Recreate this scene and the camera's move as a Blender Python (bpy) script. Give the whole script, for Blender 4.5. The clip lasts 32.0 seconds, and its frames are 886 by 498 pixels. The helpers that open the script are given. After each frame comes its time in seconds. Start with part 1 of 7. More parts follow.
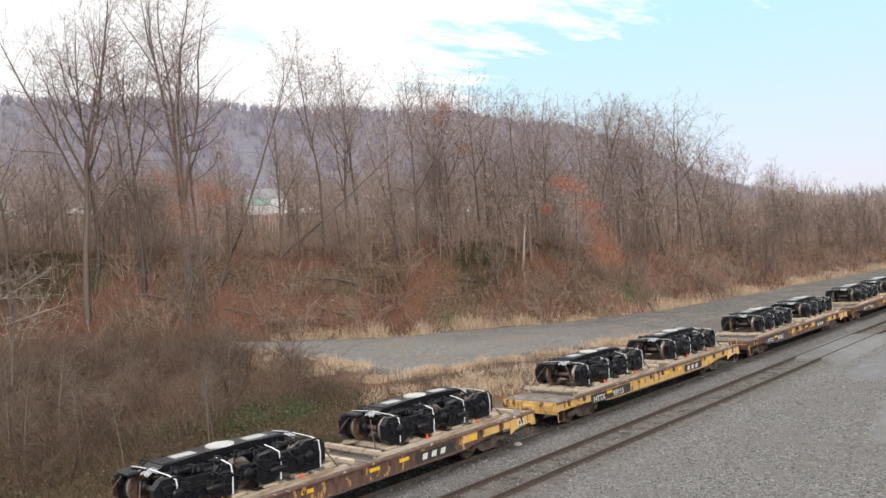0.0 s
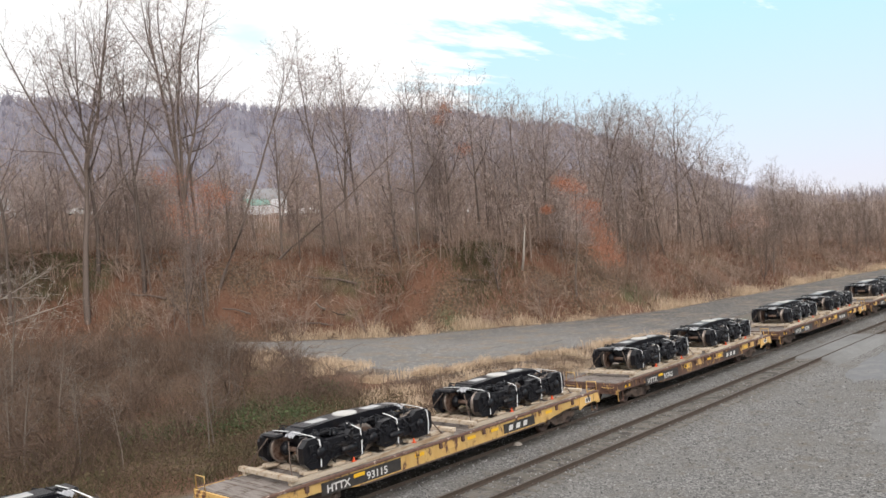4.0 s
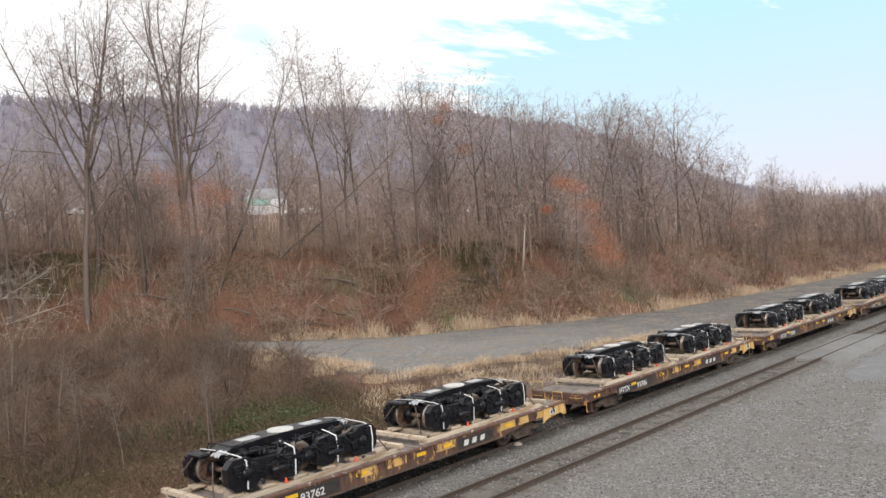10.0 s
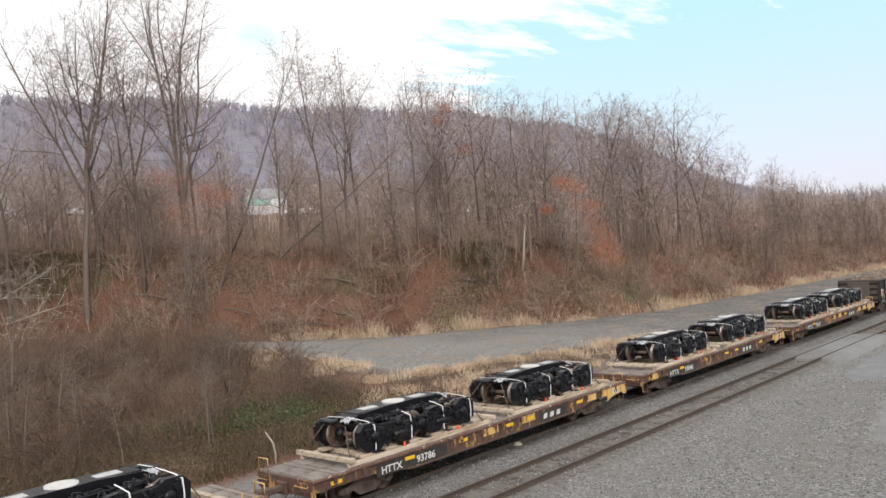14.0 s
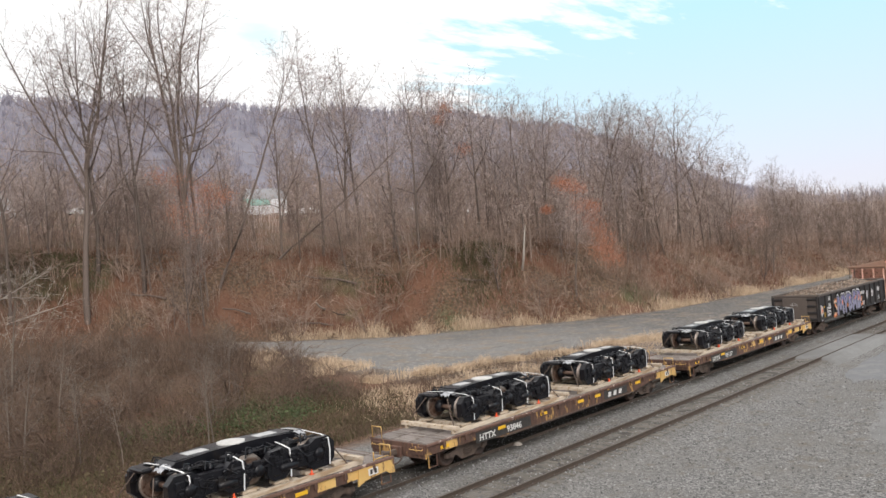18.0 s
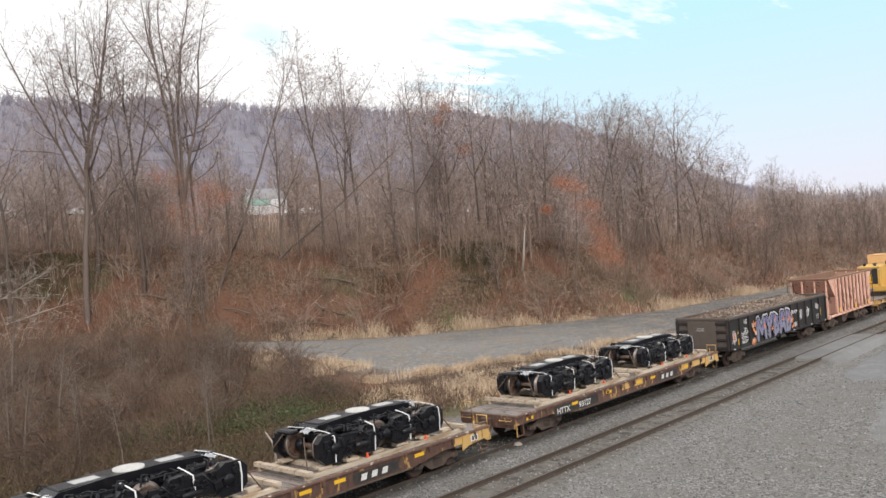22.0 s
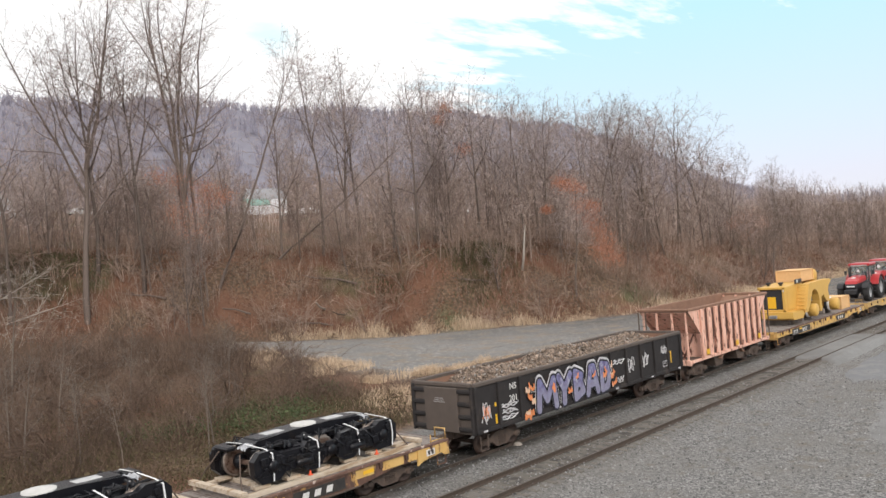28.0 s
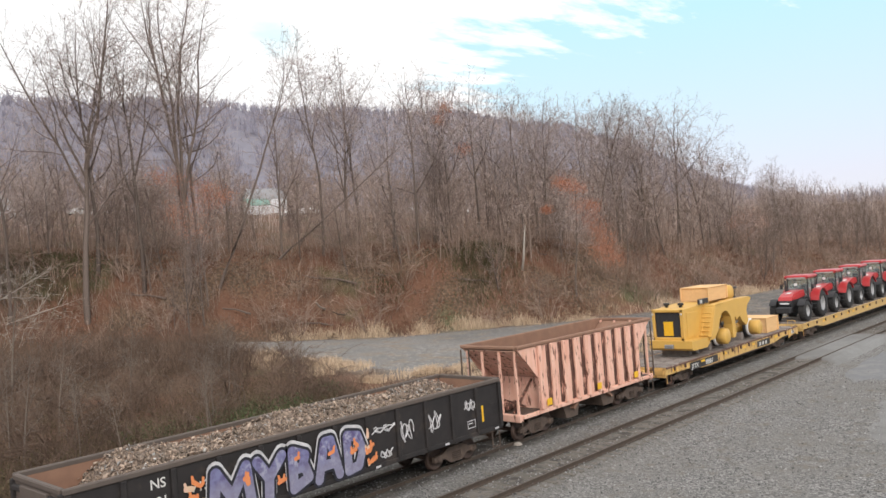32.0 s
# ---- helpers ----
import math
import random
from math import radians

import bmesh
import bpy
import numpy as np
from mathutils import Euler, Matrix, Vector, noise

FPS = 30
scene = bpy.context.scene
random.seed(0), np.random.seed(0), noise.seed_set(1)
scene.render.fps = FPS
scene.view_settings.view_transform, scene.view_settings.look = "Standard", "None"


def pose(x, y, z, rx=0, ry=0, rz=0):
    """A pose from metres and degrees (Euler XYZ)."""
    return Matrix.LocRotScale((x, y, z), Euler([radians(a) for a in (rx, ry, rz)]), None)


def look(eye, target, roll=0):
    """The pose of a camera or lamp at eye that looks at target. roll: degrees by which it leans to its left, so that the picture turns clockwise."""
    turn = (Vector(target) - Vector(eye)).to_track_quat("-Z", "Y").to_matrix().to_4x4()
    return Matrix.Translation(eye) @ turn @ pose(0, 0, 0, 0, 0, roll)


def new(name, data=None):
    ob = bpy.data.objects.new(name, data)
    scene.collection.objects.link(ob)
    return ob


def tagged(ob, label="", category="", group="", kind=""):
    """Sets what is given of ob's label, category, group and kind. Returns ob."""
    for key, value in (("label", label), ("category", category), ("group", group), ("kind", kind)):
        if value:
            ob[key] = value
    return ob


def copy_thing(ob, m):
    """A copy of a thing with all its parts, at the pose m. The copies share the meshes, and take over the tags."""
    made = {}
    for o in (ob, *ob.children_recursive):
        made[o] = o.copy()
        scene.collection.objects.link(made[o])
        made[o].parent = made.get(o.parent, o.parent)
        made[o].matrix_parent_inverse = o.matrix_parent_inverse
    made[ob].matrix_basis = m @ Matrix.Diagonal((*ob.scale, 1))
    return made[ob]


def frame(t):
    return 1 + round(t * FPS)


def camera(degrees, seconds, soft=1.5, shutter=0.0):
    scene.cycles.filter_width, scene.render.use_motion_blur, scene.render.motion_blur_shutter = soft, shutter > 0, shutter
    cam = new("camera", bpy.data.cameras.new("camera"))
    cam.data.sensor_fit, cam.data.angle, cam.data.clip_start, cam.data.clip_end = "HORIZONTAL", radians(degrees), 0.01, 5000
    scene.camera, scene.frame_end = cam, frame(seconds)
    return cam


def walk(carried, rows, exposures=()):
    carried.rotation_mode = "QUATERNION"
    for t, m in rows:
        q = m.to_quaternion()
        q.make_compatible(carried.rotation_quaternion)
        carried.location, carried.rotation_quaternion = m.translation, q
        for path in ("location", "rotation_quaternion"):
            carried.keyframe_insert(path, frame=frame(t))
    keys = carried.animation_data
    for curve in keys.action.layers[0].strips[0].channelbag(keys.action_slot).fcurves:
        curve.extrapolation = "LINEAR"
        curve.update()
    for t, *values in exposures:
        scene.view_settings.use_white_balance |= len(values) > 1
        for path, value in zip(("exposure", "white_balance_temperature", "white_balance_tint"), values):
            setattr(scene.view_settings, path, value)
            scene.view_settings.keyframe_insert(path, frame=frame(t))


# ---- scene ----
cam = camera(57.0, 32.0, 1.5)
EYE = (0.0, 0.0, 7.7745)
YAW, PITCH, ROLL = 0.82286, 0.00732, -4.421
AIM = (EYE[0] + math.sin(YAW) * math.cos(PITCH), EYE[1] + math.cos(YAW) * math.cos(PITCH), EYE[2] + math.sin(PITCH))
walk(cam, [(0, look(EYE, AIM, ROLL)), (32, look(EYE, AIM, ROLL))], exposures=[(0, 0.38), (32, 0.38)])

# ---- light: thin bright overcast with blue gaps ----
SUN_EL, SUN_AZ = radians(32), radians(215)
world = bpy.data.worlds.new("sky")
scene.world = world
world.use_nodes = True
wn, wl = world.node_tree.nodes, world.node_tree.links
wn.clear()
sky = wn.new("ShaderNodeTexSky")
sky.sky_type, sky.sun_disc, sky.sun_elevation, sky.sun_rotation = "NISHITA", False, SUN_EL, SUN_AZ
sky.air_density, sky.dust_density, sky.ozone_density = 1.0, 1.6, 1.5
sky_bg = wn.new("ShaderNodeBackground")
sky_bg.inputs["Strength"].default_value = 0.10
wl.new(sky.outputs["Color"], sky_bg.inputs["Color"])
way = wn.new("ShaderNodeTexCoord")
split = wn.new("ShaderNodeSeparateXYZ")
wl.new(way.outputs["Generated"], split.inputs["Vector"])
rise = wn.new("ShaderNodeValToRGB")
STOPS = ((0.0, (0.72, 0.72, 0.78)), (0.06, (0.69, 0.70, 0.81)), (0.14, (0.61, 0.74, 0.84)), (0.26, (0.50, 0.78, 0.84)), (0.42, (0.88, 0.92, 0.985)), (0.7, (1.0, 0.965, 0.96)))
for k, c in STOPS[1:-1]:
    rise.color_ramp.elements.new(k)
for e, (k, c) in zip(rise.color_ramp.elements, STOPS):
    e.position, e.color = k, (*c, 1)
wl.new(split.outputs["Z"], rise.inputs["Fac"])
veil_bg = wn.new("ShaderNodeBackground")
veil_bg.inputs["Strength"].default_value = 1.0
wl.new(rise.outputs["Color"], veil_bg.inputs["Color"])
both = wn.new("ShaderNodeMixShader")
both.inputs["Fac"].default_value = 0.85
wout = wn.new("ShaderNodeOutputWorld")
wl.new(sky_bg.outputs["Background"], both.inputs[1])
wl.new(veil_bg.outputs["Background"], both.inputs[2])
wl.new(both.outputs["Shader"], wout.inputs["Surface"])
sun = new("sun", bpy.data.lights.new("sun", "SUN"))
sun.data.energy, sun.data.angle, sun.data.color = 1.3, radians(14), (1.0, 0.925, 0.88)
SUN_DIR = Vector((math.sin(SUN_AZ) * math.cos(SUN_EL), math.cos(SUN_AZ) * math.cos(SUN_EL), math.sin(SUN_EL)))
sun.matrix_world = look(SUN_DIR * 60, (0, 0, 0))

# ---- plan ----
TRACK_Y, NEAR_Y = 21.622, 17.74       # centre lines of the train's track and of the empty track
DECK = 1.22                            # flatcar deck above rail top
BASE = ((-900, 120), (-400, 98), (-60, 88), (0, 84), (32, 79), (44, 73), (54.5, 69), (60, 62), (66, 57), (72, 51.5), (82, 46),
        (101, 44), (130, 42.5), (200, 36), (400, 20), (1500, -120))


def smooth(a):
    a = np.clip(a, 0, 1)
    return a * a * (3 - 2 * a)


def wave(x, y, s, seed=0.0):
    """Cheap rolling unevenness, about -1 to 1."""
    return (np.sin(x / s * 1.3 + seed) * np.cos(y / s * 1.1 - seed * 1.7) + np.sin(x / s * 2.9 - y / s * 2.3 + seed * 3.1) * 0.5
            + np.cos(x / s * 5.3 + y / s * 4.7 + seed) * 0.25) / 1.75


def past_base(x, y):
    """Distance beyond the foot of the bank; negative on the railway's side."""
    x, y = np.asarray(x, float), np.asarray(y, float)
    best, side = np.full(x.shape, 1e9), np.ones(x.shape)
    for (ax, ay), (bx, by) in zip(BASE, BASE[1:]):
        dx, dy = bx - ax, by - ay
        k = np.clip(((x - ax) * dx + (y - ay) * dy) / (dx * dx + dy * dy), 0, 1)
        d = np.hypot(x - ax - k * dx, y - ay - k * dy)
        s = np.sign(dx * (y - ay) - dy * (x - ax))
        near = d < best
        best, side = np.where(near, d, best), np.where(near, s, side)
    return best * side


def road_z(x, y):
    return -0.45 + 2.0 * smooth((60 - x) / 28) * smooth((y - 38) / 32)


def ground_z(x, y):
    x, y = np.asarray(x, float), np.asarray(y, float)
    u = past_base(x, y)
    z = road_z(x, y)
    z = z + np.maximum(0.27 * smooth((2.15 - np.abs(y - NEAR_Y)) / 1.05), 0.33 * smooth((2.7 - np.abs(y - TRACK_Y)) / 1.1)) * (np.abs(x) < 2000)
    bank = np.interp(x, (30, 60, 85, 120, 170, 260), (9.2, 9.6, 8.0, 6.0, 4.2, 3.4))
    z = z + bank * smooth(u / 13) + 0.155 * np.clip(u - 12, 0, 100)
    az = np.degrees(np.arctan2(x, np.maximum(y, 1)))
    crest = np.interp(az, (-60, 0, 19, 29, 39, 48.6, 56.4, 61, 65.5, 70.5, 76, 90), (138, 148, 152, 158, 162, 168, 162, 134, 84, 44, 30, 18))
    z = z + crest * smooth((u - 140) / 640) * (1 + 0.05 * wave(x, y, 90, 2))
    rough = smooth((u + 1) / 4)
    return z + wave(x, y, 4.5, 1) * 0.35 * rough + wave(x, y, 1.7, 4) * 0.012


# ---- materials ----
def material(name, base, rough=0.8, metal=0.0, second=None, scale=6.0, contrast=0.5, third=None, scale3=0.6, lo3=0.5, hi3=0.62, bump=0.3, bump_scale=40.0,
             streak=(1, 1, 1), random_tint=0.0, island=False, spec=0.5):
    """A worn surface: base and second colour in grain, third in larger patches, fine relief."""
    m = bpy.data.materials.new(name)
    m.use_nodes = True
    n, l = m.node_tree.nodes, m.node_tree.links
    p = n["Principled BSDF"]
    p.inputs["Roughness"].default_value, p.inputs["Metallic"].default_value = rough, metal
    p.inputs["Specular IOR Level"].default_value = spec
    co = n.new("ShaderNodeTexCoord")
    mp = n.new("ShaderNodeMapping")
    mp.inputs["Scale"].default_value = streak
    l.new(co.outputs["Object"], mp.inputs["Vector"])

    def noise_node(sc, detail, vec=mp):
        t = n.new("ShaderNodeTexNoise")
        t.inputs["Scale"].default_value, t.inputs["Detail"].default_value = sc, detail
        l.new(vec.outputs["Vector"], t.inputs["Vector"])
        return t

    def ramp(src, lo, hi):
        r = n.new("ShaderNodeMapRange")
        r.inputs["From Min"].default_value, r.inputs["From Max"].default_value = lo, hi
        l.new(src, r.inputs["Value"])
        return r.outputs["Result"]

    def mix(fac, a, b, mode="MIX"):
        x = n.new("ShaderNodeMix")
        x.data_type, x.blend_type = "RGBA", mode
        for socket, v in (("Factor", fac), ("A", a), ("B", b)):
            if isinstance(v, (tuple, float, int)):
                x.inputs[socket].default_value = (*v, 1) if isinstance(v, tuple) else v
            else:
                l.new(v, x.inputs[socket])
        return x.outputs["Result"]

    second = second or tuple(c * 0.7 for c in base)
    g = noise_node(scale, 6)
    col = mix(ramp(g.outputs["Fac"], 0.5 - contrast / 2, 0.5 + contrast / 2), base, second)
    if third:
        t3 = noise_node(scale3, 9)
        t3.inputs["Roughness"].default_value = 0.66
        col = mix(ramp(t3.outputs["Fac"], lo3, hi3), col, third)
    if random_tint:
        src = n.new("ShaderNodeNewGeometry").outputs["Random Per Island"] if island else n.new("ShaderNodeObjectInfo").outputs["Random"]
        hs = n.new("ShaderNodeHueSaturation")
        l.new(ramp(src, 0, 1), hs.inputs["Value"])
        r = hs.inputs["Value"].links[0].from_node
        r.inputs["To Min"].default_value, r.inputs["To Max"].default_value = 1 - random_tint, 1 + random_tint
        l.new(col, hs.inputs["Color"])
        col = hs.outputs["Color"]
    l.new(col, p.inputs["Base Color"])
    if bump:
        b = n.new("ShaderNodeBump")
        b.inputs["Strength"].default_value, b.inputs["Distance"].default_value = bump, 0.02
        l.new(noise_node(bump_scale, 4).outputs["Fac"], b.inputs["Height"])
        l.new(b.outputs["Normal"], p.inputs["Normal"])
    return m


def ground_material():
    """Ballast and cinders near the tracks, leaf litter and dead grass elsewhere, wooded slopes far off."""
    m = bpy.data.materials.new("ground")
    m.use_nodes = True
    n, l = m.node_tree.nodes, m.node_tree.links
    p = n["Principled BSDF"]
    p.inputs["Roughness"].default_value, p.inputs["Specular IOR Level"].default_value = 0.95, 0.15
    co = n.new("ShaderNodeTexCoord")

    def tex(kind, sc, detail=6):
        t = n.new(kind)
        t.inputs["Scale"].default_value = sc
        if "Noise" in kind:
            t.inputs["Detail"].default_value = detail
        l.new(co.outputs["Object"], t.inputs["Vector"])
        return t

    def ramp(src, stops):
        r = n.new("ShaderNodeValToRGB")
        r.color_ramp.elements[0].position, r.color_ramp.elements[1].position = stops[0][0], stops[-1][0]
        for k, c in stops[1:-1]:
            r.color_ramp.elements.new(k)
        for e, (k, c) in zip(r.color_ramp.elements, stops):
            e.position, e.color = k, (*c, 1)
        l.new(src, r.inputs["Fac"])
        return r.outputs["Color"]

    def mix(fac, a, b, mode="MIX"):
        x = n.new("ShaderNodeMix")
        x.data_type, x.blend_type = "RGBA", mode
        for socket, v in (("Factor", fac), ("A", a), ("B", b)):
            if isinstance(v, (tuple, float, int)):
                x.inputs[socket].default_value = (*v, 1) if isinstance(v, tuple) else v
            else:
                l.new(v, x.inputs[socket])
        return x.outputs["Result"]

    vor = tex("ShaderNodeTexVoronoi", 16)
    stone = ramp(vor.outputs["Color"], ((0.1, (0.085, 0.083, 0.08)), (0.5, (0.185, 0.181, 0.174)), (0.93, (0.34, 0.33, 0.315))))
    patch = tex("ShaderNodeTexNoise", 0.35)
    stone = mix(ramp(patch.outputs["Fac"], ((0.4, (0, 0, 0)), (0.65, (0.6, 0.6, 0.6)))), stone, (0.19, 0.182, 0.168))
    brown = tex("ShaderNodeTexNoise", 1.4)
    stone = mix(ramp(brown.outputs["Fac"], ((0.56, (0, 0, 0)), (0.72, (0.75, 0.75, 0.75)))), stone, (0.17, 0.15, 0.125))
    g = tex("ShaderNodeTexNoise", 3.5, 8)
    litter = ramp(g.outputs["Fac"], ((0.3, (0.065, 0.05, 0.037)), (0.5, (0.13, 0.09, 0.062)), (0.68, (0.22, 0.15, 0.098))))
    rust = tex("ShaderNodeTexNoise", 0.16, 5)
    litter = mix(ramp(rust.outputs["Fac"], ((0.45, (0, 0, 0)), (0.6, (0.8, 0.8, 0.8)))), litter, (0.175, 0.088, 0.057))
    green = tex("ShaderNodeTexNoise", 0.11, 4)
    litter = mix(ramp(green.outputs["Fac"], ((0.58, (0, 0, 0)), (0.68, (0.7, 0.7, 0.7)))), litter, (0.10, 0.115, 0.055))
    # Far slopes: the violet-grey ramp has the haze of distance painted in.
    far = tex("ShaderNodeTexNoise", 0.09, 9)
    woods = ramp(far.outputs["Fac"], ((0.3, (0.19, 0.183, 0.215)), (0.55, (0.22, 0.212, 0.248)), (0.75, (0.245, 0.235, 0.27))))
    at = n.new("ShaderNodeVertexColor")
    at.layer_name = "cover"
    sep = n.new("ShaderNodeSeparateColor")
    l.new(at.outputs["Color"], sep.inputs["Color"])
    col = mix(sep.outputs["Red"], stone, litter)
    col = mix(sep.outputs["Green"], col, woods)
    grime_shade = tex("ShaderNodeTexNoise", 2.2)
    col = mix(sep.outputs["Blue"], col, mix(ramp(grime_shade.outputs["Fac"], ((0.35, (0, 0, 0)), (0.65, (1, 1, 1)))), (0.085, 0.078, 0.07), (0.19, 0.175, 0.155)))
    # Shade under the train, painted as a dark strip along its track.
    col = mix(at.outputs["Alpha"], col, ramp(grime_shade.outputs["Fac"], ((0.35, (0.04, 0.037, 0.034)), (0.7, (0.10, 0.093, 0.085)))))
    l.new(col, p.inputs["Base Color"])
    b = n.new("ShaderNodeBump")
    b.inputs["Strength"].default_value, b.inputs["Distance"].default_value = 0.7, 0.05
    l.new(vor.outputs["Distance"], b.inputs["Height"])
    l.new(b.outputs["Normal"], p.inputs["Normal"])
    return m


M_GROUND = ground_material()
M_ROAD = material("worn_asphalt", (0.188, 0.18, 0.17), 0.95, second=(0.258, 0.247, 0.234), scale=22, contrast=0.5, third=(0.165, 0.162, 0.158), scale3=0.12, lo3=0.42, hi3=0.75, bump=0.4, bump_scale=60, spec=0.2)


def road_blend(m):
    """Bleached gravel where the road bends away, darker asphalt along the tracks."""
    n, l = m.node_tree.nodes, m.node_tree.links
    p = n["Principled BSDF"]
    co = n.new("ShaderNodeTexCoord")
    sep = n.new("ShaderNodeSeparateXYZ")
    l.new(co.outputs["Object"], sep.inputs["Vector"])
    t = n.new("ShaderNodeTexNoise")
    t.inputs["Scale"].default_value, t.inputs["Detail"].default_value = 0.25, 6
    l.new(co.outputs["Object"], t.inputs["Vector"])
    a = n.new("ShaderNodeMath")
    a.operation, a.inputs[1].default_value = "MULTIPLY_ADD", 34.0
    l.new(t.outputs["Fac"], a.inputs[0])
    l.new(sep.outputs["X"], a.inputs[2])
    r = n.new("ShaderNodeMapRange")
    r.inputs["From Min"].default_value, r.inputs["From Max"].default_value = 72.0, 94.0
    l.new(a.outputs["Value"], r.inputs["Value"])
    mx = n.new("ShaderNodeMix")
    mx.data_type, mx.blend_type = "RGBA", "MULTIPLY"
    mx.inputs["B"].default_value = (0.6, 0.59, 0.585, 1)
    l.new(p.inputs["Base Color"].links[0].from_socket, mx.inputs["A"])
    l.new(r.outputs["Result"], mx.inputs["Factor"])
    col = mx.outputs["Result"]
    # drifts of brown grit, pale loose gravel and dark cracks
    for scale, lo, hi, tint, stretch in ((0.4, 0.5, 0.62, (0.24, 0.195, 0.15), (1, 1, 1)), (2.4, 0.54, 0.62, (0.33, 0.315, 0.295), (1, 1, 1)), (5.0, 0.55, 0.62, (0.12, 0.115, 0.108), (1, 1, 1)), (0.7, 0.62, 0.66, (0.11, 0.104, 0.097), (0.4, 1.8, 1))):
        mp = n.new("ShaderNodeMapping")
        mp.inputs["Scale"].default_value, mp.inputs["Rotation"].default_value = stretch, (0, 0, radians(20))
        l.new(co.outputs["Object"], mp.inputs["Vector"])
        g = n.new("ShaderNodeTexNoise")
        g.inputs["Scale"].default_value, g.inputs["Detail"].default_value, g.inputs["Roughness"].default_value = scale, 9, 0.68
        l.new(mp.outputs["Vector"], g.inputs["Vector"])
        k = n.new("ShaderNodeMapRange")
        k.inputs["From Min"].default_value, k.inputs["From Max"].default_value, k.inputs["To Max"].default_value = lo, hi, 0.9
        l.new(g.outputs["Fac"], k.inputs["Value"])
        m2 = n.new("ShaderNodeMix")
        m2.data_type = "RGBA"
        m2.inputs["B"].default_value = (*tint, 1)
        l.new(col, m2.inputs["A"])
        l.new(k.outputs["Result"], m2.inputs["Factor"])
        col = m2.outputs["Result"]
    l.new(col, p.inputs["Base Color"])


road_blend(M_ROAD)
M_LOT = material("gravel_lot", (0.19, 0.19, 0.185), 0.92, second=(0.25, 0.247, 0.24), scale=18, contrast=0.45, third=(0.14, 0.136, 0.13), scale3=0.11, lo3=0.46, hi3=0.66, bump=0.5, bump_scale=50, spec=0.2)
M_SILT = material("damp_silt", (0.19, 0.192, 0.197), 0.75, second=(0.165, 0.166, 0.17), scale=3, third=(0.215, 0.212, 0.207), scale3=0.8, bump=0.2, spec=0.2)
M_STONE = material("crushed_stone", (0.27, 0.265, 0.258), 0.9, second=(0.13, 0.128, 0.126), scale=3, random_tint=0.7, island=True, bump=0.2)
M_TIE = material("creosote_tie", (0.125, 0.108, 0.09), 0.9, second=(0.16, 0.143, 0.122), scale=14, streak=(4, 0.6, 4), random_tint=0.12, bump=0.4)
M_RAIL = material("rusty_rail", (0.06, 0.046, 0.038), 0.75, metal=0.2, second=(0.10, 0.072, 0.052), scale=10)
M_RAILTOP = material("rail_head", (0.13, 0.108, 0.09), 0.6, metal=0.4, second=(0.09, 0.072, 0.058), scale=4)
M_BARK = material("bark", (0.125, 0.097, 0.082), 0.95, second=(0.19, 0.15, 0.128), scale=9, streak=(3, 3, 0.5), random_tint=0.2, bump=0.5, spec=0.2)
# Twigs are lightened towards violet-grey, with haze put into the colour.
M_TWIG = material("winter_twigs", (0.46, 0.38, 0.352), 0.95, second=(0.34, 0.28, 0.258), scale=0.7, random_tint=0.12, bump=0, spec=0.1)
M_TWIGB = material("brown_twigs", (0.28, 0.212, 0.176), 0.95, second=(0.19, 0.144, 0.12), scale=0.7, random_tint=0.25, bump=0, spec=0.1)
M_PALE = material("pale_bark", (0.48, 0.43, 0.37), 0.9, second=(0.32, 0.28, 0.24), scale=7, random_tint=0.15, bump=0.3)
M_STEM = material("pale_sapling_bark", (0.21, 0.168, 0.135), 0.9, second=(0.13, 0.104, 0.085), scale=7, random_tint=0.15, bump=0.2)
M_VINE = material("rust_leaves", (0.52, 0.235, 0.15), 0.9, second=(0.38, 0.19, 0.125), scale=2.5, random_tint=0.3, island=True, bump=0, spec=0.1)
M_LEAF = material("dead_leaves", (0.27, 0.142, 0.09), 0.9, second=(0.18, 0.10, 0.066), scale=0.6, random_tint=0.35, island=True, bump=0, spec=0.1)
M_BRUSH = material("brown_brush", (0.205, 0.142, 0.105), 0.95, second=(0.098, 0.069, 0.052), scale=0.5, random_tint=0.35, island=True, bump=0, spec=0.1)
M_BRUSHR = material("rust_brush", (0.25, 0.13, 0.087), 0.95, second=(0.095, 0.06, 0.044), scale=0.35, random_tint=0.35, island=True, bump=0, spec=0.1)
M_BUSH = material("bush_stems", (0.195, 0.137, 0.105), 0.95, second=(0.10, 0.072, 0.057), scale=0.8, random_tint=0.3, bump=0, spec=0.1)
# Scrub brown lifted so that the colour itself carries the bank's haze.
M_SCRUB = material("bank_scrub", (0.40, 0.295, 0.235), 0.95, second=(0.23, 0.17, 0.135), scale=0.5, random_tint=0.3, island=True, bump=0, spec=0.1)
# Far-bank weeds: haze is put into this pale colour.
M_HAZESCRUB = material("pale_scrub", (0.56, 0.43, 0.365), 0.95, second=(0.42, 0.30, 0.245), scale=0.3, random_tint=0.3, island=True, bump=0, spec=0.1)
M_STRAW = material("dry_grass", (0.68, 0.54, 0.39), 0.95, second=(0.47, 0.355, 0.245), scale=0.8, random_tint=0.25, island=True, bump=0, spec=0.1)
M_GREEN = material("green_weeds", (0.075, 0.085, 0.038), 0.9, second=(0.12, 0.09, 0.055), scale=0.9, random_tint=0.35, island=True, bump=0, spec=0.1)
M_IVY = material("ivy_leaves", (0.06, 0.098, 0.036), 0.7, second=(0.095, 0.115, 0.05), scale=1.5, random_tint=0.4, island=True, bump=0, spec=0.3)
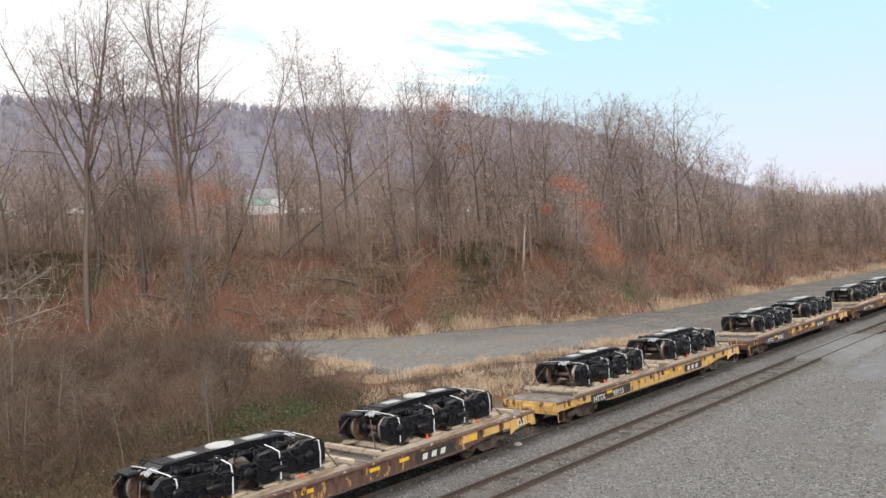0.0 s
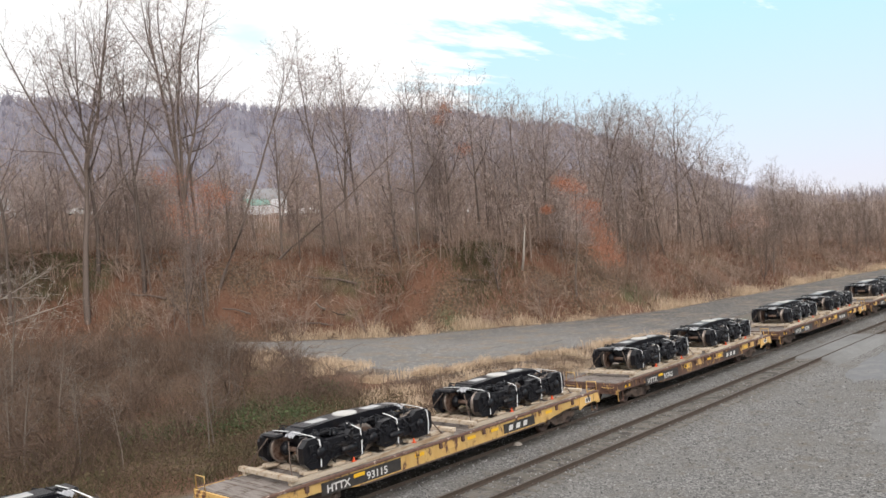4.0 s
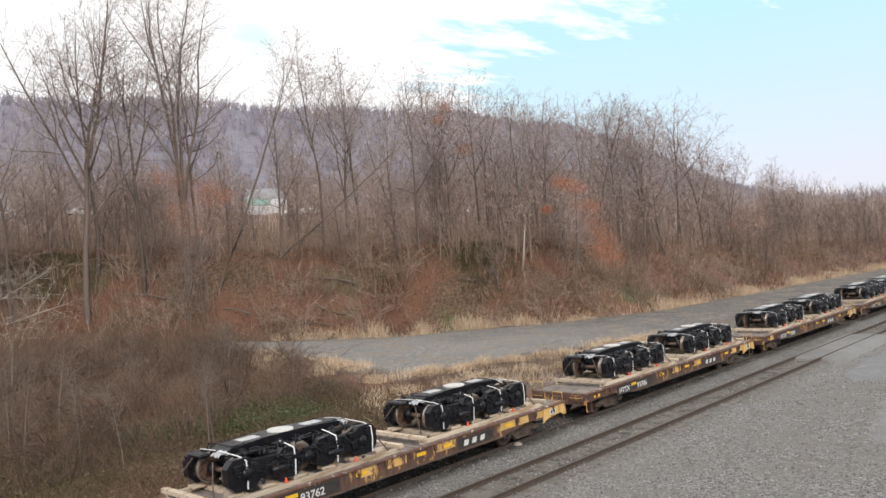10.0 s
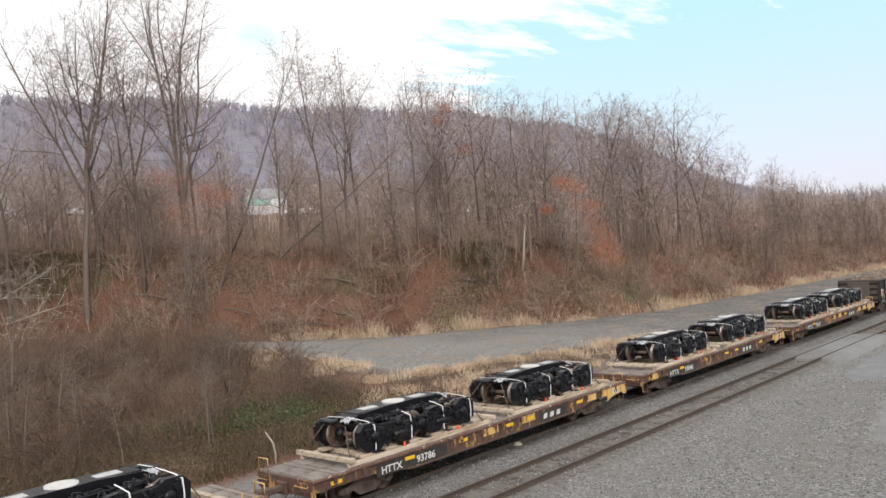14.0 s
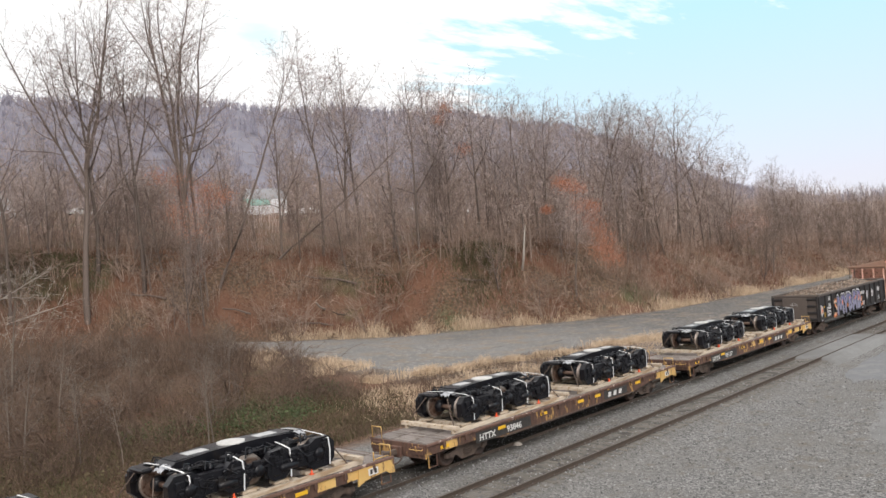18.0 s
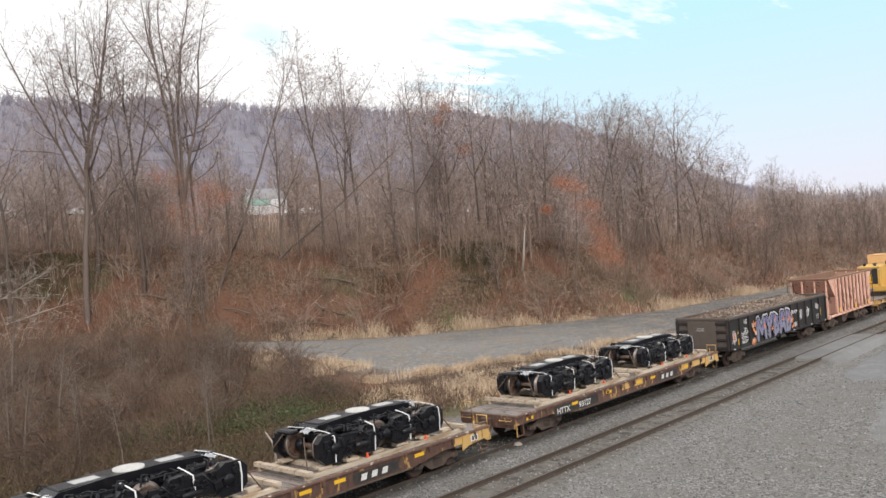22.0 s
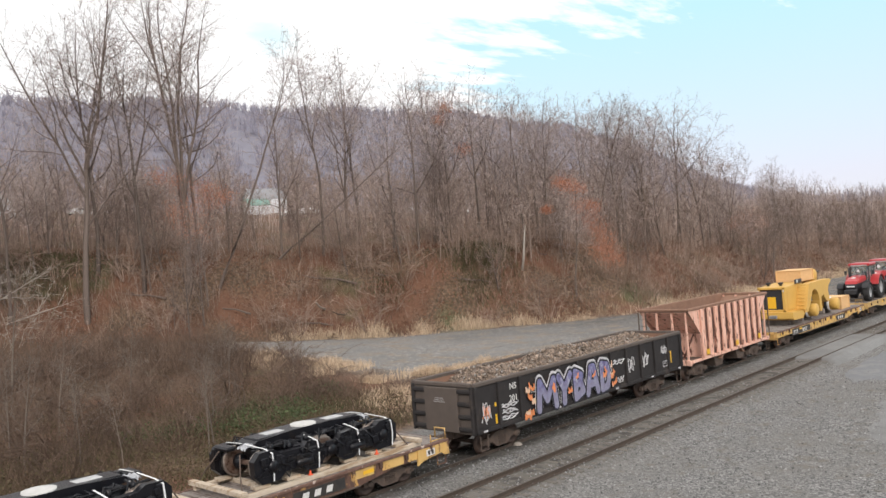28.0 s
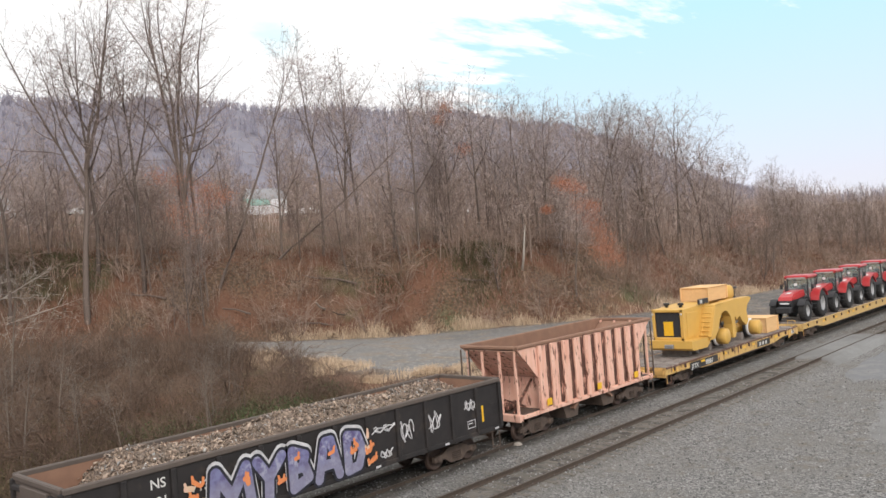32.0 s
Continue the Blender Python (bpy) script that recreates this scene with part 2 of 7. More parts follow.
M_OLIVE = material("weed_leaves", (0.098, 0.088, 0.047), 0.9, second=(0.135, 0.09, 0.058), scale=0.7, random_tint=0.3, island=True, bump=0, spec=0.1)
# Distance haze over the hill is mixed into this violet-grey.
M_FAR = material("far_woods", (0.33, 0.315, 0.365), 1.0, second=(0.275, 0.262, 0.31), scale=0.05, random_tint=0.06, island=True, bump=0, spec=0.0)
# Brush behind the bank, its colour raised to imitate haze.
M_HAZEWOODS = material("hazed_brush", (0.50, 0.405, 0.36), 1.0, second=(0.38, 0.305, 0.27), scale=0.12, random_tint=0.3, island=True, bump=0, spec=0.0)
M_VALLEY = material("valley_brush", (0.345, 0.272, 0.24), 1.0, second=(0.26, 0.203, 0.18), scale=0.12, random_tint=0.2, island=True, bump=0, spec=0.0)
M_YELLOW = material("worn_yellow_paint", (0.66, 0.44, 0.16), 0.65, second=(0.56, 0.33, 0.10), scale=3, third=(0.13, 0.06, 0.038), scale3=2.8, lo3=0.54, hi3=0.61, bump=0.25, streak=(1, 1, 0.5), random_tint=0.12)
M_SILLRUST = material("rusty_sill", (0.058, 0.034, 0.027), 0.85, second=(0.15, 0.078, 0.053), scale=7, third=(0.46, 0.27, 0.09), scale3=2.2, lo3=0.56, hi3=0.61, bump=0.35, streak=(1, 1, 0.45), random_tint=0.2)
M_TAN = material("tan_yellow_paint", (0.60, 0.40, 0.15), 0.6, second=(0.52, 0.34, 0.13), scale=2.5, third=(0.33, 0.2, 0.1), scale3=2.0, lo3=0.62, hi3=0.7, bump=0.1)
M_FLANGE = material("chipped_flange", (0.105, 0.055, 0.04), 0.8, second=(0.20, 0.115, 0.085), scale=9, third=(0.52, 0.42, 0.36), scale3=3.0, lo3=0.59, hi3=0.63, bump=0.4, streak=(0.6, 1, 1))
M_BLACKP = material("black_panel", (0.022, 0.021, 0.021), 0.55, second=(0.05, 0.042, 0.036), scale=5)
M_REFLECT = material("reflective_yellow", (0.85, 0.5, 0.02), 0.4, second=(0.75, 0.42, 0.03), scale=8, bump=0)
M_WHITE = material("white_lettering", (0.75, 0.74, 0.71), 0.6, second=(0.55, 0.53, 0.5), scale=12, bump=0)
M_DECK = material("weathered_deck", (0.17, 0.143, 0.126), 0.9, second=(0.29, 0.258, 0.235), scale=6, streak=(5, 0.5, 1), third=(0.10, 0.072, 0.056), scale3=1.1, random_tint=0.14, bump=0.4)
M_TIMBER = material("fresh_timber", (0.46, 0.375, 0.275), 0.8, second=(0.60, 0.52, 0.42), scale=5, streak=(0.4, 3, 3), third=(0.33, 0.23, 0.14), scale3=1.5, random_tint=0.15, bump=0.2)
M_BLACK = material("black_casting", (0.006, 0.006, 0.008), 0.30, second=(0.010, 0.010, 0.013), scale=5, third=(0.02, 0.016, 0.014), scale3=2.6, lo3=0.56, hi3=0.7, bump=0.5, bump_scale=14, spec=0.3)
M_PLATE = material("bare_plate", (0.42, 0.42, 0.42), 0.55, metal=0.2, second=(0.55, 0.55, 0.54), scale=4)
M_DISC = material("white_centre_liner", (0.62, 0.61, 0.58), 0.6, second=(0.46, 0.455, 0.43), scale=5)
M_WRAP = material("grey_plastic_wrap", (0.52, 0.53, 0.55), 0.4, second=(0.3, 0.31, 0.33), scale=7, bump=0.8, bump_scale=9)
M_STRAP = material("white_strap", (0.8, 0.8, 0.79), 0.6, second=(0.66, 0.66, 0.65), scale=9, bump=0)
M_WHEELR = material("rusty_wheel", (0.20, 0.105, 0.065), 0.7, metal=0.2, second=(0.12, 0.075, 0.055), scale=5)
M_WHEELD = material("dark_wheel", (0.045, 0.03, 0.024), 0.6, metal=0.2, second=(0.09, 0.055, 0.04), scale=4)
M_WHEELN = material("new_wheel", (0.17, 0.105, 0.075), 0.45, metal=0.45, second=(0.27, 0.20, 0.16), scale=3, third=(0.10, 0.05, 0.032), scale3=5, lo3=0.5, hi3=0.62)
M_TREAD = material("bright_tread", (0.42, 0.37, 0.33), 0.38, metal=0.7, second=(0.2, 0.15, 0.12), scale=4)
M_BOGIE = material("grimy_bogie", (0.075, 0.055, 0.045), 0.85, second=(0.125, 0.088, 0.066), scale=5, bump=0.4)
M_ORANGE = material("orange_marker", (0.85, 0.11, 0.03), 0.6, second=(0.7, 0.09, 0.03), scale=5, bump=0)
M_GOND = material("gondola_black", (0.023, 0.021, 0.021), 0.75, second=(0.036, 0.031, 0.03), scale=2.5, third=(0.075, 0.056, 0.046), scale3=0.9, lo3=0.56, hi3=0.72, bump=0.2, spec=0.3)
M_GOEND = material("gondola_end_brown", (0.085, 0.068, 0.058), 0.75, second=(0.11, 0.085, 0.07), scale=2.5, bump=0.2)
M_RUSTIN = material("rusted_interior", (0.29, 0.165, 0.11), 0.9, second=(0.21, 0.12, 0.082), scale=2.0, bump=0.3)
M_SCRAP = material("scrap_metal", (0.43, 0.335, 0.26), 0.8, metal=0.0, second=(0.27, 0.205, 0.16), scale=3, random_tint=0.6, island=True, bump=0.2)
M_SCRAPW = material("pale_scrap", (0.55, 0.53, 0.5), 0.5, metal=0.2, second=(0.4, 0.38, 0.36), scale=3, random_tint=0.3, island=True, bump=0)
M_PINK = material("faded_red_paint", (0.70, 0.37, 0.27), 0.85, second=(0.80, 0.52, 0.41), scale=2.2, third=(0.17, 0.07, 0.048), scale3=3.6, lo3=0.56, hi3=0.61, bump=0.2, streak=(1.6, 1.6, 0.35))
M_PINKRUST = material("streaked_rust", (0.06, 0.03, 0.022), 0.9, second=(0.15, 0.065, 0.045), scale=4, third=(0.62, 0.32, 0.235), scale3=4.0, lo3=0.56, hi3=0.61, streak=(2.4, 2.4, 0.35), bump=0.3)
M_CAT = material("machine_yellow", (0.66, 0.40, 0.09), 0.5, second=(0.60, 0.355, 0.085), scale=1.5, bump=0.05)
M_GRILLE = material("dark_grille", (0.018, 0.018, 0.02), 0.6, second=(0.03, 0.03, 0.032), scale=8)
M_CRATE = material("plywood_crate", (0.76, 0.48, 0.22), 0.75, second=(0.68, 0.41, 0.19), scale=2.5, streak=(0.5, 3, 3), bump=0.1)
M_RED = material("tractor_red", (0.44, 0.04, 0.045), 0.28, second=(0.48, 0.03, 0.03), scale=2, bump=0)
M_TYRE = material("tyre_rubber", (0.022, 0.022, 0.023), 0.85, second=(0.04, 0.038, 0.036), scale=6, bump=0.3)
M_RIM = material("silver_rim", (0.42, 0.42, 0.42), 0.45, metal=0.4, second=(0.3, 0.3, 0.3), scale=4, bump=0)
M_GLASS = material("cab_glass", (0.78, 0.86, 0.84), 0.03, second=(0.70, 0.78, 0.76), scale=1.5, bump=0)
M_GLASS.node_tree.nodes["Principled BSDF"].inputs["Transmission Weight"].default_value = 0.92
M_CHROME = material("grey_steel", (0.33, 0.33, 0.34), 0.5, metal=0.5, second=(0.24, 0.24, 0.25), scale=4)
M_HOUSE = material("white_siding", (0.72, 0.73, 0.74), 0.7, second=(0.62, 0.63, 0.65), scale=1.2, bump=0)
M_HROOF = material("green_roof", (0.16, 0.30, 0.255), 0.8, second=(0.2, 0.34, 0.29), scale=1.0, bump=0)
M_CARW = material("white_car_paint", (0.78, 0.78, 0.78), 0.3, second=(0.72, 0.72, 0.72), scale=1, bump=0)
M_PURPLE = material("violet_spray", (0.11, 0.088, 0.20), 0.7, second=(0.19, 0.195, 0.34), scale=5, contrast=0.25, third=(0.33, 0.33, 0.43), scale3=3.4, lo3=0.53, hi3=0.63, bump=0)


def letter_fade(m):
    """The sprayed letters turn from violet to a pale grey in their lower half."""
    n, l = m.node_tree.nodes, m.node_tree.links
    p = n["Principled BSDF"]
    co, sep = n.new("ShaderNodeTexCoord"), n.new("ShaderNodeSeparateXYZ")
    l.new(co.outputs["Object"], sep.inputs["Vector"])
    t = n.new("ShaderNodeTexNoise")
    t.inputs["Scale"].default_value, t.inputs["Detail"].default_value = 2.6, 5
    l.new(co.outputs["Object"], t.inputs["Vector"])
    a = n.new("ShaderNodeMath")
    a.operation, a.inputs[1].default_value = "MULTIPLY_ADD", 0.9
    l.new(t.outputs["Fac"], a.inputs[0])
    l.new(sep.outputs["Z"], a.inputs[2])
    r = n.new("ShaderNodeMapRange")
    r.inputs["From Min"].default_value, r.inputs["From Max"].default_value, r.inputs["To Min"].default_value, r.inputs["To Max"].default_value = 2.15, 2.6, 0.6, 0.0
    l.new(a.outputs["Value"], r.inputs["Value"])
    mx = n.new("ShaderNodeMix")
    mx.data_type = "RGBA"
    mx.inputs["B"].default_value = (0.27, 0.26, 0.32, 1)
    l.new(p.inputs["Base Color"].links[0].from_socket, mx.inputs["A"])
    l.new(r.outputs["Result"], mx.inputs["Factor"])
    l.new(mx.outputs["Result"], p.inputs["Base Color"])


letter_fade(M_PURPLE)
M_SPRAYP = material("pink_spray", (0.72, 0.42, 0.34), 0.6, second=(0.62, 0.5, 0.3), scale=4, bump=0)
M_SPRAYO = material("orange_spray", (0.74, 0.27, 0.10), 0.6, second=(0.65, 0.2, 0.07), scale=4, bump=0)
M_SPRAYK = material("black_spray", (0.012, 0.012, 0.018), 0.6, second=(0.02, 0.02, 0.03), scale=4, bump=0)
M_SPRAYW = material("white_spray", (0.66, 0.65, 0.65), 0.7, second=(0.4, 0.39, 0.4), scale=5, bump=0)


# ---- mesh tools ----
class Shape:
    """Vertices and faces gathered for one mesh."""

    def __init__(self):
        self.v, self.f, self.s = [], [], []

    def add(self, verts, faces, smooth_faces=False):
        k = len(self.v)
        self.v += [tuple(p) for p in verts]
        self.f += [tuple(i + k for i in q) for q in faces]
        self.s += [smooth_faces] * len(faces)
        return self

    def box(self, c, s, bevel=0.0, turn=None):
        """A box with chamfered edges, centred at c."""
        hx, hy, hz = (a / 2 for a in s)
        b = min(bevel, hx * 0.8, hy * 0.8, hz * 0.8)
        if b <= 0:
            vs = [Vector((x, y, z)) for x in (-hx, hx) for y in (-hy, hy) for z in (-hz, hz)]
            fs = [(0, 1, 3, 2), (4, 6, 7, 5), (0, 4, 5, 1), (2, 3, 7, 6), (0, 2, 6, 4), (1, 5, 7, 3)]
        else:
            vs, key = [], {}
            for x in (-1, 1):
                for y in (-1, 1):
                    for z in (-1, 1):
                        for axis in range(3):
                            d = [hx - b, hy - b, hz - b]
                            d[axis] += b
                            key[(x, y, z, axis)] = len(vs)
                            vs.append(Vector((x * d[0], y * d[1], z * d[2])))
            fs = []
            for axis in range(3):
                o = [a for a in range(3) if a != axis]
                for sg in (-1, 1):
                    q = []
                    for a, bb in ((-1, -1), (1, -1), (1, 1), (-1, 1)):
                        k = [0, 0, 0]
                        k[axis], k[o[0]], k[o[1]] = sg, a, bb
                        q.append(key[(*k, axis)])
                    fs.append(q if (sg > 0) == (axis != 1) else q[::-1])
            for axis in range(3):
                o = [a for a in range(3) if a != axis]
                for a in (-1, 1):
                    for bb in (-1, 1):
                        k0, k1 = [0, 0, 0], [0, 0, 0]
                        k0[axis], k1[axis] = -1, 1
                        for k in (k0, k1):
                            k[o[0]], k[o[1]] = a, bb
                        fs.append((key[(*k0, o[0])], key[(*k1, o[0])], key[(*k1, o[1])], key[(*k0, o[1])]))
            for x in (-1, 1):
                for y in (-1, 1):
                    for z in (-1, 1):
                        fs.append(tuple(key[(x, y, z, a)] for a in range(3)))
        if turn is not None:
            vs = [turn @ p for p in vs]
        c = Vector(c)
        return self.add([p + c for p in vs], fs)

    def tube(self, points, radii, n=8, caps=True):
        """A round bar through the points."""
        points = [Vector(p) for p in points]
        radii = [radii] * len(points) if isinstance(radii, (int, float)) else radii
        vs, fs = [], []
        for i, p in enumerate(points):
            d = (points[min(i + 1, len(points) - 1)] - points[max(i - 1, 0)]).normalized()
            a = d.cross(Vector((0, 0, 1)) if abs(d.z) < 0.95 else Vector((1, 0, 0))).normalized()
            b = d.cross(a)
            for k in range(n):
                w = 2 * math.pi * k / n
                vs.append(p + (a * math.cos(w) + b * math.sin(w)) * radii[i])
            if i:
                for k in range(n):
                    fs.append(((i - 1) * n + k, (i - 1) * n + (k + 1) % n, i * n + (k + 1) % n, i * n + k))
        self.add(vs, fs, n > 5)
        if caps:
            k = len(self.v) - len(vs)
            self.f += [tuple(range(k + n - 1, k - 1, -1)), tuple(range(k + (len(points) - 1) * n, k + len(points) * n))]
            self.s += [False, False]
        return self

    def lathe(self, c, profile, n=24, axis="y"):
        """A turned body: profile of (along, radius) about the axis through c."""
        vs, fs = [], []
        for a, r in profile:
            for k in range(n):
                w = 2 * math.pi * k / n
                p, q = r * math.cos(w), r * math.sin(w)
                vs.append((c[0] + p, c[1] + a, c[2] + q) if axis == "y" else (c[0] + p, c[1] + q, c[2] + a) if axis == "z" else (c[0] + a, c[1] + p, c[2] + q))
        for i in range(len(profile) - 1):
            for k in range(n):
                fs.append((i * n + k, i * n + (k + 1) % n, (i + 1) * n + (k + 1) % n, (i + 1) * n + k))
        return self.add(vs, fs, True)

    def slab(self, outline, y0, y1):
        """An outline in x and z, made thick from y0 to y1."""
        n = len(outline)
        vs = [(x, y, z) for y in (y0, y1) for x, z in outline]
        fs = [tuple(range(n)), tuple(range(2 * n - 1, n - 1, -1))] + [(k, k + n, (k + 1) % n + n, (k + 1) % n) for k in range(n)]
        return self.add(vs, fs)

    def mesh(self, name):
        me = bpy.data.meshes.new(name)
        me.from_pydata(self.v, [], self.f)
        me.polygons.foreach_set("use_smooth", self.s)
        bm = bmesh.new()
        bm.from_mesh(me)
        bmesh.ops.recalc_face_normals(bm, faces=bm.faces)
        bm.to_mesh(me)
        bm.free()
        return me


def part(name, shape, mat, parent=None, label=""):
    me = shape if isinstance(shape, bpy.types.Mesh) else shape.mesh(name)
    if not me.materials:
        me.materials.append(mat)
    ob = new(name, me)
    if parent:
        ob.parent = parent
    return tagged(ob, label)


def thing(name, label, category, group="", m=None):
    ob = tagged(new(name), label, category, group)
    ob.empty_display_size = 0.2
    if m:
        ob.matrix_basis = m
    return ob


def sheet(name, verts, faces, mat, kind="", label="", category="", shaded=False):
    """One large mesh from arrays; all faces have the same number of corners."""
    me = bpy.data.meshes.new(name)
    k = faces.shape[1]
    me.vertices.add(len(verts))
    me.vertices.foreach_set("co", np.asarray(verts, np.float32).ravel())
    me.loops.add(faces.size)
    me.loops.foreach_set("vertex_index", np.asarray(faces, np.int32).ravel())
    me.polygons.add(len(faces))
    me.polygons.foreach_set("loop_start", np.arange(len(faces), dtype=np.int32) * k)
    if shaded:
        me.polygons.foreach_set("use_smooth", np.ones(len(faces), bool))
    me.update(calc_edges=True)
    me.materials.append(mat)
    return tagged(new(name, me), label, category, "", kind)


def lettering(text, size, mat, parent, m, bold=0.0, squeeze=1.0, name="lettering", label=""):
    """Painted letters, standing in x and z, read from -y; a thin mesh."""
    cu = bpy.data.curves.new(name, "FONT")
    cu.body, cu.size, cu.offset, cu.extrude, cu.resolution_u = text, size, bold, 0.002, 3
    tmp = new("tmp", cu)
    me = bpy.data.meshes.new_from_object(tmp.evaluated_get(bpy.context.evaluated_depsgraph_get()))
    bpy.data.objects.remove(tmp)
    bpy.data.curves.remove(cu)
    me.transform(m @ pose(0, 0, 0, 90) @ Matrix.Diagonal((squeeze, 1, 1, 1)))
    me.materials.clear()
    return part(name, me, mat, parent, label)


# ---- ground ----
def ground_grid():
    def axis(dense0, dense1, step, lo, hi):
        mid = list(np.arange(dense0, dense1 + 1e-6, step))
        up, d = [], step
        while (up[-1] if up else dense1) < hi:
            d *= 1.13
            up.append((up[-1] if up else dense1) + d)
        down, d = [], step
        while (down[-1] if down else dense0) > lo:
            d *= 1.13
            down.append((down[-1] if down else dense0) - d)
        return np.array(down[::-1] + mid + up)
    xs, ys = axis(2, 130, 0.8, -3500, 4000), axis(6, 100, 0.7, -2500, 4000)
    X, Y = np.meshgrid(xs, ys, indexing="ij")
    Z = ground_z(X, Y)
    n, k = X.shape
    i, j = np.meshgrid(np.arange(n - 1), np.arange(k - 1), indexing="ij")
    a = (i * k + j).ravel()
    faces = np.stack((a, a + k, a + k + 1, a + 1), 1)
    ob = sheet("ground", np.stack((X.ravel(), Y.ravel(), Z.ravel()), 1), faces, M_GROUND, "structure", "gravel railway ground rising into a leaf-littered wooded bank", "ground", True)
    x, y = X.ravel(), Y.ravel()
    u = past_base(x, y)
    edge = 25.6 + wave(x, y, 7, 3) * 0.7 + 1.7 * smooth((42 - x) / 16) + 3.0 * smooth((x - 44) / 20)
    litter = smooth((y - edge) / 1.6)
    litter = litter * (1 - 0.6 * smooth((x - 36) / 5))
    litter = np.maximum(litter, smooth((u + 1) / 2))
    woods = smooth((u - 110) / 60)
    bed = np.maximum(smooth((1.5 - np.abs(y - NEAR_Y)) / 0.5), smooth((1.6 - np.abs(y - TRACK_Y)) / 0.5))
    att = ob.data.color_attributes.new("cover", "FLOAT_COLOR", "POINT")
    # Alpha masks the painted shade beneath the train.
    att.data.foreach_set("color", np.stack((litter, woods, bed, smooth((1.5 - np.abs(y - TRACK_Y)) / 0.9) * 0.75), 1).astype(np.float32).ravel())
    return ob


ground_grid()


def strip(name, rows, lift, mat, label, n=30):
    """A paved strip between two edge lines given as rows (x0, y0, x1, y1), lying on the ground."""
    pts = []
    fine = []
    for (a, b) in zip(rows, rows[1:]):
        for k in range(16):
            fine.append(tuple(p + (q - p) * k / 16 for p, q in zip(a, b)))
    fine.append(rows[-1])
    for x0, y0, x1, y1 in fine:
        for k in range(n + 1):
            s = k / n
            w = (0.5 * math.sin(x0 * 1.1 + y0) + 0.4 * math.sin(x0 * 3.1 + y0 * 2) + 0.3 * math.sin(x0 * 7.3 - y0 * 5)) * (s in (0.0, 1.0))
            pts.append((x0 + (x1 - x0) * s, y0 + (y1 - y0) * s + w))
    p = np.array(pts)
    z = ground_z(p[:, 0], p[:, 1])
    z = z - 0.16 * (np.arange(len(p)) % (n + 1) % n == 0)
    r, c = np.meshgrid(np.arange(len(fine) - 1), np.arange(n), indexing="ij")
    a = (r * (n + 1) + c).ravel()
    f = np.stack((a, a + 1, a + n + 2, a + n + 1), 1)
    return sheet(name, np.column_stack((p, z + lift)), f, mat, "structure", label, "road", True)


strip("road", ((12, 62, 12, 74), (24, 62, 27, 78), (34, 59, 43, 73), (39.5, 50, 54, 68.5), (40.5, 41.5, 60, 61.5), (47, 39.5, 66, 56.5), (53, 37.2, 72, 51), (62, 35.2, 82, 45.6),
               (82, 33.2, 101, 43.6), (110, 31, 130, 42), (150, 29, 190, 36)), 0.035, M_ROAD, "worn grey asphalt service road below the bank")
strip("gravel_lot", ((16, -30, 16, 2.0), (24, -30, 24, 5.6), (29, -30, 29, 8.6), (35, -30, 35, 11.2), (45, -30, 45, 13.0), (62, -30, 62, 14.0), (100, -30, 100, 14.2), (170, -30, 170, 14.0)), 0.03, M_LOT, "grey compacted gravel lot beside the tracks")


def damp_patch(cx, cy, rx, ry, turn):
    """A damp, silted hollow in the gravel lot, with an uneven rim."""
    n, rings = 48, 6
    pts = []
    for j in range(rings + 1):
        for k in range(n):
            w = 2 * math.pi * k / n
            r = j / rings * (1 + 0.12 * math.sin(3 * w + 1) + 0.07 * math.sin(7 * w) + 0.04 * math.sin(13 * w + 2))
            a, b = rx * r * math.cos(w), ry * r * math.sin(w)
            pts.append((cx + a * math.cos(turn) - b * math.sin(turn), cy + a * math.sin(turn) + b * math.cos(turn)))
    p = np.array(pts)
    z = ground_z(p[:, 0], p[:, 1]) + 0.05 - 0.06 * (np.arange(len(p)) >= rings * n)
    f = np.array([(j * n + k, j * n + (k + 1) % n, (j + 1) * n + (k + 1) % n, (j + 1) * n + k) for j in range(rings) for k in range(n)])
    return sheet("damp_patch", np.column_stack((p, z)), f, M_SILT, "structure", "smooth damp grey silt in the gravel lot", "ground", True)


damp_patch(50.5, 13.9, 5.5, 1.25, 0.12)


def crossing(x0=49.5, x1=63.0, y0=15.6, y1=19.6):
    """Packed gravel filled up to the rails where vehicles cross the empty track."""
    n, m = 60, 36
    gx, gy = np.meshgrid(np.linspace(x0, x1, n), np.linspace(y0, y1, m), indexing="ij")
    rim = np.minimum(np.minimum(gx - x0 + 0.5 * wave(gx, gy, 0.9, 2), x1 - gx), np.minimum(gy - y0, y1 - gy) * 1.6)
    z = -0.52 + 0.485 * smooth(rim / 1.3) + 0.01 * wave(gx, gy, 0.5, 3)
    i, j = np.meshgrid(np.arange(n - 1), np.arange(m - 1), indexing="ij")
    a = (i * m + j).ravel()
    return sheet("crossing", np.stack((gx.ravel(), gy.ravel(), z.ravel()), 1), np.stack((a, a + m, a + m + 1, a + 1), 1), M_LOT, "structure", "packed grey gravel crossing over the empty track", "ground", True)


crossing()


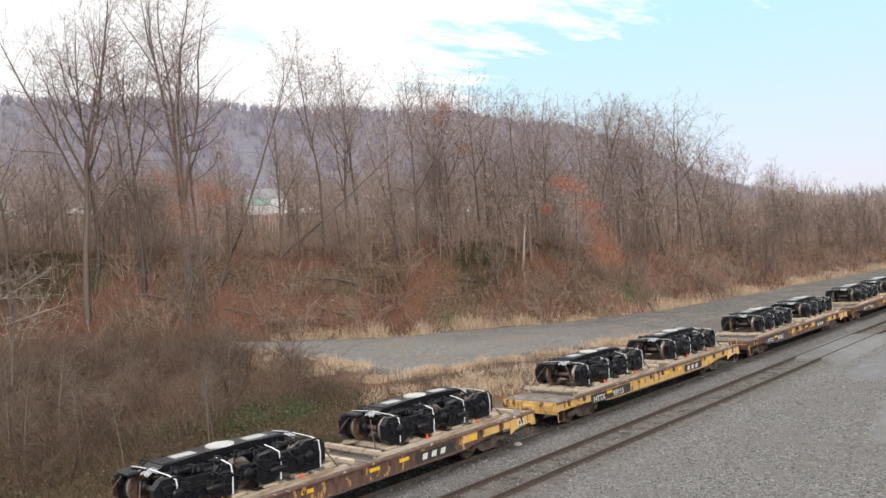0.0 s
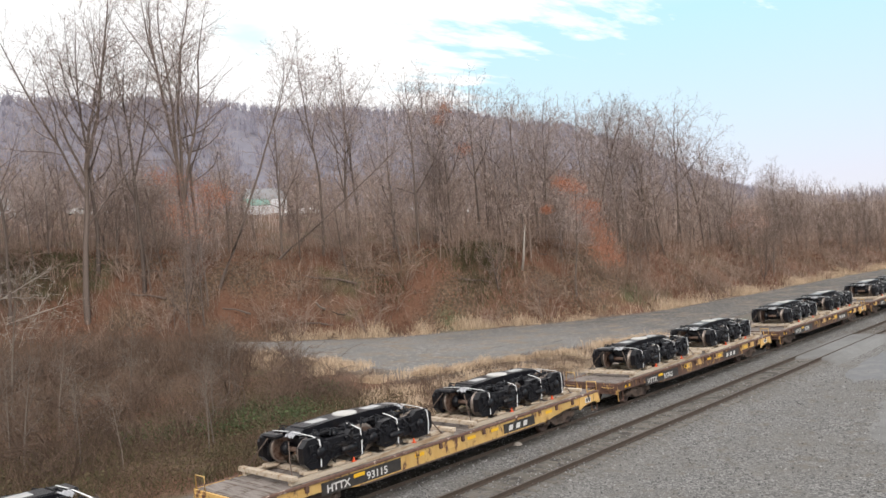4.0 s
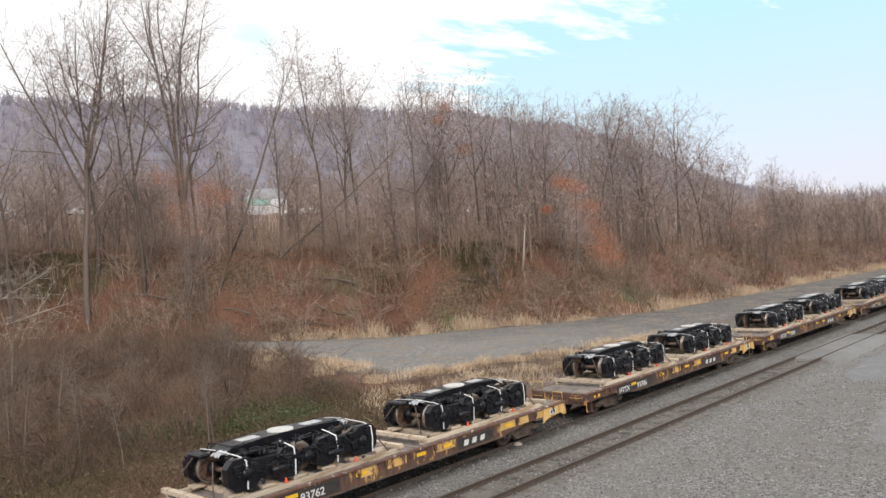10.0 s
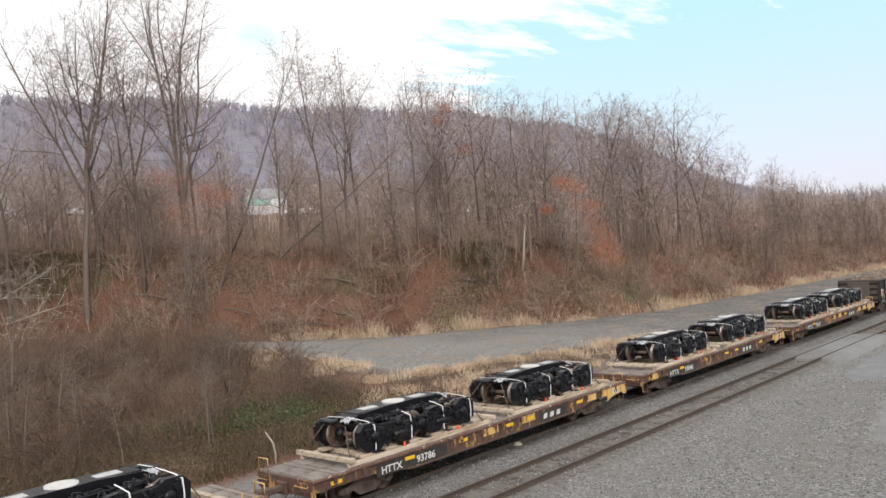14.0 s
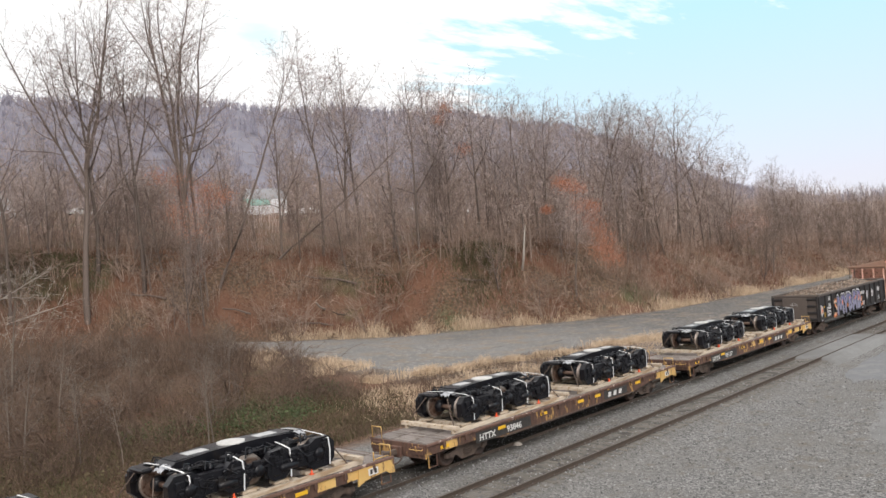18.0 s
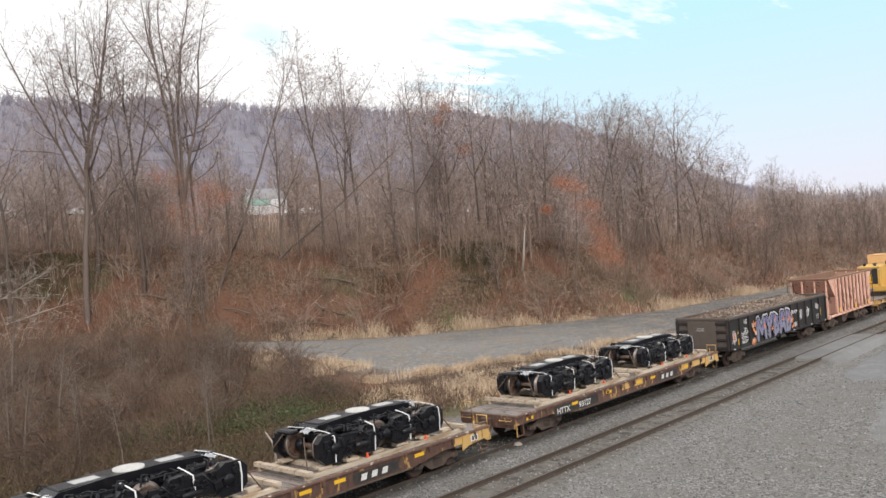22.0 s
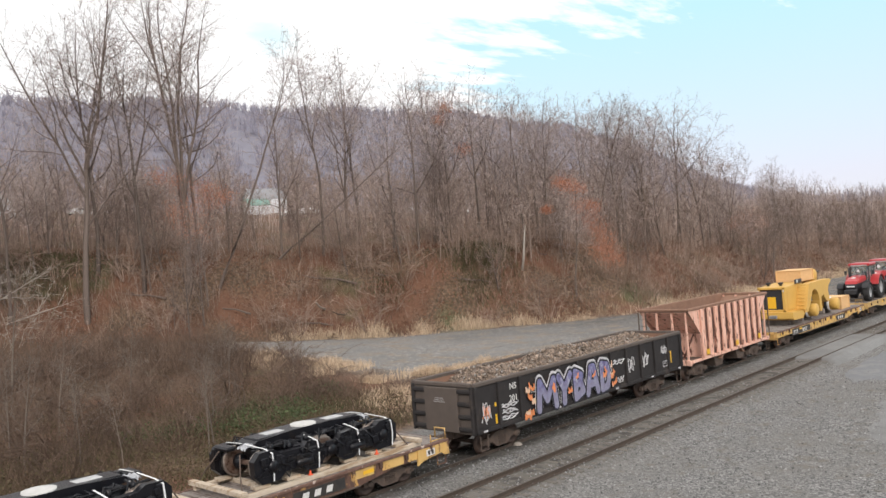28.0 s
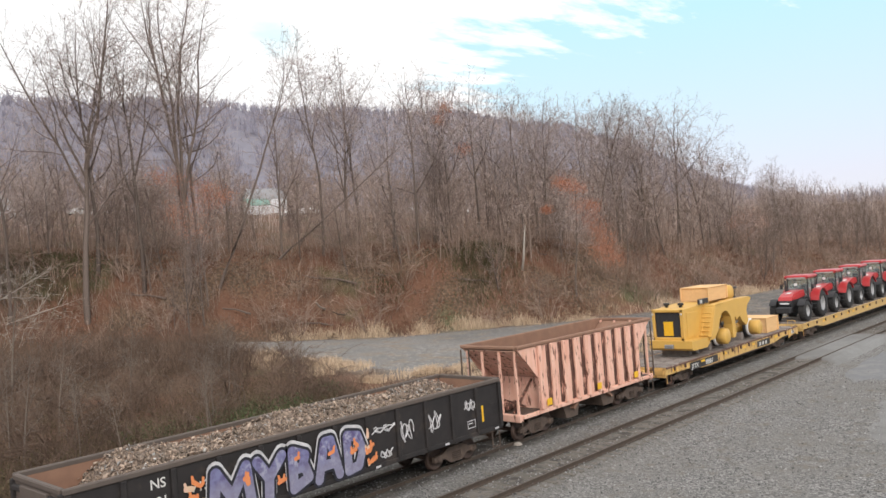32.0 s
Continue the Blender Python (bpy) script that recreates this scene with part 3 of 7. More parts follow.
# ---- tracks ----
def track(name, y, label):
    t = tagged(new(name), label, "track", "", "structure")
    for side in (-0.7525, 0.7525):
        r = Shape()
        sec = ((-0.07, -0.172), (0.07, -0.172), (0.07, -0.155), (0.012, -0.13), (0.012, -0.045), (0.036, -0.035), (0.036, -0.002), (-0.036, -0.002), (-0.036, -0.035), (-0.012, -0.045), (-0.012, -0.13), (-0.07, -0.155))
        vs = [(x, y + side + a, z) for x in (-260, 900) for a, z in sec]
        k = len(sec)
        r.add(vs, [(i, (i + 1) % k, (i + 1) % k + k, i + k) for i in range(k)])
        rail = part("rail", r, M_RAIL, t)
        part("rail_head", Shape().box((320, y + side, 0), (1160, 0.066, 0.006)), M_RAILTOP, rail, "worn steel running surface")
    return t


track_near = track("track_empty", NEAR_Y, "empty railway track with rusty rails on wooden ties")
track_far = track("track_train", TRACK_Y, "railway track carrying the freight train, ties buried in ballast")


# ---- vegetation ----
def ribbons(name, roots, tops, width, bend, mat, label, category, seed=1, sub=2):
    """Countless bent stems or blades: flat tapered ribbons of two pieces from roots to tops."""
    rng = np.random.default_rng(seed)
    n = len(roots)
    d = tops - roots
    ang = rng.uniform(0, math.pi, n)
    side = np.stack((np.cos(ang), np.sin(ang), np.zeros(n)), 1) * np.asarray(width).reshape(-1, 1) * 0.5
    mid = roots + d * 0.55 + rng.normal(0, 1, (n, 3)) * np.linalg.norm(d, axis=1)[:, None] * bend
    v = np.stack((roots - side, roots + side, mid - side * 0.8, mid + side * 0.8, tops - side * 0.25, tops + side * 0.25), 1).reshape(-1, 3)
    b = np.arange(n)[:, None] * 6
    f = np.concatenate((b + np.array((0, 1, 3, 2)), b + np.array((2, 3, 5, 4))))
    return sheet(name, v, f, mat, "stuff", label, category)


def scatter(n, x0, x1, y0, y1, keep, seed):
    """Points strewn where keep(x, y) is high."""
    rng = np.random.default_rng(seed)
    out = np.zeros((0, 2))
    while len(out) < n:
        p = rng.uniform((x0, y0), (x1, y1), (n * 3, 2))
        p = p[rng.random(len(p)) < keep(p[:, 0], p[:, 1])]
        out = np.vstack((out, p))
    return out[:n]


def stems(name, n, box, keep, high, lean, width, bend, mat, label, category, seed, side=0):
    """Countless stems on the ground; side: twigs that fork off each of them."""
    rng = np.random.default_rng(seed + 100)
    p = scatter(n, *box, keep, seed)
    clump = 0.6 + 0.4 * wave(p[:, 0], p[:, 1], 1.3, seed) + 0.25 * wave(p[:, 0], p[:, 1], 5.0, seed + 2)
    h = rng.uniform(high[0], high[1], n) * np.clip(clump, 0.3, 1.3)
    roots = np.column_stack((p, ground_z(p[:, 0], p[:, 1]) - 0.03))
    tops = roots + np.column_stack((rng.normal(0, lean, n) * h, rng.normal(0, lean, n) * h, h))
    wide = rng.uniform(0.6, 1.4, n) * width
    for k in range(side):
        u = rng.uniform(0.2, 0.75, (n, 1))
        r = roots[:n] + (tops[:n] - roots[:n]) * u
        d = rng.normal(0, 1, (n, 3)) + np.array((0, 0, 0.25))
        d *= (rng.uniform(0.3, 0.62, n) * h / np.linalg.norm(d, axis=1))[:, None]
        d[:, 2] = np.maximum(d[:, 2], -0.15 * h)
        roots, tops, wide = np.vstack((roots, r)), np.vstack((tops, r + d)), np.append(wide, wide[:n] * 0.75)
    return ribbons(name, roots, tops, wide, bend, mat, label, category, seed)


def tree_mesh(seed, height=20.0, clear=0.35, leaders=4, opening=24.0, lean=0.0, radius=0.22, fine=1.0, detail=1.0, shape=(), least=0.011):
    """A bare tree: tapering trunk that forks into rising leaders, their boughs, and a crown of fine twigs. Returns the two meshes.
    shape: main limbs of one tree, as (height, lean to x in degrees, length, radius)."""
    rng = random.Random(seed)
    thick, thin = Shape(), []
    k = min(max(height / 22, 0.42), 1.3)
    step = [a * k for a in (1.9, 1.3, 0.8, 0.5, 0.4)]
    gap = [a * k / detail for a in (0.8, 0.52, 0.4, 0.3)]
    wiggle = (0.035, 0.06 if shape else 0.095, 0.2, 0.28, 0.3)
    rise = (0.005, 0.03, 0.06, 0.04, 0.0)

    def grow(p, d, length, r, level):
        n = max(1 if level > 3 else 2, round(length / step[level]))
        seg = length / n
        pts, rad, ways = [p.copy()], [r], [d]
        for i in range(n):
            w = wiggle[level] * math.sqrt(seg)
            d = (d + Vector((rng.gauss(0, w), rng.gauss(0, w), rng.gauss(0, w * 0.7) + rise[level] * seg))).normalized()
            p = p + d * seg
            pts.append(p.copy())
            ways.append(d)
            rad.append(max(r * (1 - (i + 1) / n) ** 0.85, least))
        if level < 3:
            thick.tube(pts, rad, (6, 4, 3)[level], False)
        else:
            thin.extend(zip(pts, pts[1:], rad, rad[1:]))
        if level > 3:
            return
        spin = rng.uniform(0, 6.28)

        def child(t, angle, reach, thin_by, lower):
            nonlocal spin
            s = min(t * n, n - 1e-4)
            i = int(s)
            axis = ways[i + 1]
            side = axis.cross(Vector((0.31, 0.17, 0.93)) if abs(axis.z) < 0.9 else Vector((1, 0.2, 0))).normalized()
            spin += 2.4 + rng.uniform(-0.5, 0.5)
            out = Matrix.Rotation(spin, 3, axis) @ side
            here = rad[i] + (rad[i + 1] - rad[i]) * (s - i)
            grow(pts[i].lerp(pts[i + 1], s - i), axis * math.cos(angle) + out * math.sin(angle), reach, max(here * thin_by, least * 1.2), lower)

        if level == 0:
            for h, a, reach, lr in shape:
                s = min(max(h / seg, 0), n - 1e-4)
                q = pts[int(s)].lerp(pts[int(s) + 1], s - int(s))
                grow(q, Vector((math.tan(radians(a)), rng.uniform(-0.25, 0.25), 1)).normalized(), reach, lr, 1)
            for q in range(leaders):
                t = clear + (0.8 - clear) * (q + rng.random() * 0.8) / leaders
                child(t, radians(opening) * rng.uniform(0.7, 1.35), length * (1 - t) * rng.uniform(0.72, 1.0), rng.uniform(0.55, 0.75), 1)
        t = clear if level == 0 else 0.22 if level == 1 else 0.12
        while t < 0.985:
            left = length * (1 - t)
            if level == 0:
                child(t, radians(rng.uniform(38, 66)), left * 0.42 * rng.uniform(0.6, 1.2) + 1.0 * k, rng.uniform(0.3, 0.5), 2)
            elif level == 1:
                child(t, radians(rng.uniform(34, 66)), (left * 0.48 + 1.1 * k) * rng.uniform(0.55, 1.2), rng.uniform(0.4, 0.6), 2)
            elif level == 2:
                child(t, radians(rng.uniform(32, 62)), (left * 0.55 + 0.6 * k) * rng.uniform(0.55, 1.2), 0.5, 3)
            else:
                child(t, radians(rng.uniform(28, 62)), (left * 0.45 + 0.4 * k) * rng.uniform(0.6, 1.2), 0.6, 4)
            t += gap[level] / length * rng.uniform(0.7, 1.3)

    grow(Vector((0, 0, -0.4)), Vector((lean, 0, 1)).normalized(), height * (1.0 if not shape else 0.86), radius, 0)
    a, b = (np.array([q[i] for q in thin]).reshape(-1, 3) for i in (0, 1))
    ra, rb = (np.array([q[i] for q in thin]) * fine for i in (2, 3))
    d = b - a
    e = np.cross(d, np.array((0.3, 0.7, 0.2)))
    e /= np.linalg.norm(e, axis=1)[:, None] + 1e-9
    g = np.cross(d, e)
    g /= np.linalg.norm(g, axis=1)[:, None] + 1e-9
    turn = np.random.default_rng(seed).uniform(0, 3.14, len(a))[:, None]
    e = e * np.cos(turn) + g * np.sin(turn)
    v = np.stack((a - e * ra[:, None], a + e * ra[:, None], b + e * rb[:, None], b - e * rb[:, None]), 1).reshape(-1, 3)
    crown = sheet("crown", v, np.arange(len(v)).reshape(-1, 4), M_TWIG)
    me = crown.data
    bpy.data.objects.remove(crown)
    return thick.mesh("trunk"), me


def grove(name, kinds, places, label, bark, twig):
    """Trees that nobody could count, joined into one wood. places: rows of x, y, scale, turn."""
    packs = []
    for pair in kinds:
        packs.append([])
        for me in pair:
            v, f = np.empty(len(me.vertices) * 3, np.float32), np.empty(len(me.loops), np.int32)
            me.vertices.foreach_get("co", v)
            me.loops.foreach_get("vertex_index", f)
            packs[-1].append((v.reshape(-1, 3), f.reshape(-1, 4)))
    vs, fs, ids, count = [], [], [], 0
    z = ground_z(places[:, 0], places[:, 1])
    for i, (x, y, size, turn) in enumerate(places):
        c, q = math.cos(turn) * size, math.sin(turn) * size
        for which, (v, f) in enumerate(packs[i % len(packs)]):
            vs.append(np.column_stack((v[:, 0] * c - v[:, 1] * q + x, v[:, 0] * q + v[:, 1] * c + y, v[:, 2] * size + z[i])))
            fs.append(f + count)
            ids.append(np.full(len(f), which, np.int32))
            count += len(v)
    ob = sheet(name, np.concatenate(vs), np.concatenate(fs), bark, "stuff", label, "woods")
    ob.data.materials.append(twig)
    ob.data.polygons.foreach_set("material_index", np.concatenate(ids))
    return ob


def tree(meshes, m, label, category="tree", group="bare trees on the bank", bark=None, name="tree", twig=None):
    t = thing(name, label, category, group, m)
    part("trunk", meshes[0], bark or M_BARK, t)
    crown = part("crown", meshes[1], M_TWIG, t)
    if twig:
        crown.material_slots[0].link = "OBJECT"
        crown.material_slots[0].material = twig
    return t


def at_ground(x, y, turn=0.0, size=1.0, lean=0.0):
    return pose(x, y, float(ground_z(x, y)), lean, 0, turn) @ Matrix.Diagonal((size, size, size, 1))


def bush_mesh(seed, height=2.2, stems_n=11, mat=None):
    """A leafless arching bush: many stems from one root, with side twigs."""
    rng = random.Random(seed)
    segs = []

    def arm(p, d, length, r, level):
        n = 4 if level == 0 else 2
        pts = [p]
        for i in range(n):
            droop = (0.16 if i < n / 2 else -0.42) if level == 0 else rng.uniform(-0.35, 0.3)
            d = (d + Vector((rng.gauss(0, 0.16), rng.gauss(0, 0.16), droop))).normalized()
            q = pts[-1] + d * length / n
            segs.append((pts[-1], q, r * (1 - 0.7 * i / n), r * (1 - 0.7 * (i + 1) / n), level))
            pts.append(q)
        if level < 2:
            for k in range(5 if level == 0 else 2):
                i = rng.randint(1 if level == 0 else 0, n - 1)
                q = pts[i].lerp(pts[i + 1], rng.random())
                nd = (d + Vector((rng.gauss(0, 0.9), rng.gauss(0, 0.9), rng.gauss(0.15, 0.6)))).normalized()
                arm(q, nd, length * rng.uniform(0.25, 0.5), r * 0.55, level + 1)

    for k in range(stems_n):
        a = rng.uniform(0, 2 * math.pi)
        s = rng.uniform(0.25, 0.95)
        arm(Vector((math.cos(a) * 0.2, math.sin(a) * 0.2, -0.1)), Vector((math.cos(a) * s, math.sin(a) * s, 1)).normalized(), height * rng.uniform(0.7, 1.35), rng.uniform(0.014, 0.03), 0)
    a, b = np.array([q[0] for q in segs]), np.array([q[1] for q in segs])
    ra, rb = np.array([q[2] for q in segs]), np.array([q[3] for q in segs])
    d = b - a
    e = np.cross(d, np.array((0.3, 0.7, 0.2)))
    e /= np.linalg.norm(e, axis=1)[:, None] + 1e-9
    g = np.cross(d, e)
    g /= np.linalg.norm(g, axis=1)[:, None] + 1e-9
    v = np.stack([a + q * ra[:, None] for q in (e, g, -e)] + [b + q * rb[:, None] for q in (e, g, -e)], 1).reshape(-1, 3)
    k = np.arange(len(a))[:, None] * 6
    f = np.concatenate((k + np.array((0, 1, 4, 3)), k + np.array((1, 2, 5, 4))))
    ob = sheet("tangle", v, f, mat or M_BUSH)
    me = ob.data
    bpy.data.objects.remove(ob)
    return me


# ---- rolling stock: shared pieces ----
def wheelset(parent, x, r=0.42):
    s = Shape()
    for y in (-0.7525, 0.7525):
        o = 1 if y > 0 else -1
        s.lathe((0, y, 0), ((-0.065 * o, 0.1), (-0.06 * o, 0.12), (-0.02 * o, r * 0.55), (-0.06 * o, r * 0.78), (-0.065 * o, r + 0.025), (-0.035 * o, r + 0.02), (-0.02 * o, r), (0.07 * o, r - 0.006), (0.07 * o, r * 0.8), (0.0, r * 0.6), (0.06 * o, 0.13), (0.065 * o, 0.1)), 20)
    s.tube(((0, -1.02, 0), (0, 1.02, 0)), 0.085, 10)
    # The dark wheel colour includes the shade below the car bodies.
    w = part("wheelset", s, M_WHEELD, parent, "rusty steel wheels on an axle, darkened for the shade under the cars")
    w.matrix_basis = pose(x, 0, r)
    return w


def bogie(car, x):
    """A freight bogie: cast side frames, bolster, springs, bearing caps and two wheelsets."""
    b = Shape()
    for y in (-0.98, 0.98):
        b.slab(((-1.15, 0.36), (-1.15, 0.52), (-0.72, 0.58), (-0.42, 0.74), (0.42, 0.74), (0.72, 0.58), (1.15, 0.52), (1.15, 0.36), (0.95, 0.34), (0.62, 0.40), (0.32, 0.18), (-0.32, 0.18), (-0.62, 0.40), (-0.95, 0.34)), y - 0.07, y + 0.07)
        for dx in (-0.89, 0.89):
            b.lathe((dx, y, 0.42), ((-0.14, 0.0), (-0.14, 0.11), (0.14, 0.11), (0.14, 0.0)), 12)
        for dx in (-0.17, 0.0, 0.17):
            for k in range(4):
                b.lathe((dx, y + (0.09 if y > 0 else -0.09), 0.29 + k * 0.075), ((-0.0, 0.05), (0.012, 0.072), (0.024, 0.05)), 8, "z")
    b.box((0, 0, 0.66), (0.42, 1.9, 0.2), 0.03)
    f = part("bogie", b, M_BOGIE, car, "grimy cast steel freight bogie")
    f.matrix_basis = pose(x, 0, 0)
    for dx in (-0.89, 0.89):
        wheelset(f, dx)
    return f


def coupler(car, x, way):
    s = Shape().box((x + way * 0.35, 0, 0.86), (0.75, 0.17, 0.2), 0.03).box((x + way * 0.68, 0.03, 0.86), (0.26, 0.3, 0.3), 0.06)
    s.tube(((x + way * 0.1, -0.35, 0.75), (x + way * 0.3, -0.3, 0.55), (x + way * 0.6, -0.26, 0.5), (x + way * 0.8, -0.24, 0.62)), 0.03, 6)
    return part("coupler", s, M_BOGIE, car, "rusty knuckle coupler with air hose")


def stirrup(car, x, y, way, mat=None):
    s = Shape()
    for dx in (0.0, 0.42):
        s.box((x + way * dx, y, 0.66), (0.04, 0.03, 0.56))
    s.box((x + way * 0.21, y, 0.39), (0.46, 0.04, 0.035))
    return part("step_stirrup", s, mat or M_SILLRUST, car)


def flatcar(label, length, mark="", number="", yellow=False, boards=17, rail_end=True, coat=None):
    car = thing("flatcar", label, "flatcar", "flatcars of the train")
    L, W = length, 1.42
    paint = coat or (M_YELLOW if yellow else M_SILLRUST)
    under = Shape().box((L / 2, 0, DECK - 0.30), (L - 0.1, 0.75, 0.42), 0.02)
    n = 14
    for k in range(n + 1):
        under.box((0.3 + (L - 0.6) * k / n, 0, DECK - 0.2), (0.1, 2 * W - 0.1, 0.2))
    part("underframe", under, M_BOGIE, car, "dark rusted steel underframe")
    for y in (-W, W):
        o = 1 if y > 0 else -1
        s = Shape()
        low, deep = DECK - 0.40, DECK - 0.62
        out = ((0.0, DECK), (0.0, low), (2.6, low), (4.2, deep), (L - 4.2, deep), (L - 2.6, low), (L, low), (L, DECK))
        s.slab(out, y - 0.012, y + 0.012)
        sill = part("side_sill", s, paint, car, "worn yellow and rust side sill")
        lip = Shape().box((L / 2, y + o * 0.045, DECK - 0.035), (L, 0.085, 0.09), 0.012)
        part("top_flange", lip, coat or M_FLANGE, sill, "chipped rusty top flange")
        part("bottom_flange", Shape().box((L / 2, y + o * 0.04, deep + 0.012), (L - 8.4, 0.08, 0.03)), M_BOGIE, sill)
        for k in range(15):
            x = 0.9 + (L - 1.8) * k / 14
            if mark and y < 0 and (2.6 < x < 6.2 or 11.5 < x < 13.7):
                continue
            part("stake_pocket", Shape().box((x, y + o * 0.045, DECK - 0.18), (0.13, 0.09, 0.2), 0.012), M_SILLRUST, sill)
        for x in (0.95, 4.19, 6.95, 9.7, 11.05, 14.6, L - 0.75):
            part("reflector", Shape().box((x, y + o * 0.024, DECK - 0.25), (0.46, 0.008, 0.12)), M_REFLECT, sill, "yellow reflective patch")
        for k in range(14 if not coat else 0):
            a, b = 0.98 + (L - 1.8) * k / 14, 0.82 + (L - 1.8) * (k + 1) / 14
            if mark and (a < 6.1 and b > 2.6 or a < 13.7 and b > 11.5):
                continue
            if random.random() < (0.85 if yellow else 0.7):
                cut = random.uniform(0.6, 1.0)
                part("paint_panel", Shape().box(((a + a + (b - a) * cut) / 2, y + o * 0.016, DECK - 0.23), ((b - a) * cut, 0.007, 0.31)), M_YELLOW, sill, "flaking yellow paint")
    if mark:
        part("black_panel", Shape().box((4.35, -W - 0.016, DECK - 0.35), (3.4, 0.008, 0.40)), M_BLACKP, car, "black lettering panel")
        lettering(mark, 0.34, M_WHITE, car, pose(2.85, -W - 0.022, DECK - 0.49), 0.006, 1.06, label="white reporting mark")
        lettering(number, 0.34, M_WHITE, car, pose(4.5, -W - 0.022, DECK - 0.49), 0.006, 1.1, label="white car number")
        part("black_panel", Shape().box((12.6, -W - 0.016, DECK - 0.36), (2.0, 0.008, 0.36)), M_BLACKP, car, "black emblem panel")
        for k in range(3):
            x = 12.05 + k * 0.46
            em = Shape().slab(((x - 0.15, DECK - 0.47), (x + 0.09, DECK - 0.47), (x + 0.15, DECK - 0.27), (x - 0.09, DECK - 0.27)), -W - 0.026, -W - 0.021)
            part("emblem_block", em, M_WHITE, car, "white stencilled emblem block")
    for x, way in ((0.0, -1), (L, 1)):
        e = Shape().box((x - way * 0.04, 0, DECK - 0.27), (0.08, 2 * W - 0.06, 0.5), 0.01)
        for y in (-1.05, 1.05):
            e.box((x + way * 0.03, y, DECK - 0.24), (0.06, 0.5, 0.3), 0.02)
        e.box((x + way * 0.06, 0, DECK - 0.36), (0.14, 0.5, 0.4), 0.03)
        part("end_sill", e, paint, car, "rust-streaked end sill with worn paint")
        coupler(car, x, way)
        for y in (-W + 0.02, W - 0.02):
            stirrup(car, x - way * 0.12, y, -way)
        for y in (-1.0, 1.0):
            g = Shape().tube(((x + way * 0.02, y - 0.3, DECK - 0.16), (x + way * 0.11, y - 0.3, DECK - 0.2), (x + way * 0.11, y + 0.3, DECK - 0.2), (x + way * 0.02, y + 0.3, DECK - 0.16)), 0.014, 5)
            part("grab_iron", g, M_YELLOW, car)
        bogie(car, x - way * 2.55)
    if rail_end:
        h = Shape()
        y, x = -W + 0.03, L - 0.05
        h.tube(((x, y, DECK - 0.05), (x, y, DECK + 0.36), (x, y + 0.5, DECK + 0.36), (x, y + 0.5, DECK)), 0.028, 6)
        h.tube(((x - 0.75, y, DECK), (x - 0.75, y, DECK + 0.3)), 0.022, 6).tube(((x - 0.75, y, DECK + 0.05), (x - 0.1, y, DECK + 0.05)), 0.02, 6)
        part("handrail", h, M_YELLOW, car, "yellow end handrail")
        b = Shape()
        b.slab(((L - 1.55, DECK - 0.02), (L - 1.15, DECK - 0.1), (L, DECK - 0.08), (L, DECK - 0.52), (L - 0.22, DECK - 0.52), (L - 0.4, DECK - 0.4), (L - 1.3, DECK - 0.5), (L - 1.6, DECK - 0.62)), -W - 0.075, -W - 0.02)
        part("end_bracket", b, M_YELLOW, car, "worn yellow end bracket")
        pl = Shape().box((L - 0.95, -W - 0.082, DECK - 0.27), (0.42, 0.012, 0.22))
        pl = part("placard", pl, M_WHITE, car, "white data placard")
        for k in (-0.09, 0.09):
            part("dark_bar", Shape().box((L - 0.95 + k, -W - 0.091, DECK - 0.27), (0.1, 0.006, 0.15)), M_BLACKP, pl)
        h2 = Shape().tube(((0.05, W - 0.05, DECK), (0.05, W - 0.05, DECK + 0.42), (0.05, W - 0.55, DECK + 0.42), (0.05, W - 0.55, DECK)), 0.022, 6)
        part("handrail", h2, M_YELLOW, car, "yellow end handrail")
    for y, w in ((-0.93, 0.86), (0.0, 0.86), (0.93, 0.86)):
        step = (L - 0.16) / boards
        for k in range(boards):
            if "deck_board" + str(y) not in cache:
                cache["deck_board" + str(y)] = Shape().box((0, 0, 0), (step - 0.035, w + 0.015, 0.05), 0.006).mesh("deck_board")
            b = part("deck_board", cache["deck_board" + str(y)], M_DECK, car)
            b.matrix_basis = pose(0.08 + step * (k + 0.5), y, DECK - 0.026 + random.uniform(-0.006, 0.006))
    return car


cache = {}


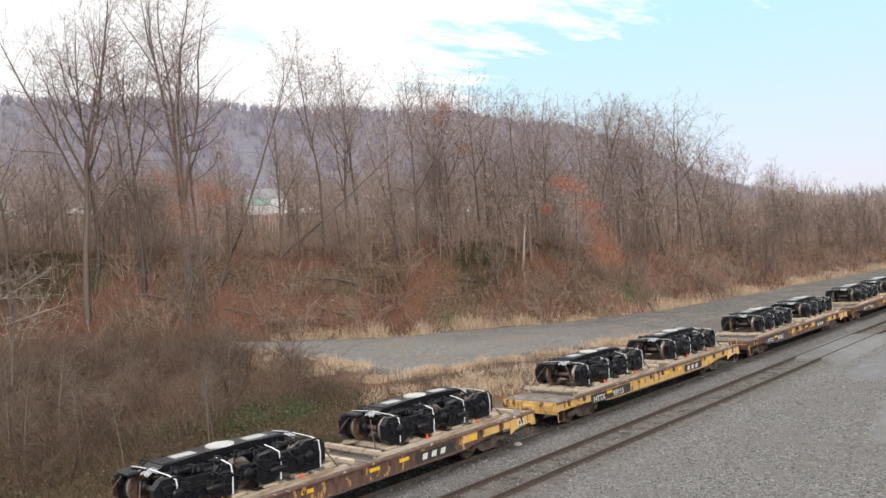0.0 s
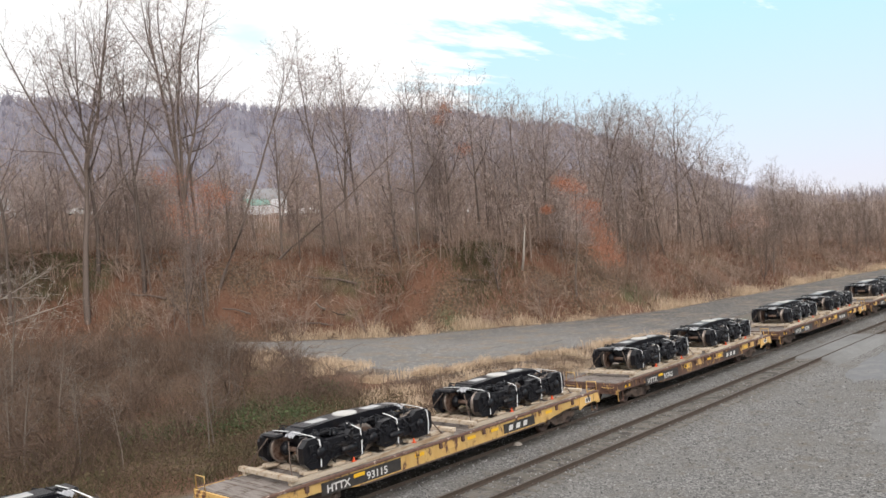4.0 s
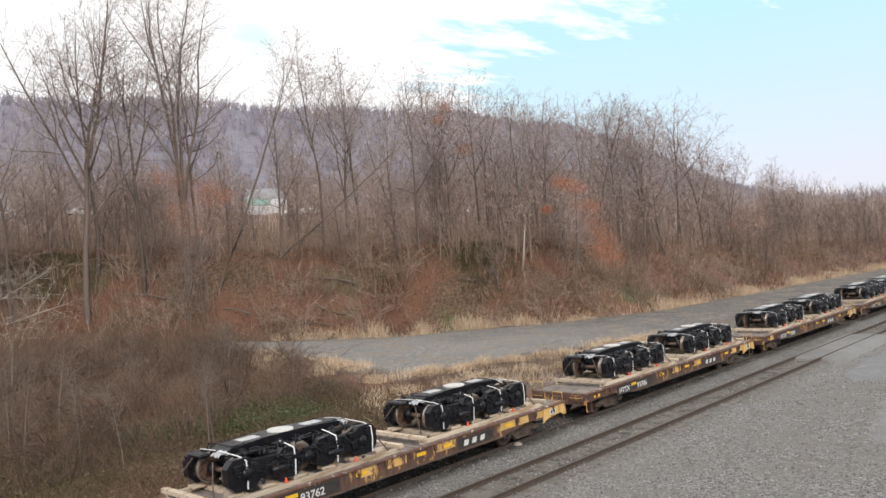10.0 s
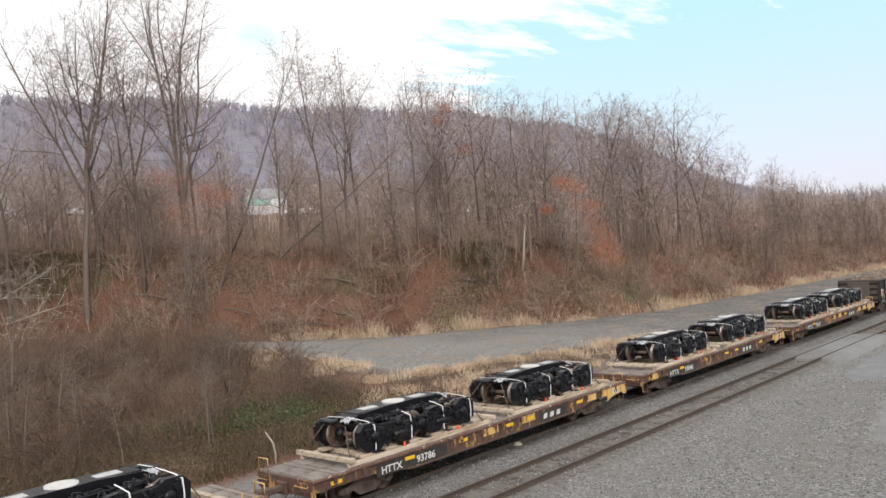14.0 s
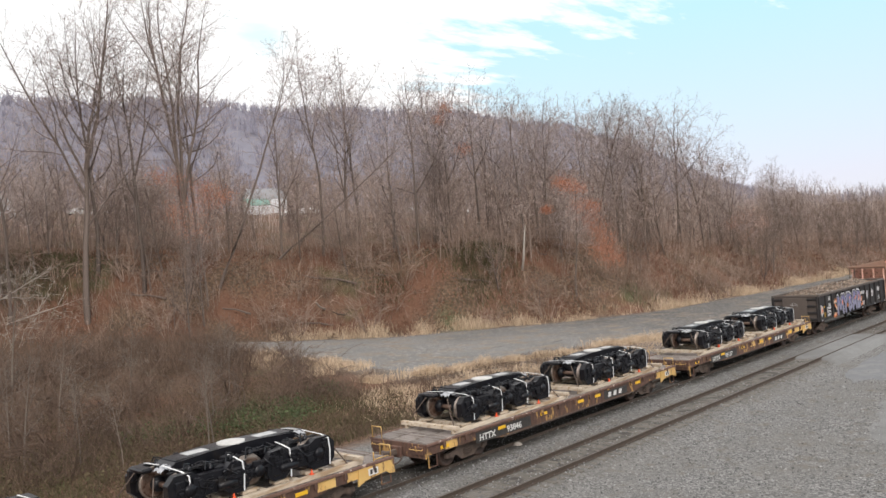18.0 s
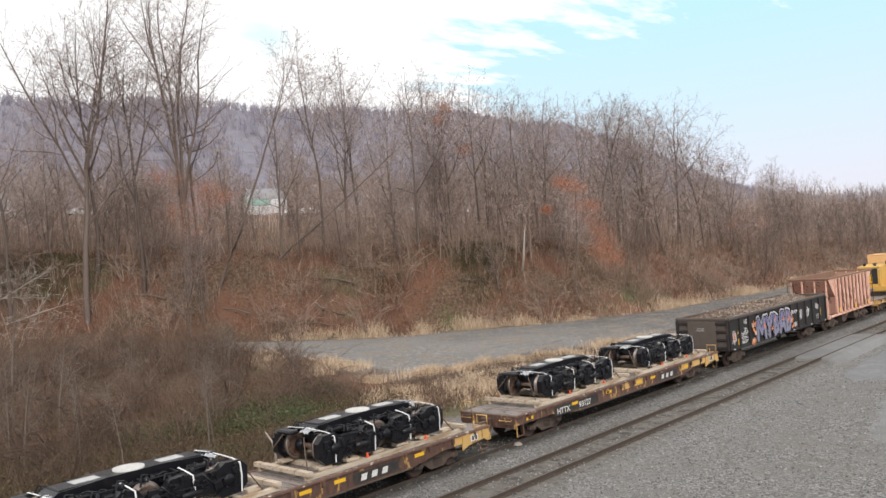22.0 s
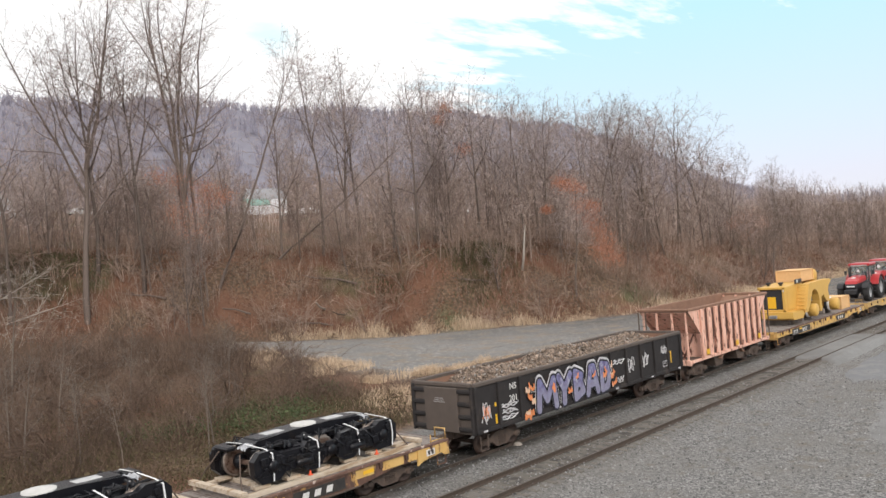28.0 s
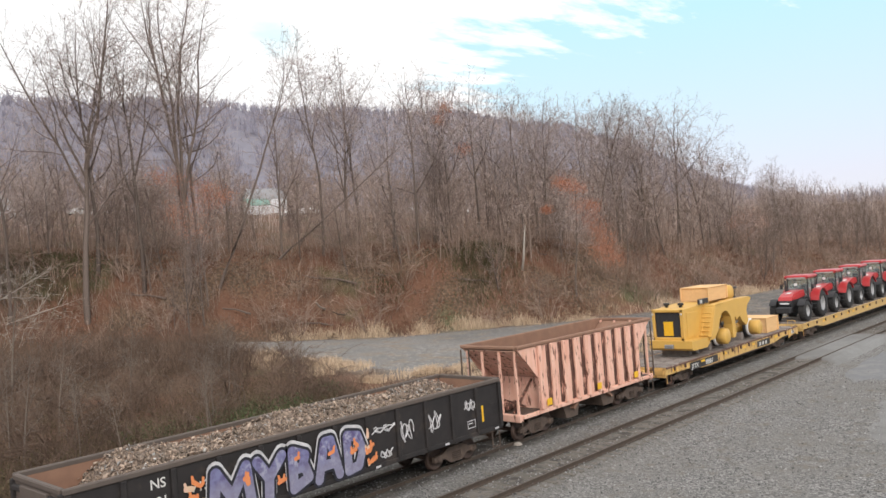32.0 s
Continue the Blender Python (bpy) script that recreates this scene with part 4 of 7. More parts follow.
def truck_load():
    """A new three-axle locomotive bogie, painted black, strapped down for transport."""
    t = thing("locomotive_bogie", "black three-axle locomotive bogie strapped on a flatcar", "bogie", "locomotive bogies on the flatcars")
    half = ((0.3, 0.22), (0.26, 0.72), (0.42, 0.94), (0.85, 0.98), (1.0, 0.84), (1.85, 0.86), (2.08, 1.0), (2.58, 1.0), (2.8, 0.78), (2.78, 0.3), (2.55, 0.08), (1.95, 0.07), (1.7, 0.27), (1.1, 0.27), (0.9, 0.09), (0.5, 0.08))
    for y in (-1.08, 1.08):
        for g in (-1, 1):
            cast = part("side_frame", Shape().slab([(g * x + (0.06 if g > 0 else -0.02), z) for x, z in half], y - 0.13, y + 0.13), M_BLACK, t, "black cast side frame")
            part("end_cheek", Shape().box((g * 2.45, y * 0.98, 0.55), (0.5, 0.34, 0.75), 0.12), M_BLACK, cast)
            part("pedestal", Shape().box((g * 0.68, y * 1.0, 0.5), (0.5, 0.36, 0.7), 0.1), M_BLACK, cast)
        part("tie_bar", Shape().box((0, y, 0.66), (0.9, 0.16, 0.2), 0.03), M_BLACK, t)
    for x in (-1.05, 1.05):
        part("cross_beam", Shape().box((x, 0, 0.8), (0.34, 2.0, 0.26), 0.05), M_BLACK, t)
        for y in (-1.22, 1.22):
            part("brake_cylinder", Shape().lathe((x, y, 0.42), ((-0.3, 0.0), (-0.3, 0.12), (0.3, 0.12), (0.3, 0.0)), 12, "x"), M_BLACK, t)
    top = Shape()
    top.slab(((-2.25, 1.02), (-2.05, 1.14), (-0.75, 1.22), (0.75, 1.22), (2.05, 1.14), (2.25, 1.02), (1.6, 0.9), (-1.6, 0.9)), -0.3, 0.6)
    top.box((-1.35, 0.15, 1.14), (1.3, 0.8, 0.1), 0.03).box((1.35, 0.15, 1.14), (1.3, 0.8, 0.1), 0.03)
    top = part("bolster", top, M_BLACK, t, "flat-topped black bolster")
    part("centre_plate", Shape().lathe((0, 0.12, 1.2), ((0, 0.42), (0.06, 0.42), (0.065, 0.39), (0.065, 0.02), (0.065, 0.001)), 28, "z"), M_DISC, top, "white round centre plate liner")
    for x in (-1.2, 1.2):
        part("bearer_pad", Shape().box((x, 0.15, 1.205), (0.7, 0.42, 0.03), 0.008), M_PLATE, top, "bare grey bearer pad")
    for x in (-2.2, 0.0, 2.2):
        s = Shape()
        for y in (-0.75, 0.75):
            o = 1 if y > 0 else -1
            s.lathe((0, y, 0), ((-0.07 * o, 0.15), (-0.03 * o, 0.3), (-0.06 * o, 0.43), (-0.07 * o, 0.5), (0.07 * o, 0.44), (0.0, 0.36), (0.05 * o, 0.16), (0.07 * o, 0.1)), 24)
        s.tube(((0, -1.0, 0), (0, 1.0, 0)), 0.1, 12)
        ax = part("wheelset", s, M_WHEELN, t, "brown machined wheels on an axle")
        ax.matrix_basis = pose(x, 0, 0.5) @ Matrix.Diagonal((0.84, 1, 0.84, 1))
        for y in (-0.75, 0.75):
            o = 1 if y > 0 else -1
            tr = Shape().lathe((0, y, 0), ((-0.075 * o, 0.5), (-0.075 * o, 0.575), (-0.045 * o, 0.57), (-0.03 * o, 0.54), (0.07 * o, 0.533), (0.072 * o, 0.44)), 28)
            part("tyre", tr, M_TREAD, ax, "bright machined tread")
        for y in (-1.14, 1.14):
            j = Shape().box((x, y, 0.5), (0.4, 0.24, 0.32), 0.06)
            j.lathe((x, y + (0.14 if y > 0 else -0.14), 0.54), ((-0.03, 0.0), (-0.03, 0.17), (0.03, 0.17), (0.03, 0.0)), 14)
            part("axle_box", j, M_BLACK, t)
        m = Shape().lathe((x + (0.52 if x < 1 else -0.52), 0, 0.62), ((-0.55, 0.0), (-0.55, 0.34), (-0.45, 0.4), (0.45, 0.4), (0.55, 0.34), (0.55, 0.0)), 14)
        m.box((x + (0.5 if x < 1 else -0.5), 0, 0.85), (0.55, 0.8, 0.22), 0.06)
        if x:
            o = 1 if x > 0 else -1
            for y in (-0.42, 0.42):
                m.lathe((x, y, 0.5), ((-0.1, 0.0), (-0.1, 0.2), (0.1, 0.24), (0.12, 0.0)), 14)
            part("end_beam", Shape().box((x + o * 0.42, 0.62, 0.98), (0.34, 0.8, 0.14), 0.05).box((x + o * 0.5, 1.0, 0.8), (0.24, 0.3, 0.42), 0.08), M_BLACK, t)
        part("traction_motor", m, M_BLACK, t)
    rng = random.Random(7)
    for y in (-0.62, 0.82):
        for k in range(9):
            x0, dx = -2.3 + k * 0.53, rng.uniform(0.25, 0.6)
            pts = [(x0 + dx * i / 4, y + rng.uniform(-0.22, 0.22), 0.95 + rng.uniform(-0.05, 0.14)) for i in range(5)]
            part("hose", Shape().tube(pts, rng.uniform(0.022, 0.04), 6), M_BLACK, t)
        for x in (-2.1, -1.45, -0.6, 0.5, 1.3, 2.05):
            part("valve_block", Shape().box((x, y + rng.uniform(-0.15, 0.15), 0.93 + rng.uniform(-0.05, 0.06)), (rng.uniform(0.18, 0.34), 0.2, 0.16), 0.03, Matrix.Rotation(rng.uniform(-0.4, 0.4), 3, "Z")), M_BLACK, t)
        part("air_pipe", Shape().tube(((-2.5, y, 0.98), (-1.2, y * 1.1, 0.9), (0.2, y, 0.94), (1.5, y * 1.1, 0.9), (2.5, y, 0.98)), 0.03, 6), M_BLACK, t)
    for y in (-1.23, 1.23):
        for k in range(9):
            x = -2.55 + k * 0.62 + rng.uniform(-0.1, 0.1)
            part("bracket", Shape().box((x, y, rng.uniform(0.4, 0.8)), (rng.uniform(0.12, 0.3), 0.1, rng.uniform(0.12, 0.32)), 0.02, Matrix.Rotation(rng.uniform(-0.3, 0.3), 3, "Y")), M_BLACK, t)
        for k in range(4):
            x = -2.3 + k * 1.25
            part("brake_rod", Shape().tube(((x, y, 0.85), (x + 0.25, y * 1.03, rng.uniform(0.5, 0.7)), (x + 0.7, y, rng.uniform(0.25, 0.45)), (x + 1.0, y, 0.6)), 0.03, 6), M_BLACK, t)
    # rigging crowded along the frames: rods, clasps, coil springs and bolt rows
    for y in (-1.0, 1.0):
        o = 1 if y > 0 else -1
        rig = Shape()
        for k in range(16):
            x = -2.5 + k * 0.33 + rng.uniform(-0.08, 0.08)
            z = rng.uniform(0.3, 1.0)
            rig.box((x, y * 1.26, z), (rng.uniform(0.06, 0.2), 0.08, rng.uniform(0.05, 0.22)), 0.012, Matrix.Rotation(rng.uniform(-0.6, 0.6), 3, "Y"))
            rig.tube(((x, y * 1.22, z), (x + rng.uniform(-0.3, 0.3), y * 1.3, z + rng.uniform(-0.3, 0.2)), (x + rng.uniform(-0.4, 0.4), y * 1.2, rng.uniform(0.15, 0.5))), 0.018, 5)
        rig.box((0.0, y * 1.24, 0.6), (5.2, 0.05, 0.06), 0.01)
        part("brake_rigging", rig, M_BLACK, t, "crowded black brake rods and clasps")
        pipes = Shape()
        for k in range(7):
            x, z = -2.2 + k * 0.66, 1.02 + rng.uniform(-0.04, 0.1)
            pipes.tube(((x, y * 0.95, 0.9), (x + 0.1, y * 0.85, z + 0.08), (x + 0.35, y * 0.7, z), (x + 0.5, y * 0.55, 0.95)), 0.024, 5)
            pipes.lathe((x + 0.2, y * 0.9, z - 0.12), ((0, 0.07), (0.1, 0.07), (0.12, 0.03), (0.16, 0.0)), 8, "z")
        pipes.tube(((-2.4, y * 0.8, 1.03), (-0.8, y * 0.82, 1.0), (0.8, y * 0.8, 1.02), (2.5, y * 0.82, 1.0)), 0.028, 5)
        part("pipework", pipes, M_BLACK, t)
        for x in (-1.55, -0.35, 0.35, 1.55):
            coil = Shape()
            for k in range(5):
                coil.lathe((x, y * 1.2, 0.42 + k * 0.07), ((0, 0.07), (0.014, 0.095), (0.028, 0.07)), 10, "z")
            part("coil_spring", coil, M_BLACK, t)
    for x in (-2.3, 2.3):
        n = 9
        gv = [(x - 0.2 + 0.4 * i / n + rng.uniform(-0.03, 0.03), -0.3 + 0.5 * j / n, (1.04 if 0 < i < n and 0 < j < n else 0.98) + rng.uniform(-0.05, 0.06)) for i in range(n + 1) for j in range(n + 1)]
        w = Shape().add(gv, [(i * (n + 1) + j, (i + 1) * (n + 1) + j, (i + 1) * (n + 1) + j + 1, i * (n + 1) + j + 1) for i in range(n) for j in range(n)])
        part("plastic_wrap", w, M_WRAP, t, "crumpled grey plastic wrap")
    for x in (-2.3, -0.62, 1.02, 2.5):
        for o in (-1, 1):
            s = Shape()
            p = [Vector(q) for q in ((x - 0.04, o * (0.1 if abs(x) > 2 else 0.75), 1.1), (x, o * 1.02, 1.04), (x + 0.1, o * 1.26, 0.92), (x + 0.12, o * 1.28, 0.55), (x + 0.1, o * 1.26, 0.1))]
            s.add([q + Vector((d, 0, e)) for q in p for d, e in ((-0.025, 0), (0.025, 0), (0.025, 0.012), (-0.025, 0.012))],
                  [(k * 4 + i, k * 4 + (i + 1) % 4, k * 4 + 4 + (i + 1) % 4, k * 4 + 4 + i) for k in range(4) for i in range(4)])
            part("strap", s, M_STRAP, t, "white tie-down strap")
    return t


def dunnage(label="pale timber cradle nailed to the flatcar deck"):
    d = thing("timber_cradle", label, "timber", "timber cradles on the flatcars")
    for y in (-1.22, 1.22):
        b = part("timber", Shape().box((0, 0, 0), (7.3, 0.16, 0.14), 0.008), M_TIMBER, d)
        b.matrix_basis = pose(3.7, y, 0.07)
    for y in (-0.98, 0.98):
        for k in range(6):
            b = part("timber_block", Shape().box((0, 0, 0), (0.5, 0.3, 0.1), 0.008), M_TIMBER, d)
            b.matrix_basis = pose(0.95 + k * 1.12, y, 0.19, 0, 0, (k * 37 % 11) - 5)
    for k in range(7):
        b = part("cross_timber", Shape().box((0, 0, 0), (0.2, 2.24 if 0 < k < 6 else 2.9, 0.14), 0.008), M_TIMBER, d)
        b.matrix_basis = pose(0.1 + k * 1.18, 0, 0.072 if 0 < k < 6 else 0.215)
    return d


def chains(x):
    c = thing("tie_down_chain", "rusty chain tying a bogie to the deck", "chain", "chains on the flatcars")
    for y in (-1.0, 1.0):
        s = Shape().tube(((0, y * 0.55, 1.0), (-0.25, y * 0.9, 0.5), (-0.45, y * 1.25, 0.0)), 0.02, 6)
        part("chain_length", s, M_BOGIE, c)
    return c


def marker():
    m = thing("traffic_cone", "small orange marker cone on the deck timbers", "cone", "marker cones")
    part("cone", Shape().lathe((0, 0, 0), ((0.02, 0.05), (0.16, 0.016), (0.16, 0.001)), 12, "z"), M_ORANGE, m)
    part("base", Shape().box((0, 0, 0.012), (0.13, 0.13, 0.024), 0.006), M_ORANGE, m)
    return m


MOVING = []          # every moving thing with its place on the train: x at 16 s, y, z


def on_train(ob, x, y=0.0, z=0.0, rz=0.0):
    ob.matrix_basis = pose(x, TRACK_Y + y, z, 0, 0, rz)
    MOVING.append((ob, x, y, z, rz))
    return ob


FLAT_X = (47.6, 27.6, 7.6, -12.4, -32.4, -52.4)
NUMBERS = ("93127", "93846", "93786", "93762", "93115", "93220")
SHADES = ("rust-brown", "yellow and rust", "rust-streaked", "chipped yellow", "dark rusty", "faded yellow")
load_a, cradle_a, chain_a, cone_a = truck_load(), dunnage(), chains(0), marker()
for i, (x, num, shade) in enumerate(zip(FLAT_X, NUMBERS, SHADES)):
    car = flatcar(shade + " flatcar carrying two black locomotive bogies", 18.4, "HTTX", num, i in (4,))
    on_train(car, x)
    for k, dx in enumerate((1.85, 10.1)):
        first = i == 0 and k == 0
        on_train(load_a if first else copy_thing(load_a, pose(0, 0, 0)), x + dx + 3.2, 0, DECK + 0.20)
        on_train(cradle_a if first else copy_thing(cradle_a, pose(0, 0, 0)), x + dx - 0.25, 0, DECK + 0.001)
        on_train(chain_a if first else copy_thing(chain_a, pose(0, 0, 0)), x + dx + 0.35, 0, DECK + 0.15)
        on_train(copy_thing(chain_a, pose(0, 0, 0)), x + dx + 6.05, 0, DECK + 0.15, 180)
        for j, cx in enumerate((2.35, 5.1)):
            on_train(cone_a if first and j == 0 else copy_thing(cone_a, pose(0, 0, 0)), x + dx + cx, -1.22, DECK + 0.142)


def gondola():
    g = thing("gondola_car", "black gondola car with spray-painted side, heaped with scrap", "gondola")
    L, W, top, low = 16.4, 1.56, 2.82, 1.02
    ins = Shape()
    for y in (-W, W):
        o = 1 if y > 0 else -1
        side = part("side_wall", Shape().box((L / 2, y, (top + low) / 2), (L - 0.02, 0.05, top - low), 0.008), M_GOND, g, "black painted steel side")
        part("top_chord", Shape().box((L / 2, y + o * 0.02, top + 0.03), (L, 0.16, 0.16), 0.03), M_GOEND, side, "rubbed top chord")
        part("side_sill", Shape().box((L / 2, y + o * 0.03, low + 0.07), (L - 0.1, 0.12, 0.16), 0.02), M_GOND, side)
        for k in range(13):
            x = 0.09 + (L - 0.18) * k / 12
            part("side_post", Shape().box((x, y + o * 0.07, (top + low) / 2), (0.16, 0.11, top - low - 0.1), 0.025), M_GOND, side)
        ins.box((L / 2, y - o * 0.04, (top + low) / 2 + 0.02), (L - 0.3, 0.02, top - low - 0.06))
    for x, way in ((0.03, -1), (L - 0.03, 1)):
        e = part("end_wall", Shape().box((x, 0, (top + low) / 2), (0.06, 2 * W - 0.06, top - low), 0.008), M_GOEND, g, "brown-black ribbed end wall")
        part("end_chord", Shape().box((x, 0, top + 0.03), (0.16, 2 * W - 0.2, 0.16), 0.03), M_GOEND, e)
        part("end_plate", Shape().box((x + way * 0.09, 0.0, (top + low) / 2 - 0.02), (0.12, 1.7, top - low - 0.12), 0.02), M_GOEND, e, "smooth brown end plate")
        for k in range(4):
            for y in (-1.15, 1.15):
                part("end_rib", Shape().box((x + way * 0.07, y, low + 0.18 + k * 0.47), (0.12, 0.72, 0.17), 0.04), M_GOND, e)
        for y in (-W + 0.04, W - 0.04):
            part("corner_post", Shape().box((x + way * 0.05, y, (top + low) / 2), (0.16, 0.14, top - low), 0.03), M_GOND, e)
        for k in range(3):
            part("stencil_bar", Shape().box((x + way * 0.155, 0.05, 2.2 + k * 0.07), (0.004, 0.6 - k * 0.1, 0.014)), M_SPRAYW, e)
        ins.box((x - way * 0.06, 0, (top + low) / 2), (0.03, 2 * W - 0.15, top - low - 0.05))
        coupler(g, x, way)
        bogie(g, x - way * 2.1)
        lad = Shape()
        for k in range(3):
            lad.tube(((x - way * 0.25, -W - 0.12, 1.25 + k * 0.4), (x - way * 0.7, -W - 0.12, 1.25 + k * 0.4)), 0.012, 5)
        part("grab_iron", lad, M_GOND, g)
        stirrup(g, x - way * 0.2, -W - 0.04, -way, M_BOGIE)
    ins.box((L / 2, 0, low + 0.02), (L - 0.2, 2 * W - 0.2, 0.05))
    part("inner_lining", ins, M_RUSTIN, g, "rusted inner faces and floor")
    part("centre_sill", Shape().box((L / 2, 0, 0.86), (L - 0.4, 0.5, 0.3), 0.02), M_BOGIE, g)
    y = -W - 0.13
    lettering("NS", 0.36, M_WHITE, g, pose(2.15, -W - 0.03, 2.35), 0.004, 1.0, label="white reporting mark")
    lettering("201", 0.36, M_WHITE, g, pose(2.1, -W - 0.03, 1.88), 0.004, 1.0, label="white car number")
    lettering("713", 0.36, M_WHITE, g, pose(3.3, -W - 0.03, 1.98), 0.004, 1.0, label="white car number")
    strokes = {"M": ((0, 0, 0.1, 1), (0.1, 1, 0.5, 0.3), (0.5, 0.3, 0.9, 1), (0.9, 1, 1, 0)), "Y": ((0, 1, 0.45, 0.5), (1, 1, 0.45, 0.5), (0.45, 0.55, 0.4, 0)),
               "B": ((0.1, 0, 0.1, 1), (0.1, 1, 0.75, 0.82), (0.75, 0.82, 0.6, 0.55), (0.15, 0.52, 0.7, 0.52), (0.7, 0.52, 0.9, 0.2), (0.9, 0.2, 0.1, 0)),
               "A": ((0, 0, 0.35, 1), (0.35, 1, 0.65, 1), (0.65, 1, 1, 0), (0.2, 0.35, 0.8, 0.35)), "D": ((0.1, 0, 0.1, 1), (0.1, 1, 0.7, 0.92), (0.7, 0.92, 0.95, 0.5), (0.95, 0.5, 0.7, 0.06), (0.7, 0.06, 0.1, 0))}

    def capsule(shape, ax, az, bx, bz, r, yy):
        d = math.atan2(bz - az, bx - ax)
        ring = [(ax + r * math.cos(d + math.pi / 2 + k * math.pi / 8), yy, az + r * math.sin(d + math.pi / 2 + k * math.pi / 8)) for k in range(9)]
        ring += [(bx + r * math.cos(d - math.pi / 2 + k * math.pi / 8), yy, bz + r * math.sin(d - math.pi / 2 + k * math.pi / 8)) for k in range(9)]
        shape.add(ring, [tuple(range(18))])

    rng = random.Random(3)
    for ch, x, w, low in (("M", 3.85, 1.2, 1.24), ("Y", 5.3, 0.85, 1.25), ("B", 6.45, 0.7, 1.26), ("A", 7.45, 0.8, 1.28), ("D", 8.55, 0.72, 1.28)):
        for mat, r, dy, dz, lab in ((M_SPRAYW, 0.265, 0.0, 0.08, "white sprayed halo"), (M_SPRAYK, 0.245, 0.006, 0.0, "black sprayed outline"), (M_PURPLE, 0.16, 0.012, 0.0, "violet sprayed letter")):
            sh = Shape()
            for k, (ax, az, bx, bz) in enumerate(strokes[ch]):
                capsule(sh, x + ax * w, low + dz + az * 1.08, x + bx * w, low + dz + bz * 1.08, r, y - dy - 0.0005 * k)
            part("sprayed_letter", sh, mat, g, lab)
    for cx, z0, n, spread in ((3.38, 1.75, 9, 0.5), (3.1, 1.2, 4, 0.12), (5.0, 1.9, 2, 0.1), (6.12, 1.55, 2, 0.08), (6.75, 2.1, 1, 0.05), (7.85, 2.0, 1, 0.05), (8.9, 1.85, 2, 0.16), (9.55, 1.85, 9, 0.5)):
        for k in range(n):
            ax, az, w = cx + rng.uniform(-0.14, 0.14), z0 + rng.uniform(-spread, spread), rng.uniform(0, 6.28)
            reach = rng.uniform(0.08, 0.2)
            mat = (M_SPRAYO, M_SPRAYO, M_SPRAYP)[k % 3]
            sh = Shape()
            capsule(sh, ax, az, ax + reach * math.cos(w), az + reach * math.sin(w), rng.uniform(0.045, 0.085), y - 0.0150 - 0.0006 * k)
            capsule(sh, ax + reach * math.cos(w), az + reach * math.sin(w), ax + reach * math.cos(w) * 1.2, az + reach * math.sin(w) + 0.14, 0.04, y - 0.0153 - 0.0006 * k)
            part("sprayed_flame", sh, mat, g, "orange sprayed flourish" if mat is M_SPRAYO else "pink sprayed flourish")

    def scrawl(x, z, w, h, seed, mat=M_SPRAYW):
        r = random.Random(seed)
        n, f1, f2, ph = 34, r.uniform(3.2, 4.6), r.uniform(1.5, 2.6), r.uniform(0, 6)
        p = []
        for k in range(n):
            t = k / (n - 1)
            p.append((x + w * (t + 0.13 * math.sin(6.28 * f1 * t * 1.5 + ph)), -W - 0.034, z + h * (0.5 + 0.38 * math.sin(6.28 * f1 * t + ph) + 0.12 * math.sin(6.28 * f2 * t))))
        s = Shape().tube(p, 0.024, 4)
        part("sprayed_tag", s, mat, g, "white sprayed scrawl")
    scrawl(0.45, 1.3, 0.5, 0.85, 1)
    scrawl(0.5, 1.5, 0.4, 0.5, 5, M_SPRAYO)
    for k, (x, z, w, h) in enumerate(((1.55, 1.68, 1.0, 0.2), (1.55, 1.46, 1.0, 0.2), (1.55, 1.22, 1.0, 0.2), (9.85, 2.1, 0.9, 0.25), (10.1, 1.25, 0.5, 0.3), (11.0, 1.55, 0.6, 0.75), (12.3, 1.6, 0.7, 0.75), (14.35, 1.95, 0.55, 0.45))):
        scrawl(x, z, w, h, 20 + k)
    fr = Shape()
    for x, z, w, h in ((14.65, 1.62, 0.45, 0.03), (14.65, 1.36, 0.45, 0.03), (14.44, 1.49, 0.03, 0.26), (14.86, 1.49, 0.03, 0.26), (14.6, 1.52, 0.2, 0.04)):
        fr.box((x, -W - 0.03, z), (w, 0.008, h))
    part("stencil_frame", fr, M_SPRAYW, g)
    for x, z, h in ((1.25, 1.95, 0.14), (1.25, 1.4, 0.36), (15.3, 1.75, 0.6)):
        part("reflector", Shape().box((x, -W - 0.03, z), (0.1, 0.008, h)), M_REFLECT, g, "yellow reflective strip")
    for x in (5.3, 9.9, 13.2, 0.5, 16.0):
        part("stencil_bar", Shape().box((x, -W - 0.095, 1.08), (0.22, 0.006, 0.07)), M_SPRAYW, g)
    return g


on_train(gondola(), 67.4)


